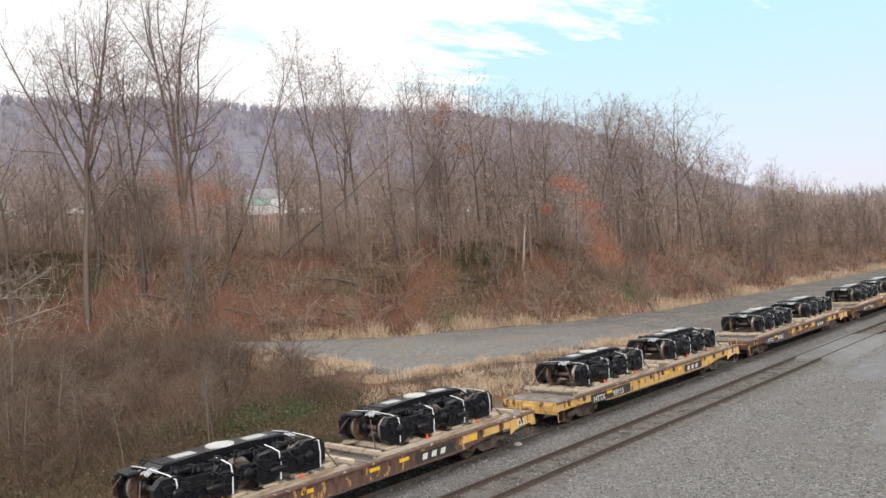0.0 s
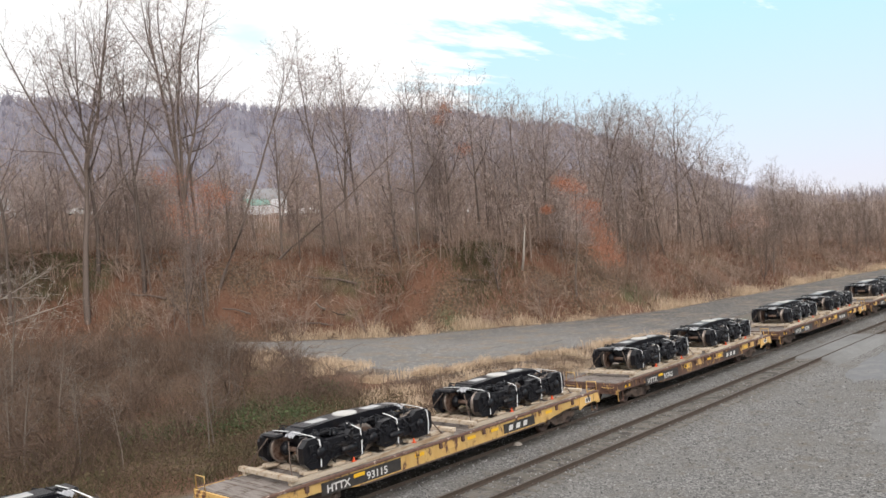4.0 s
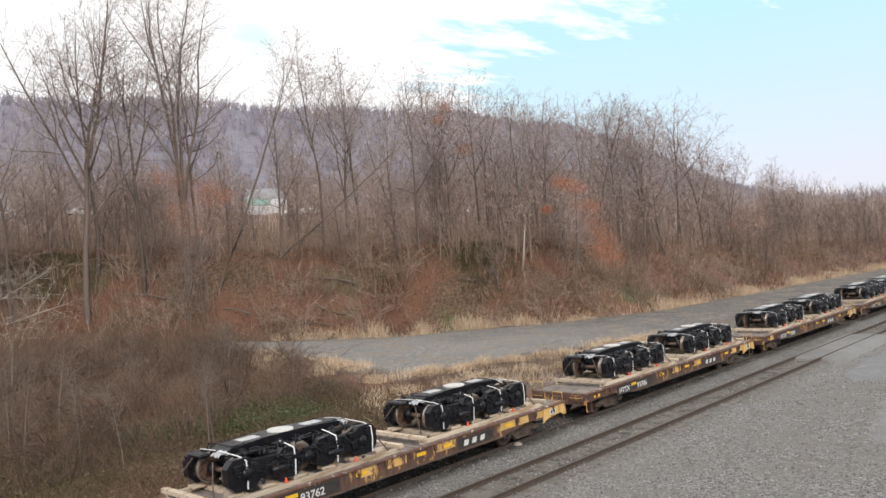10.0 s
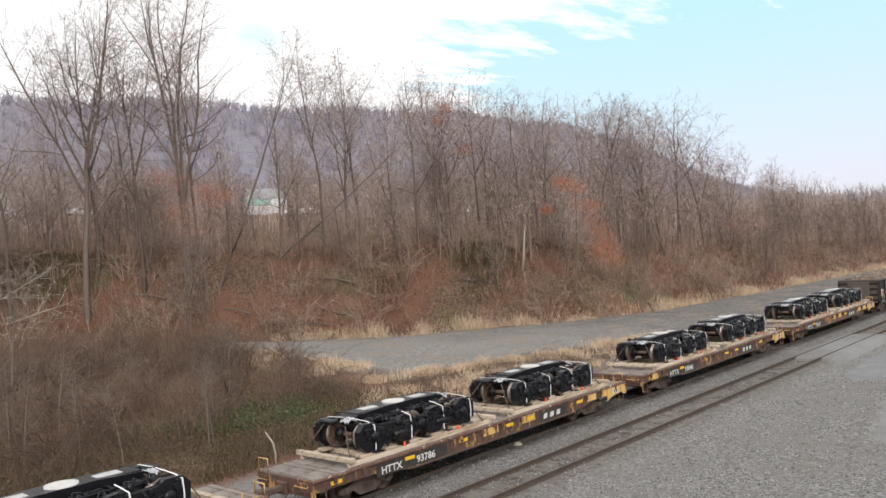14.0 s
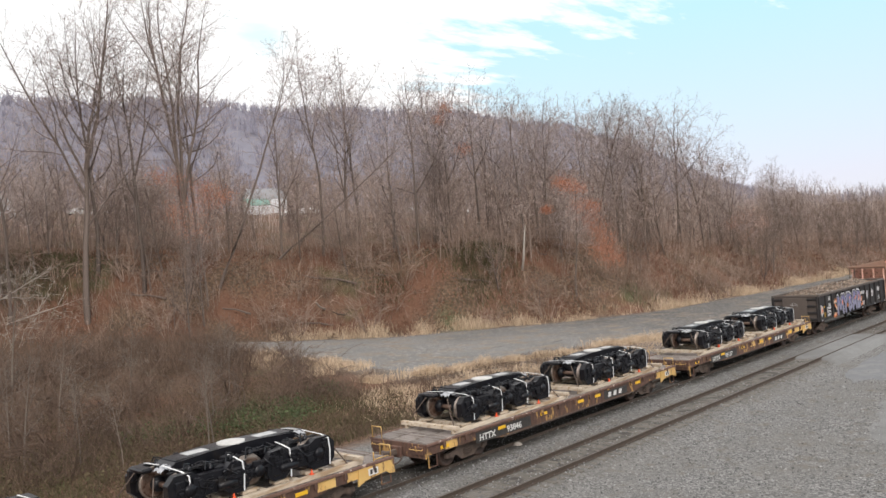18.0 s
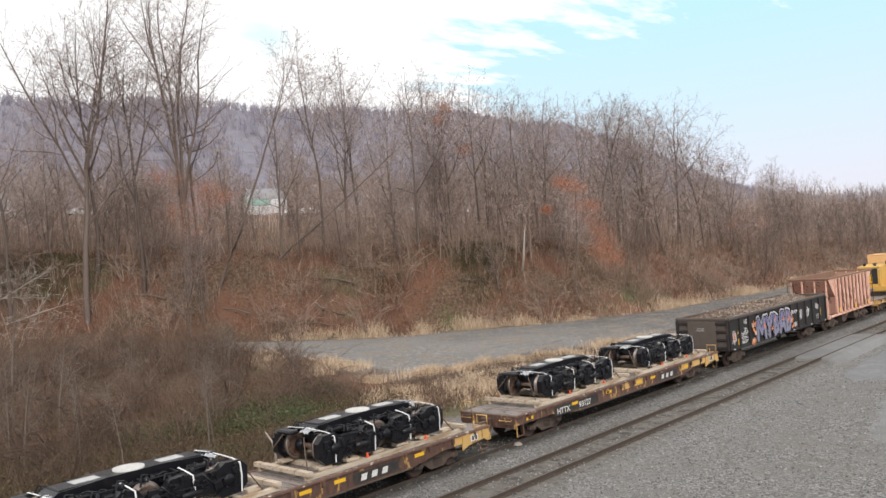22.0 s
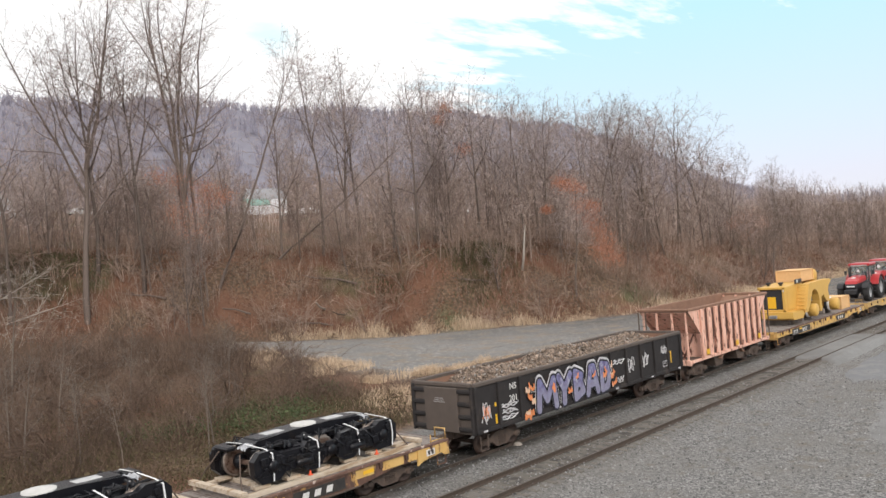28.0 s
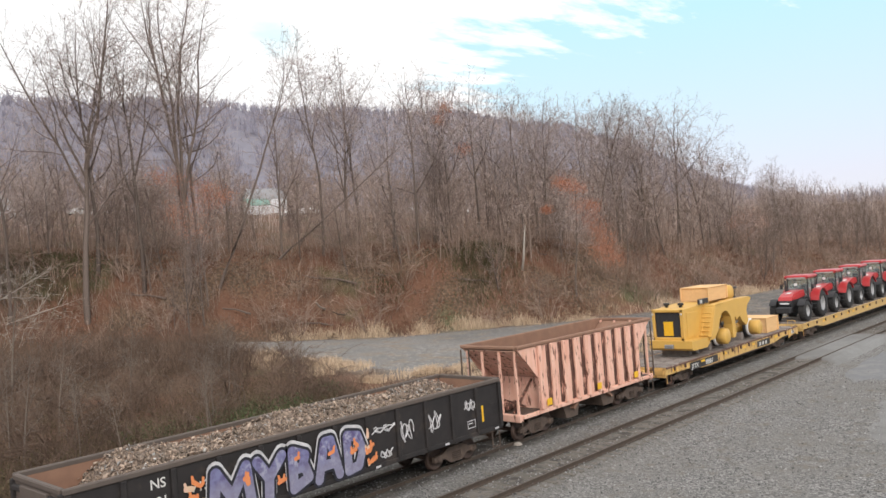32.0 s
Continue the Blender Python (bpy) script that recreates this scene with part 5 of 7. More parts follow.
def scrap_heap():
    """Shredded scrap, heaped along the gondola."""
    rng = np.random.default_rng(11)
    n = 14000
    x = rng.uniform(0.5, 15.9, n)
    y = rng.uniform(-1.46, 1.46, n)

    def top(x, y):
        ends = np.minimum(smooth((x - 0.2) / 2.6), smooth((16.2 - x) / 2.0))
        return 1.6 + (1.16 + 0.26 * np.cos(y / 1.5 * 1.5) + 0.12 * np.sin(x * 0.9) + 0.08 * np.sin(x * 2.3 + y * 2)) * ends - 0.1
    z = top(x, y) + rng.normal(0, 0.05, n)
    e1 = rng.normal(0, 1, (n, 3))
    e2 = rng.normal(0, 1, (n, 3))
    s = rng.uniform(0.02, 0.07, n) * np.where(rng.random(n) < 0.05, 1.7, 1)
    e1 *= (s / np.linalg.norm(e1, axis=1))[:, None]
    e2 *= (s * rng.uniform(0.3, 0.9, n) / np.linalg.norm(e2, axis=1))[:, None]
    c = np.stack((x, y, z), 1)
    e3 = np.cross(e1, e2) / (s[:, None] + 1e-6) * 0.4
    v = np.stack((c - e1 - e2, c + e1 - e2, c + e1 + e2, c - e1 + e2, c + e3), 1).reshape(-1, 3)
    k = np.arange(n)[:, None] * 5
    f = np.concatenate([k + np.array(q) for q in ((0, 1, 4), (1, 2, 4), (2, 3, 4), (3, 0, 4), (0, 2, 1), (0, 3, 2))])
    gx, gy = np.meshgrid(np.linspace(0.15, 16.25, 70), np.linspace(-1.5, 1.5, 14), indexing="ij")
    gv = np.stack((gx.ravel(), gy.ravel(), top(gx, gy).ravel() - 0.04), 1)
    i, j = np.meshgrid(np.arange(69), np.arange(13), indexing="ij")
    a = (i * 14 + j).ravel() + len(v)
    gf = np.concatenate((np.stack((a, a + 14, a + 15), 1), np.stack((a, a + 15, a + 1), 1)))
    ob = sheet("scrap_metal", np.concatenate((v, gv)), np.concatenate((f, gf)), M_SCRAP, "stuff", "heap of brown shredded scrap metal in the gondola", "scrap")
    ob.data.materials.append(M_SCRAPW)
    idx = np.zeros(len(ob.data.polygons), np.int32)
    idx[:6 * n] = np.tile((rng.random(n) < 0.07).astype(np.int32), 6)
    ob.data.polygons.foreach_set("material_index", idx)
    return ob


on_train(scrap_heap(), 67.4)


def hopper():
    h = thing("hopper_car", "faded salmon-red open hopper car streaked with rust", "hopper")
    L, W, top = 10.75, 1.43, 3.80
    x0, x1, low = 1.35, L - 1.45, 1.12
    for y in (-W, W):
        o = 1 if y > 0 else -1
        side = Shape().slab(((0.05, top), (x0, top - 1.35), (x0, low), (x1, low), (x1, top - 1.35), (L - 0.05, top)), y - 0.02, y + 0.02)
        side = part("side_sheet", side, M_PINK, h, "salmon paint peeling to rust")
        for k in range(10):
            x = x0 + 0.1 + (x1 - x0 - 0.2) * k / 9
            part("side_post", Shape().box((x, y + o * 0.09, (top + low) / 2), (0.22, 0.15, top - low - 0.05), 0.035), M_PINK, side)
            if k > 0:
                part("rust_seam", Shape().box((x - 0.2, y + o * 0.024, (top + low) / 2), (0.27, 0.008, top - low - 0.14)), M_PINKRUST, side, "dark rust streak beside the post")
        part("top_rim", Shape().box((L / 2, y + o * 0.03, top + 0.05), (L, 0.16, 0.14), 0.03), M_RUSTIN, side, "rusty top rim")
        part("side_sill", Shape().box((L / 2, y + o * 0.02, low - 0.05), (L - 0.3, 0.14, 0.15), 0.02), M_PINK, side)
        for x in (x0 + 0.45, (x0 + x1) / 2 + 0.3, x1 - 0.45):
            part("reflector", Shape().box((x, y + o * 0.175, low + 0.3), (0.34, 0.012, 0.28)), M_REFLECT, side, "yellow reflective patch")
    slope = Shape()
    for s in (-1, 1):
        c = L / 2
        a, b = (0.05, top), (3.9, 1.0)
        if s > 0:
            a, b = (L - 0.05, top), (L - 3.9, 1.0)
        slope.slab((a, b, (b[0], b[1] - 0.06), (a[0], a[1] - 0.06)), -W + 0.09, W - 0.09)
    slope.slab(((L / 2, 1.9), (L / 2 - 1.6, 0.75), (L / 2 - 1.5, 0.7), (L / 2, 1.75), (L / 2 + 1.5, 0.7), (L / 2 + 1.6, 0.75)), -W + 0.03, W - 0.03)
    for a, b in ((0.05, 3.9), (L - 0.05, L - 3.9)):
        part("slope_underside", Shape().slab(((a, top - 0.07), (b, 0.93), (b, 0.9), (a, top - 0.1)), -W + 0.09, W - 0.09), M_PINK, h, "salmon underside of the slope sheet")
    part("slope_sheet", slope, M_RUSTIN, h, "rusty sloping floor sheets")
    inner = Shape()
    for y in (-W + 0.065, W - 0.065):
        inner.slab(((0.12, top + 0.1), (0.12, top - 0.1), (3.8, 1.1), (L - 3.8, 1.1), (L - 0.12, top - 0.1), (L - 0.12, top + 0.1)), y - 0.012, y + 0.012)
    part("inner_lining", inner, M_RUSTIN, h, "rust-brown inside faces")
    part("cross_tie", Shape().box((L / 2, 0, 3.0), (0.16, 2 * W - 0.1, 0.2), 0.03), M_RUSTIN, h)
    for x, way in ((0.0, -1), (L, 1)):
        part("end_rim", Shape().box((x - way * 0.03, 0, top + 0.05), (0.16, 2 * W - 0.1, 0.14), 0.03), M_RUSTIN, h)
        part("end_sill", Shape().box((x - way * 0.1, 0, low - 0.1), (0.22, 2 * W, 0.3), 0.03), M_PINK, h, "faded end sill with cracked paint")
        part("platform", Shape().box((x - way * 0.9, 0, low - 0.02), (1.5, 2 * W - 0.3, 0.06), 0.01), M_BOGIE, h)
        for y in (-1.25, -0.45, 0.45, 1.25):
            part("end_post", Shape().box((x - way * 0.14, y, (top + low) / 2), (0.1, 0.11, top - low), 0.02), M_PINK, h, "salmon end post")
        wall = Shape().box((x - way * 1.72, 0, 1.75), (0.05, 2 * W - 0.1, 1.3))
        part("bulkhead", wall, M_PINK, h)
        dia = Shape().tube(((x - way * 0.2, -0.9, low), (x - way * 1.6, -0.9, 2.35)), 0.06, 6).tube(((x - way * 0.2, 0.9, low), (x - way * 1.6, 0.9, 2.35)), 0.06, 6)
        dia.lathe((x - way * 0.8, -0.3, 1.35), ((-0.35, 0.0), (-0.35, 0.16), (0.35, 0.16), (0.35, 0.0)), 12, "x")
        dia.tube(((x - way * 0.4, 0.5, 1.1), (x - way * 1.1, 0.2, 1.5), (x - way * 1.5, -0.6, 1.2)), 0.04, 6)
        part("brake_gear", dia, M_PINKRUST, h)
        lad = Shape()
        for y in (-W - 0.02, -W + 0.42) if way > 0 else (W + 0.02, W - 0.42):
            lad.box((x + way * 0.05, y, 2.4), (0.05, 0.05, 2.7))
        yy = -W + 0.2 if way > 0 else W - 0.2
        for k in range(6):
            lad.tube(((x + way * 0.06, yy - 0.24, 1.3 + k * 0.42), (x + way * 0.06, yy + 0.24, 1.3 + k * 0.42)), 0.016, 5)
        part("ladder", lad, M_BOGIE, h, "dark steel end ladder")
        coupler(h, x, way)
        bogie(h, x - way * 1.55)
        stirrup(h, x - way * 0.1, -W, -way, M_BOGIE)
    for x in (3.9, L - 3.9):
        d = Shape().slab(((x - 0.75, 1.15), (x + 0.75, 1.15), (x + 0.4, 0.35), (x - 0.4, 0.35)), -1.2, 1.2)
        part("discharge_door", d, M_BOGIE, h, "dark bottom discharge door")
    part("centre_sill", Shape().box((L / 2, 0, 0.9), (L - 0.2, 0.4, 0.3), 0.02), M_BOGIE, h)
    return h


on_train(hopper(), 85.15)
long_flat = flatcar("yellow-edged flatcar with a worn plank deck and a machine", 18.3, "JTTX", "90507", True, rail_end=True)
on_train(long_flat, 97.2)


def arc_plate(x, z, r, start, end, y0, y1, th=0.05, n=12):
    """A curved plate about the axle line through x and z, from start to end in degrees."""
    out = []
    for rr, order in ((r + th, range(n + 1)), (r, range(n, -1, -1))):
        for k in order:
            w = radians(start + (end - start) * k / n)
            out.append((x + rr * math.cos(w), z + rr * math.sin(w)))
    m = 2 * (n + 1)
    vs = [(p, y, q) for y in (y0, y1) for p, q in out]
    fs = [(k, k + m, (k + 1) % m + m, (k + 1) % m) for k in range(m)]
    for side in (0, m):
        fs += [(side + k, side + k + 1, side + m - 2 - k, side + m - 1 - k) for k in range(n)]
    return Shape().add(vs, fs)


def scraper():
    """A wheel-less yellow earthmover front, chained on the flatcar for transport."""
    s = thing("earthmover", "yellow wheel-less earthmover chained on a flatcar", "machine")
    body = Shape().slab(((0.16, 0.9), (0.16, 2.5), (0.3, 2.6), (3.2, 2.72), (3.3, 2.55), (3.3, 0.9)), -0.85, 1.0)
    part("engine_cover", body, M_CAT, s, "yellow engine cover")
    part("side_door", Shape().box((1.05, -0.865, 1.7), (1.4, 0.03, 1.35), 0.01), M_CAT, s)
    fr = Shape()
    fr.box((0.08, -0.76, 1.75), (0.2, 0.22, 1.75), 0.03).box((0.08, 0.94, 1.75), (0.2, 0.14, 1.75), 0.03)
    fr.box((0.08, 0.08, 2.53), (0.2, 1.86, 0.16), 0.03).box((0.08, 0.08, 0.98), (0.2, 1.86, 0.2), 0.03)
    part("grille_frame", fr, M_CAT, s)
    part("radiator_grille", Shape().box((0.13, 0.11, 1.75), (0.05, 1.52, 1.42), 0.01), M_GRILLE, s, "black radiator grille")
    part("notice_panel", Shape().box((0.085, 0.1, 1.55), (0.02, 0.56, 0.78), 0.005), M_REFLECT, s, "bright yellow notice panel")
    bump = Shape().slab(((-0.3, 0.92), (1.9, 0.92), (1.9, 0.62), (1.5, 0.38), (-0.15, 0.4), (-0.3, 0.52)), -1.4, 1.1)
    part("bumper", bump, M_CAT, s, "broad yellow bumper")
    part("tow_hitch", Shape().box((-0.38, -0.1, 0.62), (0.2, 0.5, 0.22), 0.03), M_CHROME, s)
    for y in (-0.2, 0.65):
        part("exhaust_cap", Shape().lathe((1.1, y, 2.62), ((0, 0.1), (0.12, 0.1), (0.13, 0.17), (0.24, 0.17), (0.26, 0.1), (0.26, 0.0)), 14, "z"), M_GRILLE, s)
    for y in (-0.76, 0.94):
        part("headlight", Shape().box((-0.04, y, 2.35), (0.06, 0.11, 0.11), 0.02), M_DISC, s)
    for y in (-0.9, -1.5):
        a, b = Vector((1.65, y, 0.9)), Vector((2.45, y, 2.6))
        d = b - a
        part("ladder_rail", Shape().box((a + b) / 2, (0.24, 0.07, d.length), 0.01, d.to_track_quat("Z", "Y").to_matrix()), M_CAT, s)
    # Dark sheet added behind the steps to imitate shade in the gaps.
    part("step_recess", Shape().slab(((1.95, 0.85), (2.7, 2.45), (2.76, 2.45), (2.01, 0.85)), -1.46, -0.94), M_GRILLE, s)
    for k in range(7):
        part("ladder_step", Shape().box((1.72 + k * 0.112, -1.2, 0.99 + k * 0.238), (0.2, 0.54, 0.06), 0.01), M_CAT, s)
    part("platform", Shape().box((2.85, -1.2, 2.56), (0.9, 0.6, 0.08), 0.02), M_CAT, s)
    arch = ((2.3, 2.44), (2.5, 2.6), (4.1, 2.64), (5.6, 2.7), (5.8, 2.5), (5.35, 2.2), (5.1, 1.6), (5.2, 0.75), (5.05, 0.5), (4.75, 0.5), (4.7, 0.8), (4.72, 1.3), (4.55, 1.75), (4.2, 2.08), (3.8, 2.16), (3.42, 2.05), (3.15, 1.75), (2.85, 1.2), (2.3, 0.75), (1.7, 0.72), (1.7, 0.92))
    part("side_frame", Shape().slab(arch, -1.5, -1.0), M_CAT, s, "arched yellow side frame")
    part("side_frame", Shape().slab(arch, 0.75, 1.15), M_CAT, s)
    mast = ((5.3, 2.5), (5.6, 2.62), (7.9, 2.62), (8.2, 2.5), (7.6, 2.15), (7.4, 1.8), (7.6, 1.2), (7.3, 0.95), (6.75, 1.2), (6.4, 1.6), (5.9, 1.4), (5.6, 1.8))
    part("gooseneck", Shape().slab(mast, -1.25, -0.8).slab(mast, 0.3, 0.7), M_CAT, s, "curved yellow gooseneck arms")
    part("gooseneck_beam", Shape().box((6.5, -0.25, 2.25), (1.7, 0.62, 0.55), 0.12), M_CAT, s)
    part("drum", Shape().lathe((6.9, -0.1, 2.95), ((-0.5, 0.0), (-0.5, 0.4), (-0.42, 0.46), (0.42, 0.46), (0.5, 0.4), (0.5, 0.0)), 20), M_CAT, s, "yellow winch drum")
    part("hose", Shape().tube(((7.7, -0.4, 2.6), (7.75, -0.4, 3.0), (7.6, -0.4, 3.15), (7.95, -0.5, 3.2)), 0.06, 7), M_GRILLE, s)
    for k in range(5):
        part("drive_shaft", Shape().tube(((3.2, -0.85 + k * 0.24, 0.95 + k * 0.2), (4.7, -0.8 + k * 0.22, 1.15 + k * 0.16)), 0.07, 8), M_CHROME if k % 2 else M_WHEELR, s)
        part("hydraulic_arm", Shape().tube(((5.3, -1.0 + k * 0.22, 0.95 + k * 0.12), (6.9, -0.9 + k * 0.18, 1.3 + k * 0.12)), 0.09, 8), M_CAT if k % 2 else M_CHROME, s)
    part("gearbox", Shape().box((3.8, -0.1, 1.2), (2.0, 1.5, 1.3), 0.2), M_WHEELD, s, "brown gearbox casing")
    for x in (3.75, 8.35):
        for y, g in ((-1.2, -1), (1.1, 1)):
            part("wheel_hub", Shape().lathe((x, y, 0.7), ((0.42 * g, 0.0), (0.42 * g, 0.36), (0.36 * g, 0.44), (-0.14 * g, 0.45), (-0.2 * g, 0.2)), 22), M_CAT, s, "yellow final drive hub")
            part("hub_wrap", Shape().lathe((x, y, 0.7), ((-0.14 * g, 0.3), (-0.16 * g, 0.52), (-0.28 * g, 0.52), (-0.29 * g, 0.3)), 22), M_STRAP, s, "white wrapped brake face")
            part("hub_flange", Shape().lathe((x, y, 0.7), ((-0.29 * g, 0.3), (-0.30 * g, 0.56), (-0.46 * g, 0.56), (-0.5 * g, 0.3)), 22), M_GRILLE, s)
        part("axle", Shape().tube(((x, -0.95, 0.7), (x, 0.9, 0.7)), 0.26, 12), M_CAT, s)
    part("tow_frame", Shape().box((7.7, -0.1, 0.62), (2.4, 0.7, 0.4), 0.08), M_CAT, s)
    for x in (0.6, 1.5, 3.2, 5.0, 7.6, 8.9):
        part("support_block", Shape().box((x, 0, 0.21), (0.35, 1.6, 0.42), 0.02), M_DECK, s)
    panel = part("control_panel", Shape().box((2.3, -0.95, 2.85), (1.2, 0.1, 0.3), 0.03), M_GRILLE, s, "dark panel with a white mark")
    part("work_lamp", Shape().box((1.95, -1.01, 2.85), (0.24, 0.04, 0.2), 0.01), M_DISC, panel, "white square work lamp")
    return s


on_train(scraper(), 100.65, 0, DECK)


def crate(label, size, z=0.0):
    c = thing("wooden_crate", label, "crate", "wooden crates on the flatcar")
    x, y, h = size
    part("box", Shape().box((0, 0, h / 2), (x - 0.05, y - 0.05, h - 0.02), 0.01), M_CRATE, c)
    part("lid", Shape().box((0, 0, h), (x + 0.06, y + 0.06, 0.05), 0.01), M_CRATE, c)
    for dx in (-x / 2, x / 2):
        for dy in (-y / 2, y / 2):
            part("batten", Shape().box((dx, dy, h / 2), (0.1, 0.06, h - 0.03), 0.006), M_CRATE, c)
    return c


on_train(crate("plywood crate strapped on top of the earthmover", (2.5, 1.7, 0.8)), 105.5, 0.15, DECK + 2.70)
on_train(crate("plywood crate standing on the flatcar deck", (1.9, 1.9, 0.95)), 112.4, -0.1, DECK)
tractor_flat = flatcar("long yellow flatcar loaded with red tractors", 27.0, "", "", True, boards=17, rail_end=False, coat=M_TAN)
on_train(tractor_flat, 116.7)


def tractor():
    t = thing("tractor", "new red farm tractor with black tyres on a flatcar", "tractor", "tractors on the flatcar")
    hood = Shape().slab(((-2.95, 1.5), (-2.8, 1.74), (-2.3, 1.92), (-1.4, 2.04), (-0.35, 2.08), (-0.35, 1.62), (-1.8, 1.52)), -0.44, 0.44)
    hood = part("hood", hood, M_RED, t, "glossy red hood")
    part("hood_edge", Shape().slab(((-2.86, 1.52), (-2.7, 1.72), (-1.2, 1.92), (-0.4, 1.96), (-0.4, 1.7)), -0.5, 0.5), M_RED, hood)
    part("engine_side", Shape().slab(((-2.9, 0.98), (-3.02, 1.3), (-2.93, 1.5), (-1.8, 1.53), (-0.4, 1.62), (-0.4, 1.0)), -0.43, 0.43), M_GRILLE, hood, "black nose and engine sides")
    part("name_strip", Shape().box((-3.03, 0, 1.3), (0.02, 0.62, 0.1)), M_STRAP, hood)
    part("warning_sheet", Shape().box((-2.1, 0.0, 1.965), (0.5, 0.3, 0.012), 0, Matrix.Rotation(radians(-7.6), 3, "Y")), M_STRAP, hood, "white sheet on the hood")
    part("front_weights", Shape().box((-3.15, 0, 0.85), (0.55, 0.95, 0.42), 0.06), M_GRILLE, t, "black front weights")
    part("chassis", Shape().box((-0.9, 0, 0.85), (3.9, 0.6, 0.5), 0.08).box((1.0, 0, 1.0), (1.0, 0.9, 0.7), 0.1), M_GRILLE, t)
    cabin = Shape()
    for x in (-0.35, 1.25):
        for y in (-0.72, 0.72):
            a, b = Vector((x, y, 1.4)), Vector((x + (0.1 if x < 0 else 0), y * 0.98, 2.85))
            d = b - a
            cabin.box((a + b) / 2, (0.09, 0.09, d.length), 0.02, d.to_track_quat("Z", "Y").to_matrix())
    cabin.box((0.45, 0, 1.35), (1.7, 1.5, 0.3), 0.05).tube(((0.45, -0.73, 1.4), (0.5, -0.72, 2.8)), 0.035, 6)
    cab = part("cab_frame", cabin, M_GRILLE, t, "black cab frame")
    for y in (-0.71, 0.71):
        part("side_window", Shape().slab(((-0.28, 1.5), (1.2, 1.5), (1.2, 2.8), (-0.2, 2.8)), y - 0.01, y + 0.01), M_GLASS, cab)
    part("windscreen", Shape().slab(((-0.36, 1.5), (-0.26, 2.8), (-0.24, 2.8), (-0.34, 1.5)), -0.68, 0.68), M_GLASS, cab)
    part("rear_window", Shape().box((1.27, 0, 2.15), (0.02, 1.36, 1.3)), M_GLASS, cab)
    part("sticker", Shape().box((-0.38, 0.1, 2.45), (0.02, 0.2, 0.2)), M_STRAP, cab, "white sheet on the glass")
    part("roof", Shape().box((0.45, 0, 2.98), (2.0, 1.72, 0.24), 0.09), M_RED, t, "red cab roof")
    part("roof_beacon", Shape().box((-0.5, 0, 2.93), (0.1, 1.3, 0.12), 0.02), M_PLATE, t)
    part("exhaust_stack", Shape().tube(((-0.5, 0.78, 1.6), (-0.5, 0.78, 2.75)), 0.075, 8), M_GRILLE, t)
    part("seat", Shape().box((0.75, 0, 1.65), (0.5, 0.5, 0.14), 0.05).box((0.98, 0, 2.0), (0.14, 0.48, 0.7), 0.05), M_GRILLE, cab, "black driver's seat")
    part("steering_wheel", Shape().lathe((0.15, 0, 1.95), ((-0.02, 0.17), (0.02, 0.17), (0.02, 0.2), (-0.02, 0.2), (-0.02, 0.17)), 14, "x").tube(((-0.2, 0, 1.5), (0.15, 0, 1.95)), 0.03, 6), M_GRILLE, cab)
    for y in (-0.98, 0.98):
        y0, y1 = (y - 0.34, y + 0.42) if y < 0 else (y - 0.42, y + 0.34)
        part("rear_fender", arc_plate(1.05, 0.98, 1.06, 28, 165, y0, y1, 0.06, 14), M_RED, t, "large red rear fender")
        part("front_fender", arc_plate(-2.0, 0.72, 0.8, 25, 150, y - 0.25, y + 0.25, 0.035, 10), M_GRILLE, t, "black front fender")
        part("mirror", Shape().box((-0.45, y * 1.12, 2.3), (0.06, 0.2, 0.32), 0.03).tube(((-0.4, y * 0.74, 2.5), (-0.45, y * 1.12, 2.45)), 0.02, 5), M_GRILLE, t)
        for x, r, w in ((-2.0, 0.72, 0.48), (1.05, 0.98, 0.56)):
            tyre = Shape().lathe((x, y, r), ((-w / 2, r * 0.58), (-w / 2, r * 0.88), (-w * 0.36, r * 0.98), (w * 0.36, r * 0.98), (w / 2, r * 0.88), (w / 2, r * 0.58)), 28)
            for k in range(20):
                a = 2 * math.pi * k / 20
                for sgn in (-1, 1):
                    a2 = a + (0.08 if sgn > 0 else -0.08)
                    tyre.box((x + r * 0.975 * math.cos(a2), y + sgn * w * 0.22, r + r * 0.975 * math.sin(a2)), (0.06, w * 0.46, 0.06), 0, Matrix.Rotation(-a2, 3, "Y") @ Matrix.Rotation(sgn * 0.5, 3, "X"))
            wh = part("wheel", tyre, M_TYRE, t, "black lugged tyre")
            part("rim", Shape().lathe((x, y, r), ((-w * 0.4, r * 0.6), (-w * 0.3, r * 0.5), (-w * 0.1, r * 0.45), (-w * 0.08, 0.18), (-w * 0.25, 0.14), (-w * 0.25, 0.0)) if y < 0 else ((w * 0.4, r * 0.6), (w * 0.3, r * 0.5), (w * 0.1, r * 0.45), (w * 0.08, 0.18), (w * 0.25, 0.14), (w * 0.25, 0.0)), 20), M_RIM, wh, "silver wheel rim")
    part("steps", Shape().box((0.0, -0.95, 0.7), (0.4, 0.3, 0.05), 0.01).box((0.0, -0.95, 1.0), (0.4, 0.3, 0.05), 0.01).box((-0.6, -0.75, 0.95), (0.9, 0.4, 0.45), 0.08), M_GRILLE, t)
    return t


tr_a = tractor()
for k in range(4):
    on_train(tr_a if k == 0 else copy_thing(tr_a, pose(0, 0, 0)), 120.6 + 6.15 * k, 0, DECK)


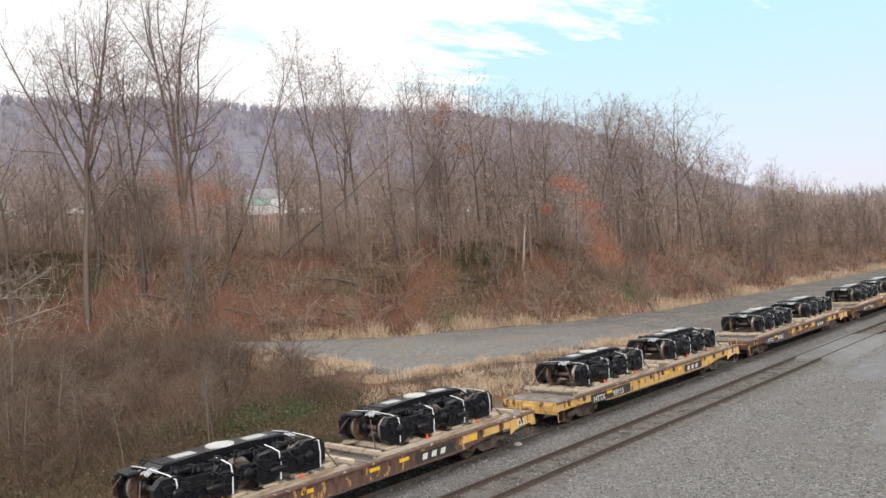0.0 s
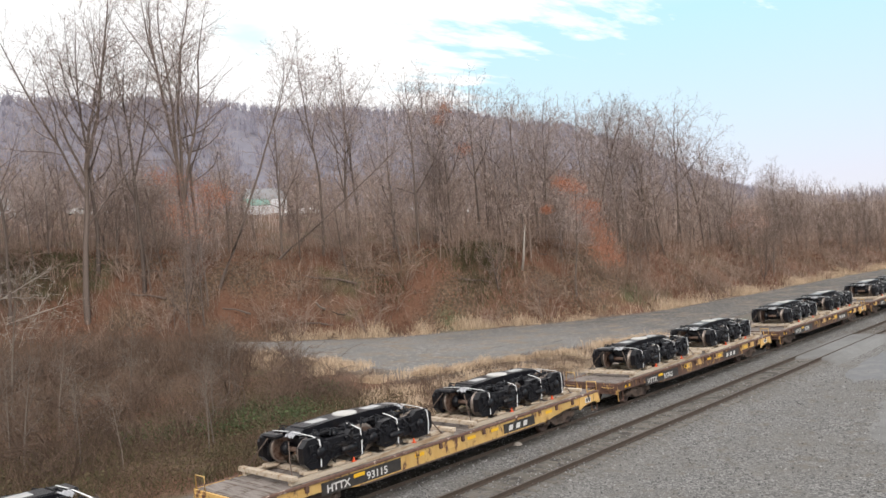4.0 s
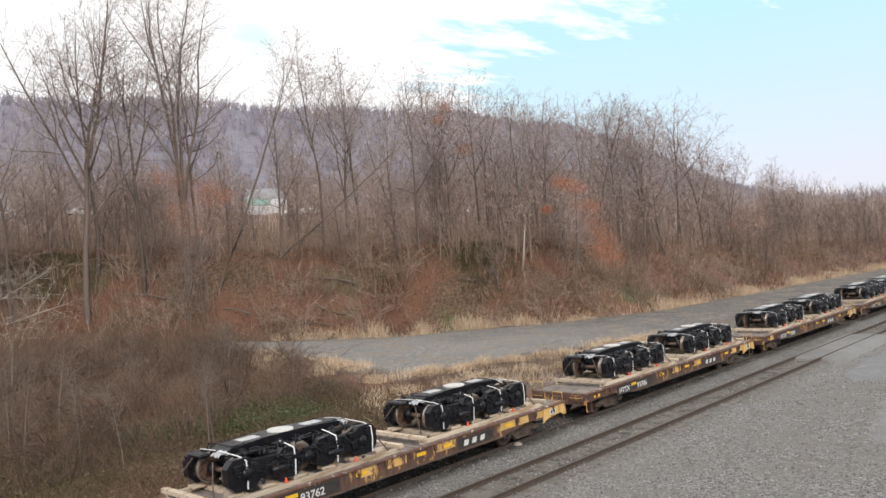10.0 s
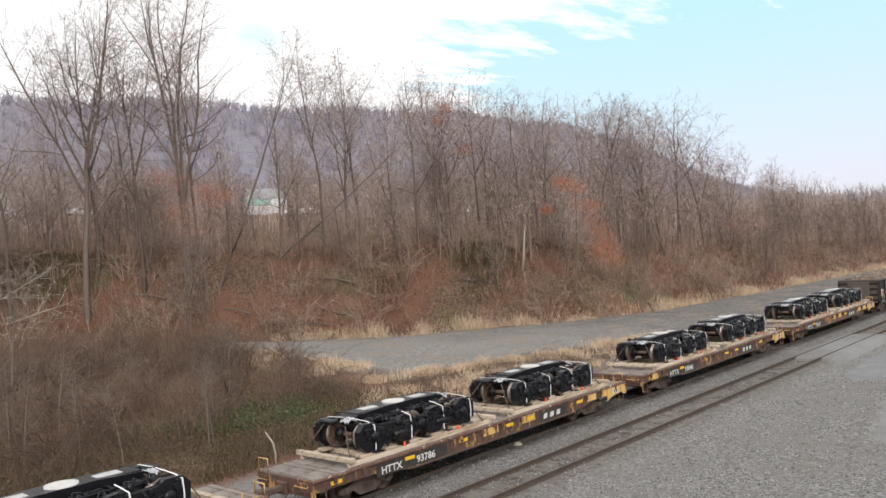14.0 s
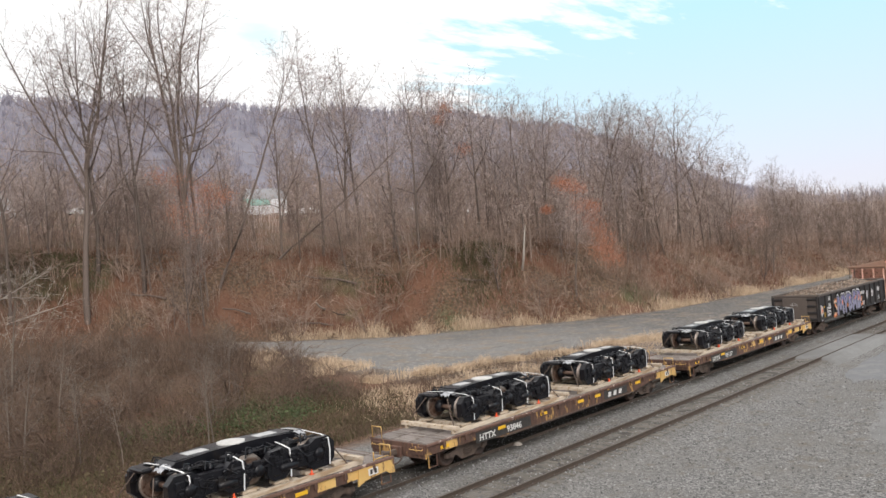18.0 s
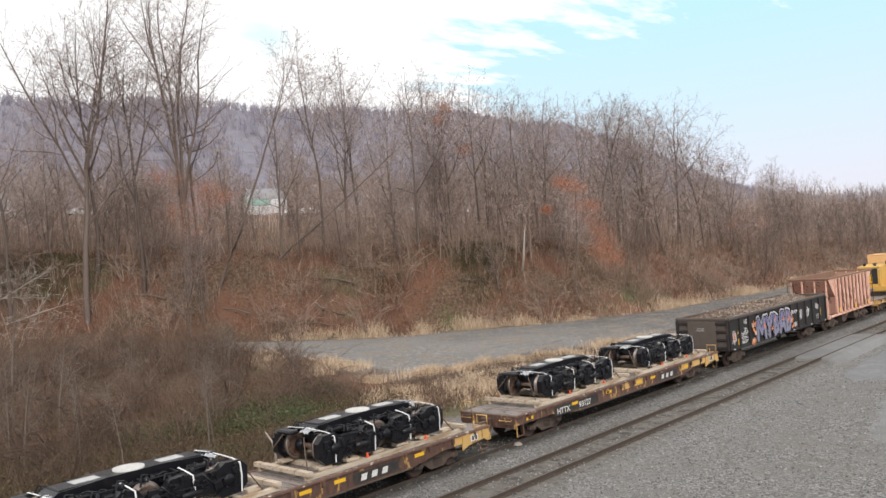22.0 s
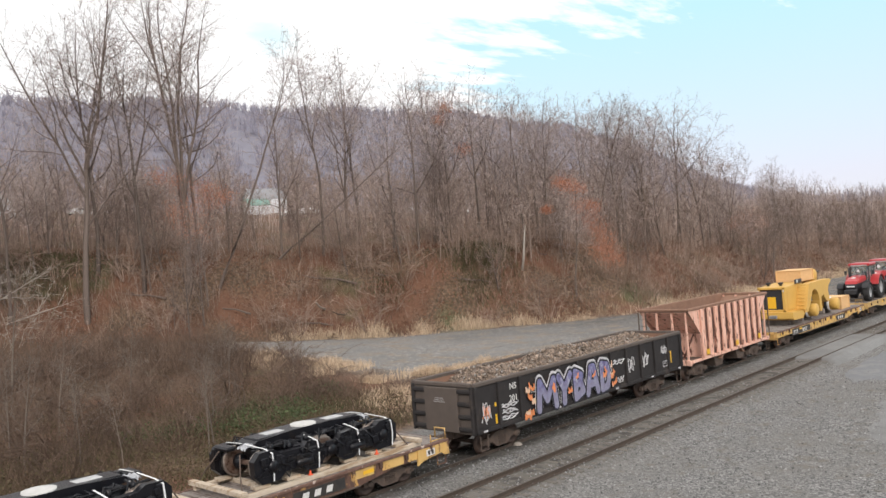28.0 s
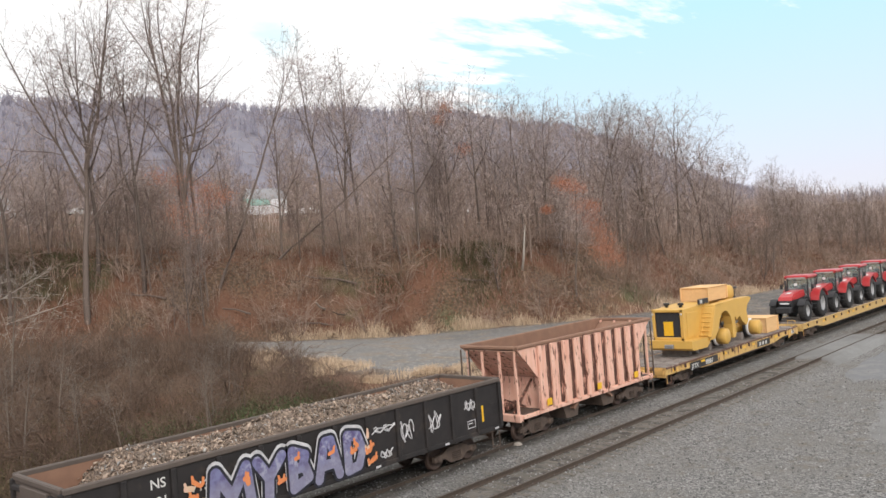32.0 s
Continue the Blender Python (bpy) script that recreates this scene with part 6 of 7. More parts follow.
# ---- woods ----
TALL = [tree_mesh(q, 27, 0.34, 5, 24, 0.0, 0.22, 0.85, 0.85) for q in (3, 8, 14)]
MID = [tree_mesh(q, 22, c, n, o, 0.03, 0.165, 0.95, 0.78) for q, c, n, o in ((21, 0.30, 6, 30), (22, 0.38, 5, 25), (25, 0.26, 6, 28), (29, 0.34, 7, 34), (33, 0.22, 5, 24))]
LEANING = tree_mesh(41, 31, 0.62, 3, 24, 0.31, 0.19, 1.1, 0.8)
SMALL = [tree_mesh(q, 10, 0.12, 5, 30, 0.08, 0.085, 1.05, 0.46) for q in (51, 52, 55, 57)]
SLIM = [tree_mesh(q, 10, 0.3, 3, 20, 0.05, 0.075, 0.8, 0.42) for q in (61, 62, 63)]
LIGHT = [tree_mesh(q, 20, c, n, o, 0.04, 0.2, 1.2, 0.27, (), 0.035) for q, c, n, o in ((81, 0.2, 4, 28), (82, 0.3, 5, 26), (83, 0.12, 5, 32), (84, 0.25, 4, 24))]
HAZY = [tree_mesh(q, 20, c, 4, o, 0.04, 0.2, 1.2, 0.22, (), 0.075) for q, c, o in ((85, 0.15, 28), (86, 0.2, 32), (87, 0.1, 26))]
rnd = random.Random(5)
# the tall group at one end of the bank, then the row along its top: x, y, height, which mesh
HERO = ((29.0, 84.4, 25, 0), (38.6, 86.0, 30, 2), (49.5, 84.5, 27, 2))
for x, y, h, k in HERO:
    tree(TALL[k], at_ground(x, y, rnd.uniform(0, 360), h / 28), "tall bare tree with upswept limbs on the bank")
BIG_A = tree_mesh(71, 38, 0.6, 2, 20, 0.01, 0.30, 0.8, 0.95, ((9, 34, 13, 0.11), (12, -19, 20, 0.15), (15, 13, 20, 0.2), (14, -12, 14, 0.12), (19, -20, 12, 0.09), (21, 18, 11, 0.09), (24, -8, 9, 0.07)))
BIG_B = tree_mesh(72, 37, 0.6, 2, 20, 0.0, 0.28, 0.8, 0.95, ((8, -7, 25, 0.19), (9, 17, 20, 0.17), (13, 9, 19, 0.15), (12, -24, 13, 0.1), (17, -14, 12, 0.09), (20, 22, 9, 0.07), (24, 6, 9, 0.07)))
BIG_C = tree_mesh(73, 28, 0.6, 2, 20, 0.02, 0.22, 0.8, 0.95, ((9, -22, 13, 0.11), (11, 20, 13, 0.11), (14, -10, 11, 0.09), (16, 24, 8, 0.07), (18, -18, 8, 0.06)))
for mesh, x, y in ((BIG_A, 35.5, 82.2), (BIG_B, 45.6, 80.0), (BIG_C, 41.6, 82.0)):
    tree(mesh, pose(x, y, float(ground_z(x, y)), 0, 0, -47) @ Matrix.Diagonal((1.12, 1.12, 1.12, 1)), "tall forked bare tree towering over the bank")
tree(LEANING, pose(48.8, 79.2, float(ground_z(48.8, 79.2)), 0, 7, -47) @ Matrix.Diagonal((0.98, 0.98, 0.98, 1)), "slender bare tree leaning over the bank")
tree(LEANING, pose(56.0, 77.5, float(ground_z(56.0, 77.5)) + 2.5, 0, 36, -47) @ Matrix.Diagonal((0.72, 0.72, 0.72, 1)), "half-fallen bare tree leaning across the bank")
ROW = ((58.4, 80.5, 20), (62.7, 77.9, 25.5), (66.4, 77.0, 24.0), (69.8, 79.1, 24.5), (69.5, 72.6, 21), (71.0, 69.9, 22.5), (76.0, 71.0, 22), (78.7, 72.5, 22), (79.0, 66.9, 21), (84.0, 67.5, 20), (82.2, 61.9, 18.5), (90.5, 66.0, 19.5),
       (96.4, 69.8, 20), (93.5, 60.0, 20), (97.1, 60.7, 22), (99.5, 58.6, 22), (104.0, 61.0, 21), (116.3, 63.5, 22.7), (113.8, 57.4, 23.2), (117.7, 55.2, 20.7), (123.7, 52.9, 16), (135, 50.2, 15), (145, 51, 14.5), (154.5, 50.4, 14), (169.6, 47, 13.5), (185, 46, 13), (101, 64, 21), (106, 57.5, 21), (109, 60, 22), (111, 66, 22), (120, 60, 20), (124, 57, 18), (129, 56, 17), (88, 63, 19), (86, 71, 20), (92, 72, 20), (140, 53, 15.5), (127, 62, 18))
for i, (x, y, h) in enumerate(ROW):
    tree(MID[i % 5], at_ground(x, y, rnd.uniform(0, 360), h / 22.5 * (1.04 if x > 92 else 1.1)), "bare grey-brown tree at the top of the bank")
# woods behind
for x, y, h in ((24, 88, 17), (27, 93, 18), (31, 95, 16), (36, 92, 15), (40, 97, 17), (46, 94, 15), (52, 92, 16), (33, 88, 14), (22, 98, 18), (56, 88, 15)):
    tree(MID[int(x) % 5], at_ground(x, y, x * 31, h / 22), "bare tree in the woods behind the bank", "tree", "trees in the woods")
pts = scatter(62, 10, 260, 50, 180, lambda x, y: ((past_base(x, y) > 13) & (past_base(x, y) < 70) & (y > 0.22 * x + 8)) * 0.9, 9)
for i, (x, y) in enumerate(pts):
    size = rnd.uniform(0.5, 0.85) * (0.8 if x > 120 else 1.0)
    tree(MID[i % 5], at_ground(x, y, rnd.uniform(0, 360), size), "bare tree in the woods behind the bank", "tree", "trees in the woods")
pts = scatter(190, 12, 220, 40, 120, lambda x, y: ((past_base(x, y) > 3) & (past_base(x, y) < 30)) * 0.9, 12)
for i, (x, y) in enumerate(pts):
    tree(SMALL[i % 4], at_ground(x, y, rnd.uniform(0, 360), rnd.uniform(0.5, 1.25)), "thin bare sapling in the undergrowth", "sapling", "saplings on the bank", None, "sapling", M_TWIGB)


def strewn(n, box, keep, size, seed):
    r = np.random.default_rng(seed)
    return np.column_stack((scatter(n, *box, keep, seed), r.uniform(*size, n), r.uniform(0, 6.28, n)))


def behind(lo, hi):
    return lambda x, y: ((past_base(x, y) > lo(x, y)) & (past_base(x, y) < hi) & (y > 0.12 * x)) * 1.0


grove("valley_woods", HAZY, strewn(330, (20, 260, 90, 330), behind(lambda x, y: 75 + 60 * smooth((y - 0.8 * x) / 45), 235), (0.7, 1.0), 201), "massed bare brown trees in the valley below the hill", M_VALLEY, M_VALLEY)
grove("far_bank_woods", LIGHT, strewn(120, (110, 330, 20, 140), behind(lambda x, y: 8.0, 75), (0.3, 0.5), 203), "bare brown trees along the far part of the bank", M_TWIGB, M_HAZEWOODS)
grove("bank_woods", LIGHT, strewn(270, (14, 130, 40, 130), lambda x, y: behind(lambda x, y: 9.0, 52)(x, y) * (np.abs(np.degrees(np.arctan2(x, y)) - 35.0) > 1.6), (0.28, 0.62), 202), "bare brown young trees crowding the top of the bank", M_TWIGB, M_HAZEWOODS)
tree(SMALL[1], at_ground(42.0, 74.2, 40, 1.15), "dark twiggy small tree at the foot of the bank", "tree", "saplings on the bank", M_BARK, "tree", M_TWIGB)
# pale saplings in the thicket below the road
for x, y, s in ((19.5, 33.5, 0.55), (20.8, 35.2, 0.62), (16.0, 34.5, 0.5), (24.0, 40.5, 0.6), (15.2, 37.0, 0.55), (28.5, 46.0, 0.6), (22.5, 47.0, 0.7), (17.5, 45.0, 0.7), (31.5, 51.0, 0.6), (14.0, 42.0, 0.6), (19.0, 56.0, 1.1), (13.2, 38.0, 0.75)):
    tree(SLIM[int(x * 7) % 3], at_ground(x, y, x * 77, s * 0.85), "pale bare sapling in the thicket", "sapling", "saplings in the thicket", M_STEM, twig=M_STEM)


def leaf_cloud(name, lumps, n, seed, mat=None):
    """Small leaves strewn through a few lumps (x, y, z, radius)."""
    rng = np.random.default_rng(seed)
    lumps = np.array(lumps)
    k = rng.integers(0, len(lumps), n)
    d = rng.normal(0, 1, (n, 3))
    d *= 0.52
    c = lumps[k, :3] + d * lumps[k, 3:4] * np.array((1, 1, 0.8))
    e1, e2 = rng.normal(0, 1, (n, 3)), rng.normal(0, 1, (n, 3))
    s = rng.uniform(0.05, 0.13, n)
    e1 *= (s / np.linalg.norm(e1, axis=1))[:, None]
    e2 *= (s * 0.7 / np.linalg.norm(e2, axis=1))[:, None]
    v = np.stack((c - e1, c - e2, c + e1, c + e2), 1).reshape(-1, 3)
    ob = sheet(name, v, np.arange(4 * n).reshape(-1, 4), mat or M_VINE)
    return ob


def vine_tree(x, y, size, lumps, seed, n=5000):
    t = tree(MID[seed % 5], at_ground(x, y, seed * 50, size), "bare tree hung with rust-orange vine leaves", "tree", "vine-hung trees")
    leaves = leaf_cloud("vine_leaves", [tuple(a / size for a in q) for q in lumps], n, seed)
    for v in leaves.data.vertices:
        v.co = Matrix.Rotation(-radians(seed * 50), 3, "Z") @ v.co
    leaves.parent = t
    tagged(leaves, "rust-orange clinging vine leaves")
    return t


vine_tree(78.8, 52.8, 0.66, ((0, 0, 12.8, 1.1), (-0.7, 0.6, 13.2, 1.0), (0.9, -0.9, 12.4, 0.9), (0.9, -0.9, 10.4, 1.3), (1.9, -1.9, 10.2, 0.9), (1.6, -1.6, 8.8, 1.4), (2.2, -2.2, 7.4, 1.4), (2.7, -2.7, 5.8, 1.4), (3.2, -3.2, 4.2, 1.4), (2.2, -2.2, 5.0, 1.5), (-1.9, 1.9, 10.2, 0.6)), 3, 11000)
vine_tree(46.6, 78.0, 0.6, ((-1.6, 1.4, 13.6, 1.5), (-3.2, 2.8, 14.2, 1.2), (0.6, -0.5, 12.6, 1.5), (1.8, -1.5, 11.6, 1.4), (0.2, -0.2, 11.0, 1.8), (-2.0, 1.6, 10.4, 1.8), (-0.8, 0.6, 8.4, 2.0)), 4, 6500)
vine_tree(118.5, 48.6, 0.45, ((0, 0, 8.4, 1.6), (-1.4, 1.4, 7.4, 1.5), (1.4, -1.4, 7.0, 1.5), (0, 0, 5.6, 2.0)), 6, 2600)
vine_tree(75.5, 68.5, 0.95, ((0.3, -0.3, 17.5, 1.0), (-0.3, 0.5, 16.0, 0.8), (1.8, -1.6, 12.2, 1.0)), 8, 1800)

snag = thing("dead_tree", "pale broken dead trunk on the bank", "tree", "", at_ground(76.6, 58.6, 30, 1.0, 9))
part("trunk", Shape().tube(((0, 0, -0.3), (0.1, 0, 1.8), (0.05, 0.1, 3.6), (0.22, 0.12, 5.3)), (0.16, 0.14, 0.12, 0.03), 8), M_PALE, snag)
log = thing("fallen_log", "pale fallen log lying on the bank", "log", "", at_ground(57.5, 72.0, 40))
part("trunk", Shape().tube(((-4.5, 0, 1.6), (-1.5, 0.2, 0.9), (1.5, 0.1, 0.4), (4.0, 0, -0.1)), (0.06, 0.12, 0.15, 0.18), 8), M_PALE, log)
stick = thing("dead_branch", "grey bent dead branch standing beside the track", "branch", "", pose(19.9, 28.95, float(ground_z(19.9, 28.95))) @ Matrix.Diagonal((0.8, 0.8, 0.8, 1)))
part("stem", Shape().tube(((0, 0, -0.1), (0.03, 0, 0.6), (-0.05, 0.05, 1.15), (-0.3, 0.3, 1.75)), (0.06, 0.055, 0.06, 0.03), 7), M_PALE, stick)


def bank(lo, hi):
    return lambda x, y: ((past_base(x, y) > lo) & (past_base(x, y) < hi)) * (0.35 + 0.65 * (wave(x, y, 6, 3) > -0.3))


def thicket(x, y):
    d = y - 33.0 - 0.12 * x + wave(x, y, 5, 2)
    edge = np.interp(y, (28, 40, 46, 55, 68), (29, 33.5, 36, 38.5, 38))
    return ((d > 0) & (past_base(x, y) < -4.0) & (x < edge + wave(x, y, 4, 1) * 1.2)) * (0.35 + 0.65 * (wave(x, y, 2.5, 6) > -0.4))


stems("bank_brush", 22000, (5, 200, 38, 110), bank(0.5, 16), (0.4, 1.9), 0.6, 0.04, 0.14, M_BRUSHR, "rust-brown brambles and dead weeds on the bank", "brush", 61, 1)
stems("bank_scrub", 18000, (5, 220, 38, 130), bank(2, 30), (1.0, 4.6), 0.3, 0.035, 0.1, M_SCRUB, "grey-brown bare scrub on the bank", "brush", 62, 2)
stems("wood_fill", 8000, (5, 420, 45, 300), lambda x, y: ((past_base(x, y) > 26 + 84 * smooth((y - 0.6 * x) / 40)) & (past_base(x, y) < 185) & (y > 0.15 * x)) * 1.0, (4.0, 15.0), 0.2, 0.075, 0.07, M_HAZEWOODS, "massed bare brown undergrowth in the woods", "undergrowth", 67, 2)
stems("understory", 10000, (5, 300, 40, 200), lambda x, y: ((past_base(x, y) > 14) & (past_base(x, y) < 112) & (y > 0.15 * x)) * (0.4 + 0.6 * (wave(x, y, 7, 2) > -0.2)), (2.5, 9.0), 0.22, 0.05, 0.08, M_HAZEWOODS, "massed thin brown saplings behind the bank", "undergrowth", 70, 2)
stems("thicket", 16000, (8, 44, 28, 68), thicket, (0.6, 2.4), 0.55, 0.022, 0.12, M_BRUSH, "tangled grey-brown thicket below the road", "brush", 63, 1)
stems("road_brush", 9000, (4, 40, 45, 95), lambda x, y: ((past_base(x, y) > -24) & (past_base(x, y) < -3.0)) * smooth((38 - x) / 3), (0.8, 3.2), 0.35, 0.03, 0.12, M_BRUSH, "tangled brown brush hiding the end of the road", "brush", 72, 2)
stems("bank_grass", 19000, (50, 190, 36, 72), lambda x, y: smooth((past_base(x, y) + 1.0) / 1.0) * smooth((3.2 - past_base(x, y)) / 2.0) * (0.14 + 0.86 * (wave(x, y, 3.4, 5) > 0.0)), (0.3, 1.5), 0.42, 0.03, 0.12, M_STRAW, "dry straw-coloured grass along the foot of the bank", "grass", 64)
stems("track_grass", 9500, (24, 75, 27, 46), lambda x, y: smooth((y - 28.4 - 0.04 * (x - 30)) / 2) * smooth((37.0 - y + 0.14 * (44 - x)) / 2.5) * smooth((64 - x) / 6) * smooth((x - 27) / 6) * (0.25 + 0.75 * (wave(x, y, 1.6, 9) > 0.0)), (0.2, 0.85), 0.5, 0.025, 0.12, M_STRAW, "dry straw-coloured grass between track and road", "grass", 65)
stems("verge_grass", 7000, (36, 66, 32, 45), lambda x, y: smooth((np.interp(x, (36, 40.5, 47, 53, 62, 66), (43, 41.2, 39.3, 37.0, 35.0, 34.4)) - y) / 0.7) * smooth((y - np.interp(x, (36, 40.5, 47, 53, 62, 66), (43, 41.2, 39.3, 37.0, 35.0, 34.4)) + 3.2) / 1.6) * (0.2 + 0.8 * (wave(x, y, 2.2, 1) > -0.15)) * smooth((63 - x) / 6), (0.35, 1.0), 0.4, 0.03, 0.12, M_STRAW, "pale dry grass along the edge of the road", "grass", 75)
# Weeds added in a pale colour that stands in for haze over the far bank.
stems("pale_scrub", 13000, (80, 270, 30, 80), bank(0.3, 19), (0.3, 1.4), 0.55, 0.05, 0.16, M_HAZESCRUB, "dry weeds on the far part of the bank, paled to imitate haze", "brush", 76, 1)
stems("road_grass", 5500, (33, 46, 38, 60), lambda x, y: smooth((y - 45) / 2) * smooth((x - 34.5) / 2) * smooth((np.interp(y, (38, 42, 50, 60), (44, 42.5, 41.5, 40.5)) - x) / 1.5) * (0.2 + 0.8 * (wave(x, y, 2.0, 3) > -0.1)), (0.25, 0.9), 0.3, 0.03, 0.1, M_STRAW, "dry straw-coloured grass where the road bends", "grass", 69)
stems("green_weeds", 20000, (10, 38, 25, 47), lambda x, y: smooth((y - 27.3 - 0.05 * x) / 1.5) * smooth((46 - y) / 7) * smooth((32.5 - x) / 4) * (0.35 + 0.65 * (wave(x, y, 3.5, 8) > -0.2)), (0.1, 0.6), 0.7, 0.03, 0.14, M_GREEN, "low green and brown weeds beside the track", "weeds", 66)
stems("brown_weeds", 30000, (10, 58, 25, 42), lambda x, y: smooth((y - 27.0 - 0.05 * x) / 2.0) * smooth((40 - y) / 3) * smooth((58 - x) / 12), (0.2, 0.8), 0.35, 0.02, 0.12, M_BRUSH, "low dead brown weeds beside the track", "weeds", 68)


BUSHES = [bush_mesh(k, 2.2, 11) for k in (1, 2, 3, 4)]
BANK_BUSHES = [bush_mesh(k, 2.2, 11, M_SCRUB) for k in (5, 6, 7)]
PALE_BUSHES = [bush_mesh(k, 2.4, 4, M_PALE) for k in (8, 9)]
STEM_BUSHES = [bush_mesh(k, 2.4, 4, M_STEM) for k in (18, 19)]


def bushes(n, box, keep, size, seed, group, label, meshes):
    r = random.Random(seed)
    for i, (x, y) in enumerate(scatter(n, *box, keep, seed)):
        b = thing("bush", label, "bush", group, at_ground(x, y, r.uniform(0, 360), r.uniform(*size)))
        part("tangle", meshes[i % len(meshes)], M_BUSH, b)


bushes(135, (8, 44, 28, 68), thicket, (0.6, 1.3), 91, "bushes in the thicket", "tangled leafless grey-brown bush in the thicket", BUSHES)
bushes(18, (8, 40, 32, 64), thicket, (0.7, 1.3), 95, "sparse bushes in the thicket", "sparse light-stemmed bush in the thicket", STEM_BUSHES)
bushes(4, (22, 31, 76, 84), lambda x, y: np.ones_like(x), (1.0, 1.5), 96, "pale bushes on the bank", "pale dead branching bush on the bank", PALE_BUSHES)
bushes(125, (10, 150, 40, 100), bank(0.5, 18), (0.8, 2.0), 92, "bushes on the bank", "leafless brown bush on the bank", BANK_BUSHES)


# pale dead branches reaching over the bank
DEAD = [tree_mesh(q, 8.5, 0.2, 4, 42, 1.3, 0.085, 1.1, 0.3) for q in (91, 92)]
for k, (x, y, up, size, turn) in enumerate(((27.6, 86.4, 1.6, 1.0, -47), (28.4, 84.6, 0.6, 0.9, -30), (27.0, 88.0, 0.2, 0.8, -60), (33.6, 84.0, 0.3, 0.55, -20))):
    tree(DEAD[k % 2], at_ground(x, y, turn, size) @ pose(0, 0, 0, 0, 12 + 8 * k), "pale dead leafless branches leaning over the bank", "branch", "dead branches on the bank", M_PALE, "dead_branch", M_PALE)
# grey fallen boughs on the slope
for x, y, turn, size in ((55.0, 71.5, -20, 1.0), (58.5, 70.0, 25, 0.8), (60.0, 74.0, -50, 1.1), (64.5, 69.0, 10, 0.7), (71.0, 61.5, -35, 0.8), (48.0, 76.5, -60, 0.9), (80.5, 58.0, 15, 0.7), (41.0, 81.5, -30, 0.8)):
    bough = thing("fallen_bough", "grey fallen bough lying on the bank", "branch", "fallen boughs on the bank", at_ground(x, y, turn, size))
    part("limb", Shape().tube(((-3.2, 0, 1.3), (-1.2, 0.3, 0.75), (1.0, 0.1, 0.5), (3.0, -0.3, -0.1)), (0.03, 0.07, 0.1, 0.13), 7), M_BARK, bough)
    part("side_limb", Shape().tube(((-0.6, 0.25, 0.65), (-1.6, 1.0, 1.2), (-2.3, 1.3, 1.9)), (0.06, 0.04, 0.015), 6), M_BARK, bough)


def near_spots(spots):
    return lambda x, y: np.clip(sum(np.exp(-((x - a) ** 2 + (y - b) ** 2) / (2 * r * r)) for a, b, r in spots), 0, 1) * (0.4 + 0.6 * (wave(x, y, 1.6, 4) > -0.2))


stems("ivy", 9000, (20, 100, 50, 100), near_spots(((73.0, 62.5, 2.6), (76.5, 64.0, 2.0), (31.5, 89.5, 2.6), (36.0, 88.5, 2.0), (64.0, 68.0, 1.2), (98.5, 58.0, 1.5))), (0.2, 1.3), 0.5, 0.06, 0.1, M_GREEN, "dark green ivy and briars on the bank", "weeds", 71)


def leaf_layer(name, n, box, keep, high, size, mat, label, seed):
    """Loose leaves lying on and standing a little above the ground."""
    rng = np.random.default_rng(seed)
    p = scatter(n, *box, keep, seed + 1)
    c = np.column_stack((p, ground_z(p[:, 0], p[:, 1]) + 0.03 + rng.random(n) ** 2 * high))
    e1, e2 = rng.normal(0, 1, (n, 3)), rng.normal(0, 1, (n, 3))
    w = rng.uniform(*size, n)
    e1 *= (w / np.linalg.norm(e1, axis=1))[:, None]
    e2 *= (w * 0.7 / np.linalg.norm(e2, axis=1))[:, None]
    v = np.stack((c - e1, c - e2, c + e1, c + e2), 1).reshape(-1, 3)
    return sheet(name, v, np.arange(4 * n).reshape(-1, 4), mat, "stuff", label, "leaves")


leaf_layer("fallen_leaves", 30000, (20, 190, 40, 95), lambda x, y: ((past_base(x, y) > 0.5) & (past_base(x, y) < 16)) * smooth((wave(x, y, 4.5, 11) + 0.1) / 0.4), 0.7, (0.05, 0.13), M_LEAF, "russet dead leaves caught in the slope's brush", 88)
leaf_layer("ivy_patch", 13000, (15, 34, 31, 45), near_spots(((26.4, 38.4, 1.5), (24.2, 37.0, 1.3), (28.2, 39.6, 0.9), (20.5, 39.0, 1.0), (33.0, 41.5, 0.8))), 0.65, (0.03, 0.08), M_IVY, "dark green ivy spreading over the ground", 93)
leaf_layer("weed_leaves", 34000, (9, 40, 26, 48), lambda x, y: smooth((y - 27.5 - 0.05 * x) / 1.5) * smooth((35 - x) / 4) * (0.3 + 0.7 * (wave(x, y, 2.2, 5) > -0.2)), 0.8, (0.025, 0.07), M_OLIVE, "olive and brown weed leaves beside the track", 97)


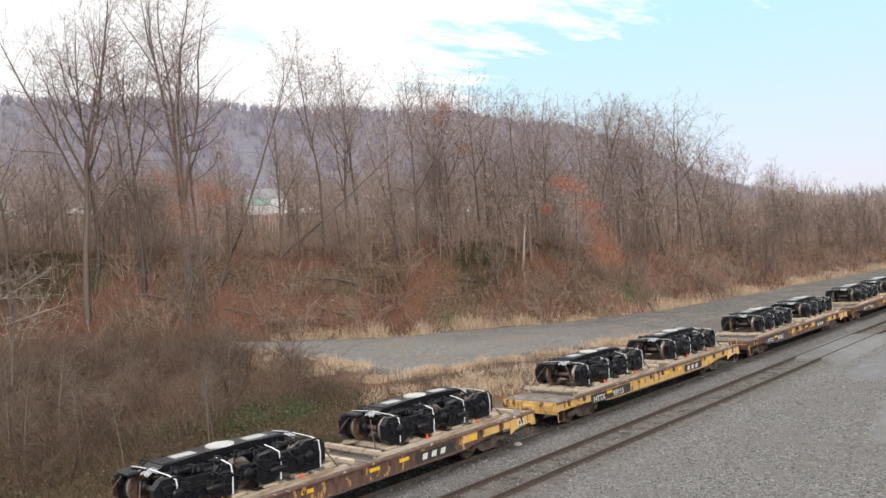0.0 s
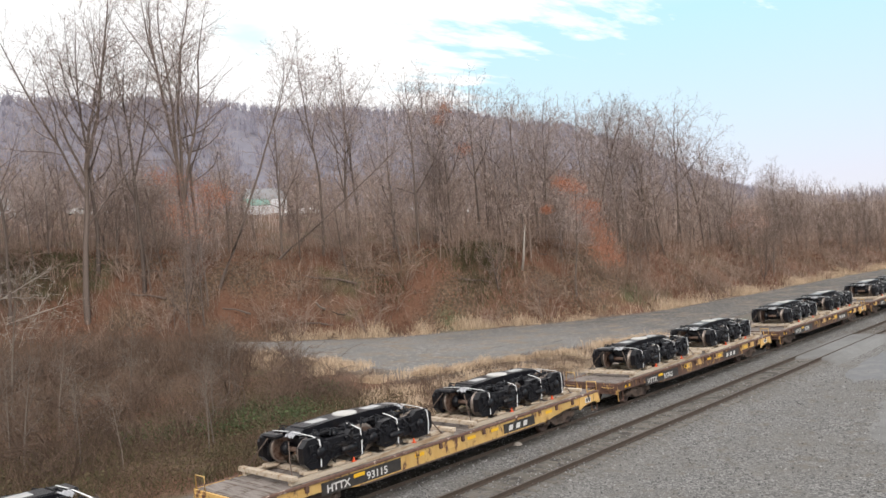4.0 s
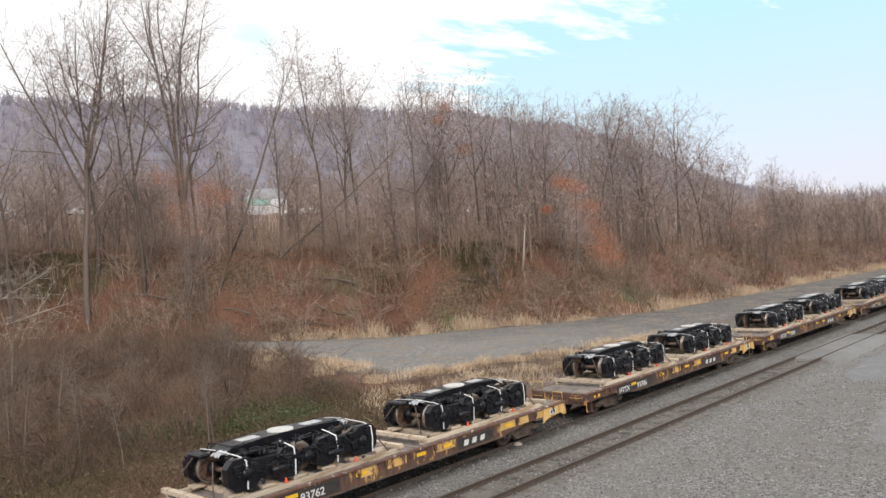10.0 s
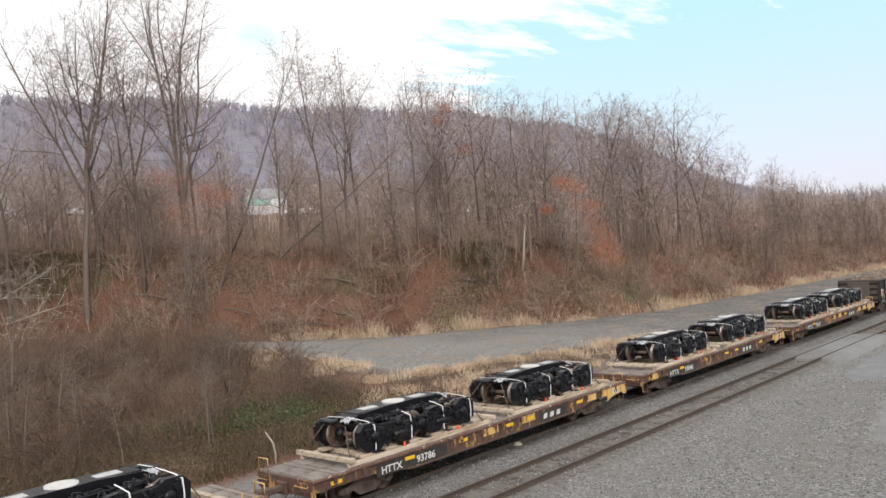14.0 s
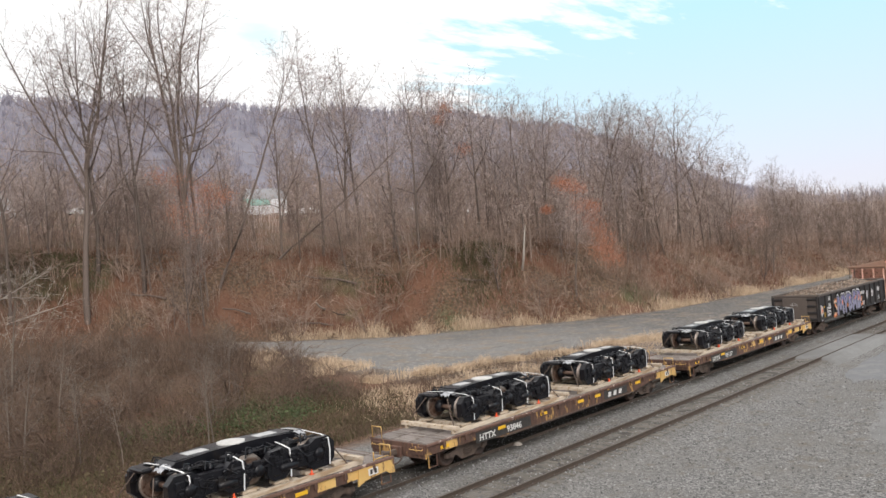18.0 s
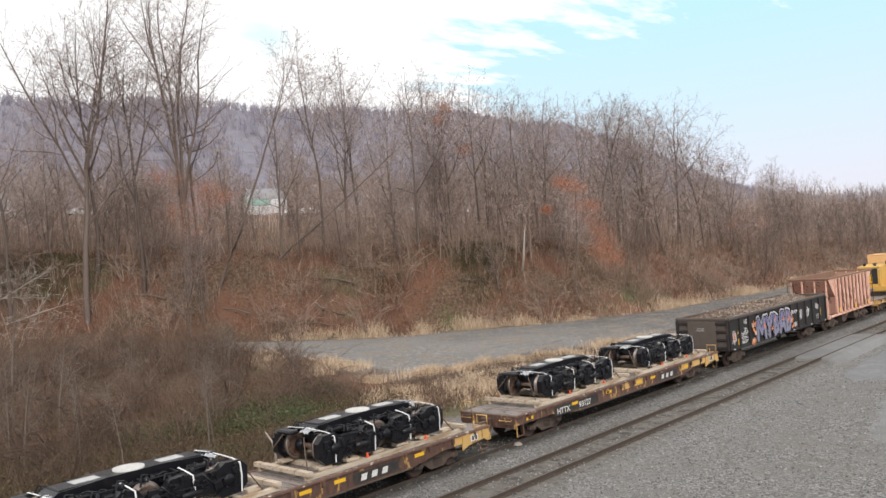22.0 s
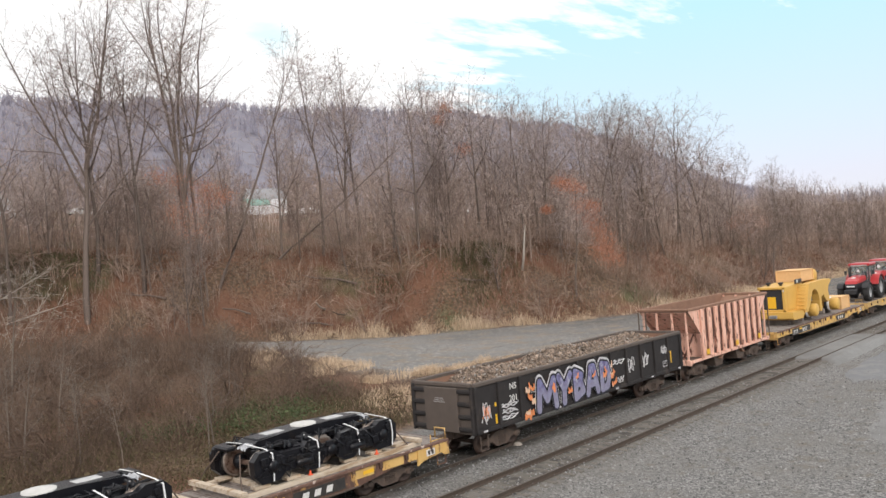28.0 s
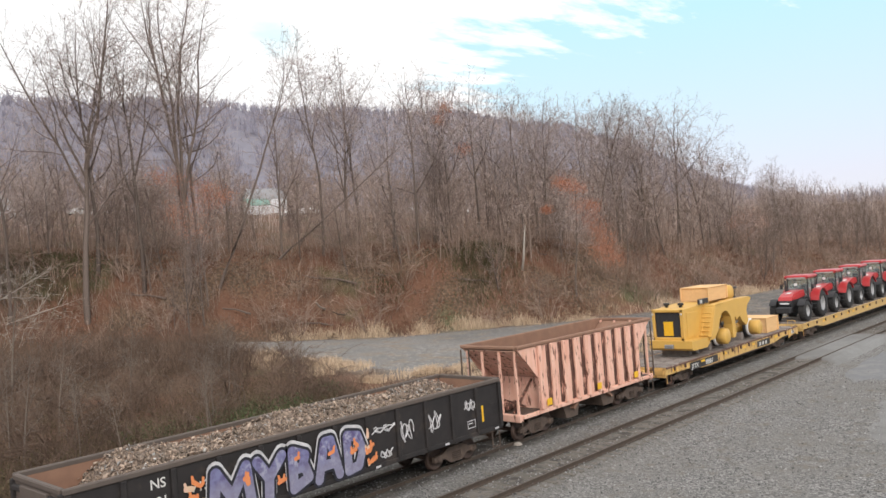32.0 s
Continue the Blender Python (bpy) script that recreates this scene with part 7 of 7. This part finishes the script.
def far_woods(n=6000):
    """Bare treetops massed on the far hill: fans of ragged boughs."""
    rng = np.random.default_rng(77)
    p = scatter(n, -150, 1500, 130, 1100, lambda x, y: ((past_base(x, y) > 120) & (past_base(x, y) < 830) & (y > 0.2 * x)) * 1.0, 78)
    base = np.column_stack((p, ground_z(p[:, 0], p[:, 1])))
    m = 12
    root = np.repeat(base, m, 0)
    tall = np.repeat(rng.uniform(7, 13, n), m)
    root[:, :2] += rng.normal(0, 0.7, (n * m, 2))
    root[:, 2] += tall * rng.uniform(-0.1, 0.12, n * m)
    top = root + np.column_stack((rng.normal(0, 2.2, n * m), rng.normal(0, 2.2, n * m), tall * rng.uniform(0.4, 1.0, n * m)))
    return ribbons("far_woods", root, top, rng.uniform(0.35, 0.9, n * m), 0.06, M_FAR, "bare woods on the far hill, coloured violet-grey for haze", "woods", 79)


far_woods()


# ---- houses and cars among the trees ----
def house(x, y, turn, size, label):
    h = thing("house", label, "house", "houses behind the woods", at_ground(x, y, turn))
    w, d, e = size
    part("wall", Shape().box((0, 0, e / 2 - 0.5), (w, d, e + 1.0)).slab(((-w / 2, e), (w / 2, e), (0, e + w * 0.3)), -d / 2 + 0.01, d / 2 - 0.01), M_HOUSE, h, "white siding")
    for s in (-1, 1):
        a = math.atan2(w * 0.3, w / 2)
        part("roof", Shape().box((s * w / 4, 0, e + w * 0.15 + 0.08), (w * 0.6, d + 0.6, 0.14), 0.02, Matrix.Rotation(s * a, 3, "Y")), M_HROOF if "green" in label else M_CHROME, h)
    for k in (-1, 1):
        wn_ = part("window", Shape().box((k * w * 0.22, -d / 2 - 0.01, e * 0.55), (0.9, 0.08, 1.3)), M_GRILLE, h)
        part("window_frame", Shape().box((k * w * 0.22, -d / 2 - 0.06, e * 0.55 - 0.7), (1.1, 0.1, 0.08)), M_HOUSE, wn_)
    return h


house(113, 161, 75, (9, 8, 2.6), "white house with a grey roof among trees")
house(108.5, 158, 75, (6, 5, 1.6), "low outbuilding with a green roof among trees")
house(52, 166, 15, (10, 8, 2.6), "grey-roofed white house among bare trees")


def parked_car(x, y, turn, paint, label):
    c = thing("car", label, "car", "cars parked behind the woods", at_ground(x, y, turn))
    part("body", Shape().slab(((-2.2, 0.35), (-2.2, 0.8), (-1.2, 0.95), (-0.7, 1.45), (0.9, 1.45), (1.6, 0.95), (2.2, 0.85), (2.2, 0.35)), -0.85, 0.85), paint, c)
    part("glass", Shape().slab(((-1.0, 0.97), (-0.62, 1.38), (0.85, 1.38), (1.35, 0.97)), -0.86, 0.86), M_GRILLE, c)
    for dx in (-1.35, 1.35):
        for dy in (-0.8, 0.8):
            part("wheel", Shape().lathe((dx, dy, 0.32), ((-0.1, 0.0), (-0.1, 0.32), (0.1, 0.32), (0.1, 0.0)), 12), M_TYRE, c)
    return c


for x, y, turn, p, lab in ((57.2, 162.2, 20, M_CARW, "white car"), (61.5, 162.8, 15, M_GRILLE, "dark car"), (71.8, 167, 25, M_CARW, "white car"), (75.3, 166, 20, M_CARW, "white car"), (79, 162, 20, M_GRILLE, "dark car"),
                           (108.7, 147.5, 40, M_CARW, "white car"), (112.9, 147.2, 40, M_CARW, "white car"), (116.5, 147, 40, M_CARW, "white car"), (153, 152, 50, M_CARW, "white car"), (165.4, 144.5, 50, M_CARW, "white car"), (230.8, 135, 60, M_CARW, "white car"), (233.5, 137, 60, M_CARW, "white car")):
    parked_car(x, y, turn, p, lab + " parked beyond the bare trees")


# ---- clouds ----
def clouds():
    m = bpy.data.materials.new("cloud")
    m.use_nodes = True
    n, l = m.node_tree.nodes, m.node_tree.links
    n.clear()
    co = n.new("ShaderNodeTexCoord")
    sep = n.new("ShaderNodeSeparateXYZ")
    l.new(co.outputs["Object"], sep.inputs["Vector"])

    def op(kind, a, b=0.0, c=0.0):
        k = n.new("ShaderNodeMath")
        k.operation = kind
        for i, v in enumerate((a, b, c)):
            if isinstance(v, (int, float)):
                k.inputs[i].default_value = v
            else:
                l.new(v, k.inputs[i])
        return k.outputs["Value"]

    def tex(scale, stretch, detail=8):
        mp = n.new("ShaderNodeMapping")
        mp.inputs["Rotation"].default_value, mp.inputs["Scale"].default_value = (0, 0, radians(-30)), stretch
        l.new(co.outputs["Object"], mp.inputs["Vector"])
        t = n.new("ShaderNodeTexNoise")
        t.inputs["Scale"].default_value, t.inputs["Detail"].default_value, t.inputs["Roughness"].default_value = scale, detail, 0.6
        l.new(mp.outputs["Vector"], t.inputs["Vector"])
        return t.outputs["Fac"]
    north = op("MULTIPLY", op("MAXIMUM", op("SUBTRACT", sep.outputs["Y"], 2000.0), 0.0), 0.8)
    edge = op("SUBTRACT", op("ADD", op("MULTIPLY_ADD", sep.outputs["Y"], 0.42, 1600.0), north), sep.outputs["X"])
    body = op("MULTIPLY_ADD", op("SUBTRACT", tex(0.0016, (1, 2.2, 1)), 0.5), 2600.0, edge)
    body = op("DIVIDE", op("ADD", body, 100.0), 420.0)
    wisp = op("MULTIPLY", op("SUBTRACT", tex(0.0022, (1, 3.5, 1)), 0.5), 3.0)
    a = n.new("ShaderNodeClamp")
    l.new(op("ADD", body, wisp), a.inputs["Value"])
    # a ragged gap of blue in the cloud
    along = op("DIVIDE", op("SUBTRACT", op("ADD", op("MULTIPLY", sep.outputs["X"], 0.69), op("MULTIPLY", sep.outputs["Y"], 0.72)), 2455.0), 260.0)
    across = op("DIVIDE", op("ADD", op("SUBTRACT", op("MULTIPLY", sep.outputs["X"], 0.72), op("MULTIPLY", sep.outputs["Y"], 0.69)), 364.0), 75.0)
    hole = op("SUBTRACT", op("ADD", op("MULTIPLY", along, along), op("MULTIPLY", across, across)), op("MULTIPLY", op("SUBTRACT", tex(0.006, (1, 1, 1)), 0.5), 3.0))
    solid = n.new("ShaderNodeMapRange")
    for key, v in (("From Min", 0.0), ("From Max", 1.6), ("To Min", 0.35), ("To Max", 1.0)):
        solid.inputs[key].default_value = v
    l.new(hole, solid.inputs["Value"])
    dist = n.new("ShaderNodeVectorMath")
    dist.operation = "LENGTH"
    l.new(co.outputs["Object"], dist.inputs[0])
    fade = n.new("ShaderNodeMapRange")
    for key, v in (("From Min", 4200), ("From Max", 4780), ("To Min", 1), ("To Max", 0)):
        fade.inputs[key].default_value = v
    l.new(dist.outputs["Value"], fade.inputs["Value"])
    em, tr, mx, out = n.new("ShaderNodeEmission"), n.new("ShaderNodeBsdfTransparent"), n.new("ShaderNodeMixShader"), n.new("ShaderNodeOutputMaterial")
    em.inputs["Color"].default_value, em.inputs["Strength"].default_value = (1.0, 0.985, 0.985, 1), 1.0
    l.new(op("MULTIPLY", op("MULTIPLY", op("MULTIPLY", a.outputs["Result"], solid.outputs["Result"]), fade.outputs["Result"]), 0.93), mx.inputs["Fac"])
    l.new(tr.outputs["BSDF"], mx.inputs[1])
    l.new(em.outputs["Emission"], mx.inputs[2])
    l.new(mx.outputs["Shader"], out.inputs["Surface"])
    ob = sheet("cloud_layer", np.array(((-4800, -4800, 0), (4800, -4800, 0), (4800, 4800, 0), (-4800, 4800, 0)), float), np.array(((0, 1, 2, 3),)), m, "stuff", "drifting thin white cloud layer", "cloud")
    ob.visible_shadow = False
    return ob


CLOUDS = clouds()


# ---- ties and stones ----
def ties():
    me = Shape().box((0, 0, 0), (0.23, 2.6, 0.14), 0.012).mesh("tie")
    for k in range(270):
        b = part("tie", me, M_TIE, track_near)
        b.matrix_basis = pose(6 + k * 0.53, NEAR_Y + random.uniform(-0.04, 0.04), -0.25 + random.uniform(-0.004, 0.006), 0, 0, random.uniform(-1.2, 1.2))


ties()


def stones():
    """Loose crushed stone over the ballast."""
    rng = np.random.default_rng(31)
    n = 26000
    x = 14 + rng.random(n) ** 1.8 * 75
    y = rng.uniform(6, 25.5, n)
    z = ground_z(x, y)
    s = rng.uniform(0.018, 0.05, n)
    c = np.stack((x, y, z + s * 0.4), 1)
    q = np.array(((1, 0, 0), (-0.5, 0.87, 0), (-0.5, -0.87, 0), (0, 0, 0.9)))
    v = c[:, None, :] + (q[None] + rng.normal(0, 0.25, (n, 4, 3))) * s[:, None, None]
    k = np.arange(n)[:, None] * 4
    f = np.concatenate([k + np.array(t) for t in ((0, 1, 3), (1, 2, 3), (2, 0, 3))])
    return sheet("ballast_stones", v.reshape(-1, 3), f, M_STONE, "stuff", "loose grey crushed stone ballast", "gravel")


stones()
rock = thing("rock", "pale broken rock lying between the tracks", "rock", "", pose(25.9, 20.75, float(ground_z(25.9, 20.75))))
part("stone", Shape().lathe((0, 0, 0), ((-0.05, 0.16), (0.03, 0.2), (0.1, 0.12), (0.12, 0.001)), 7, "z"), M_PALE, rock)


def travel(t):
    """How far the train has run at t seconds, from its place at 16 s; it slows a little."""
    t = t - 16
    return 3.75028 * t - 0.00145 * t * t


def motions():
    walk(CLOUDS, [(0, pose(-27, 29, 700)), (32, pose(27, -29, 700))])
    for ob, x, y, z, rz in MOVING:
        walk(ob, [(t, pose(x - travel(t), TRACK_Y + y, z, 0, 0, rz)) for t in range(0, 33, 2)])
        for w in ob.children_recursive:
            if w.name.startswith("wheelset") and w.parent and w.parent.name.startswith("bogie"):
                x0, r = w.location.x, 0.42
                walk(w, [(k * 0.16, pose(x0, 0, r, 0, -math.degrees(travel(k * 0.16) / r), 0)) for k in range(201)])


motions()
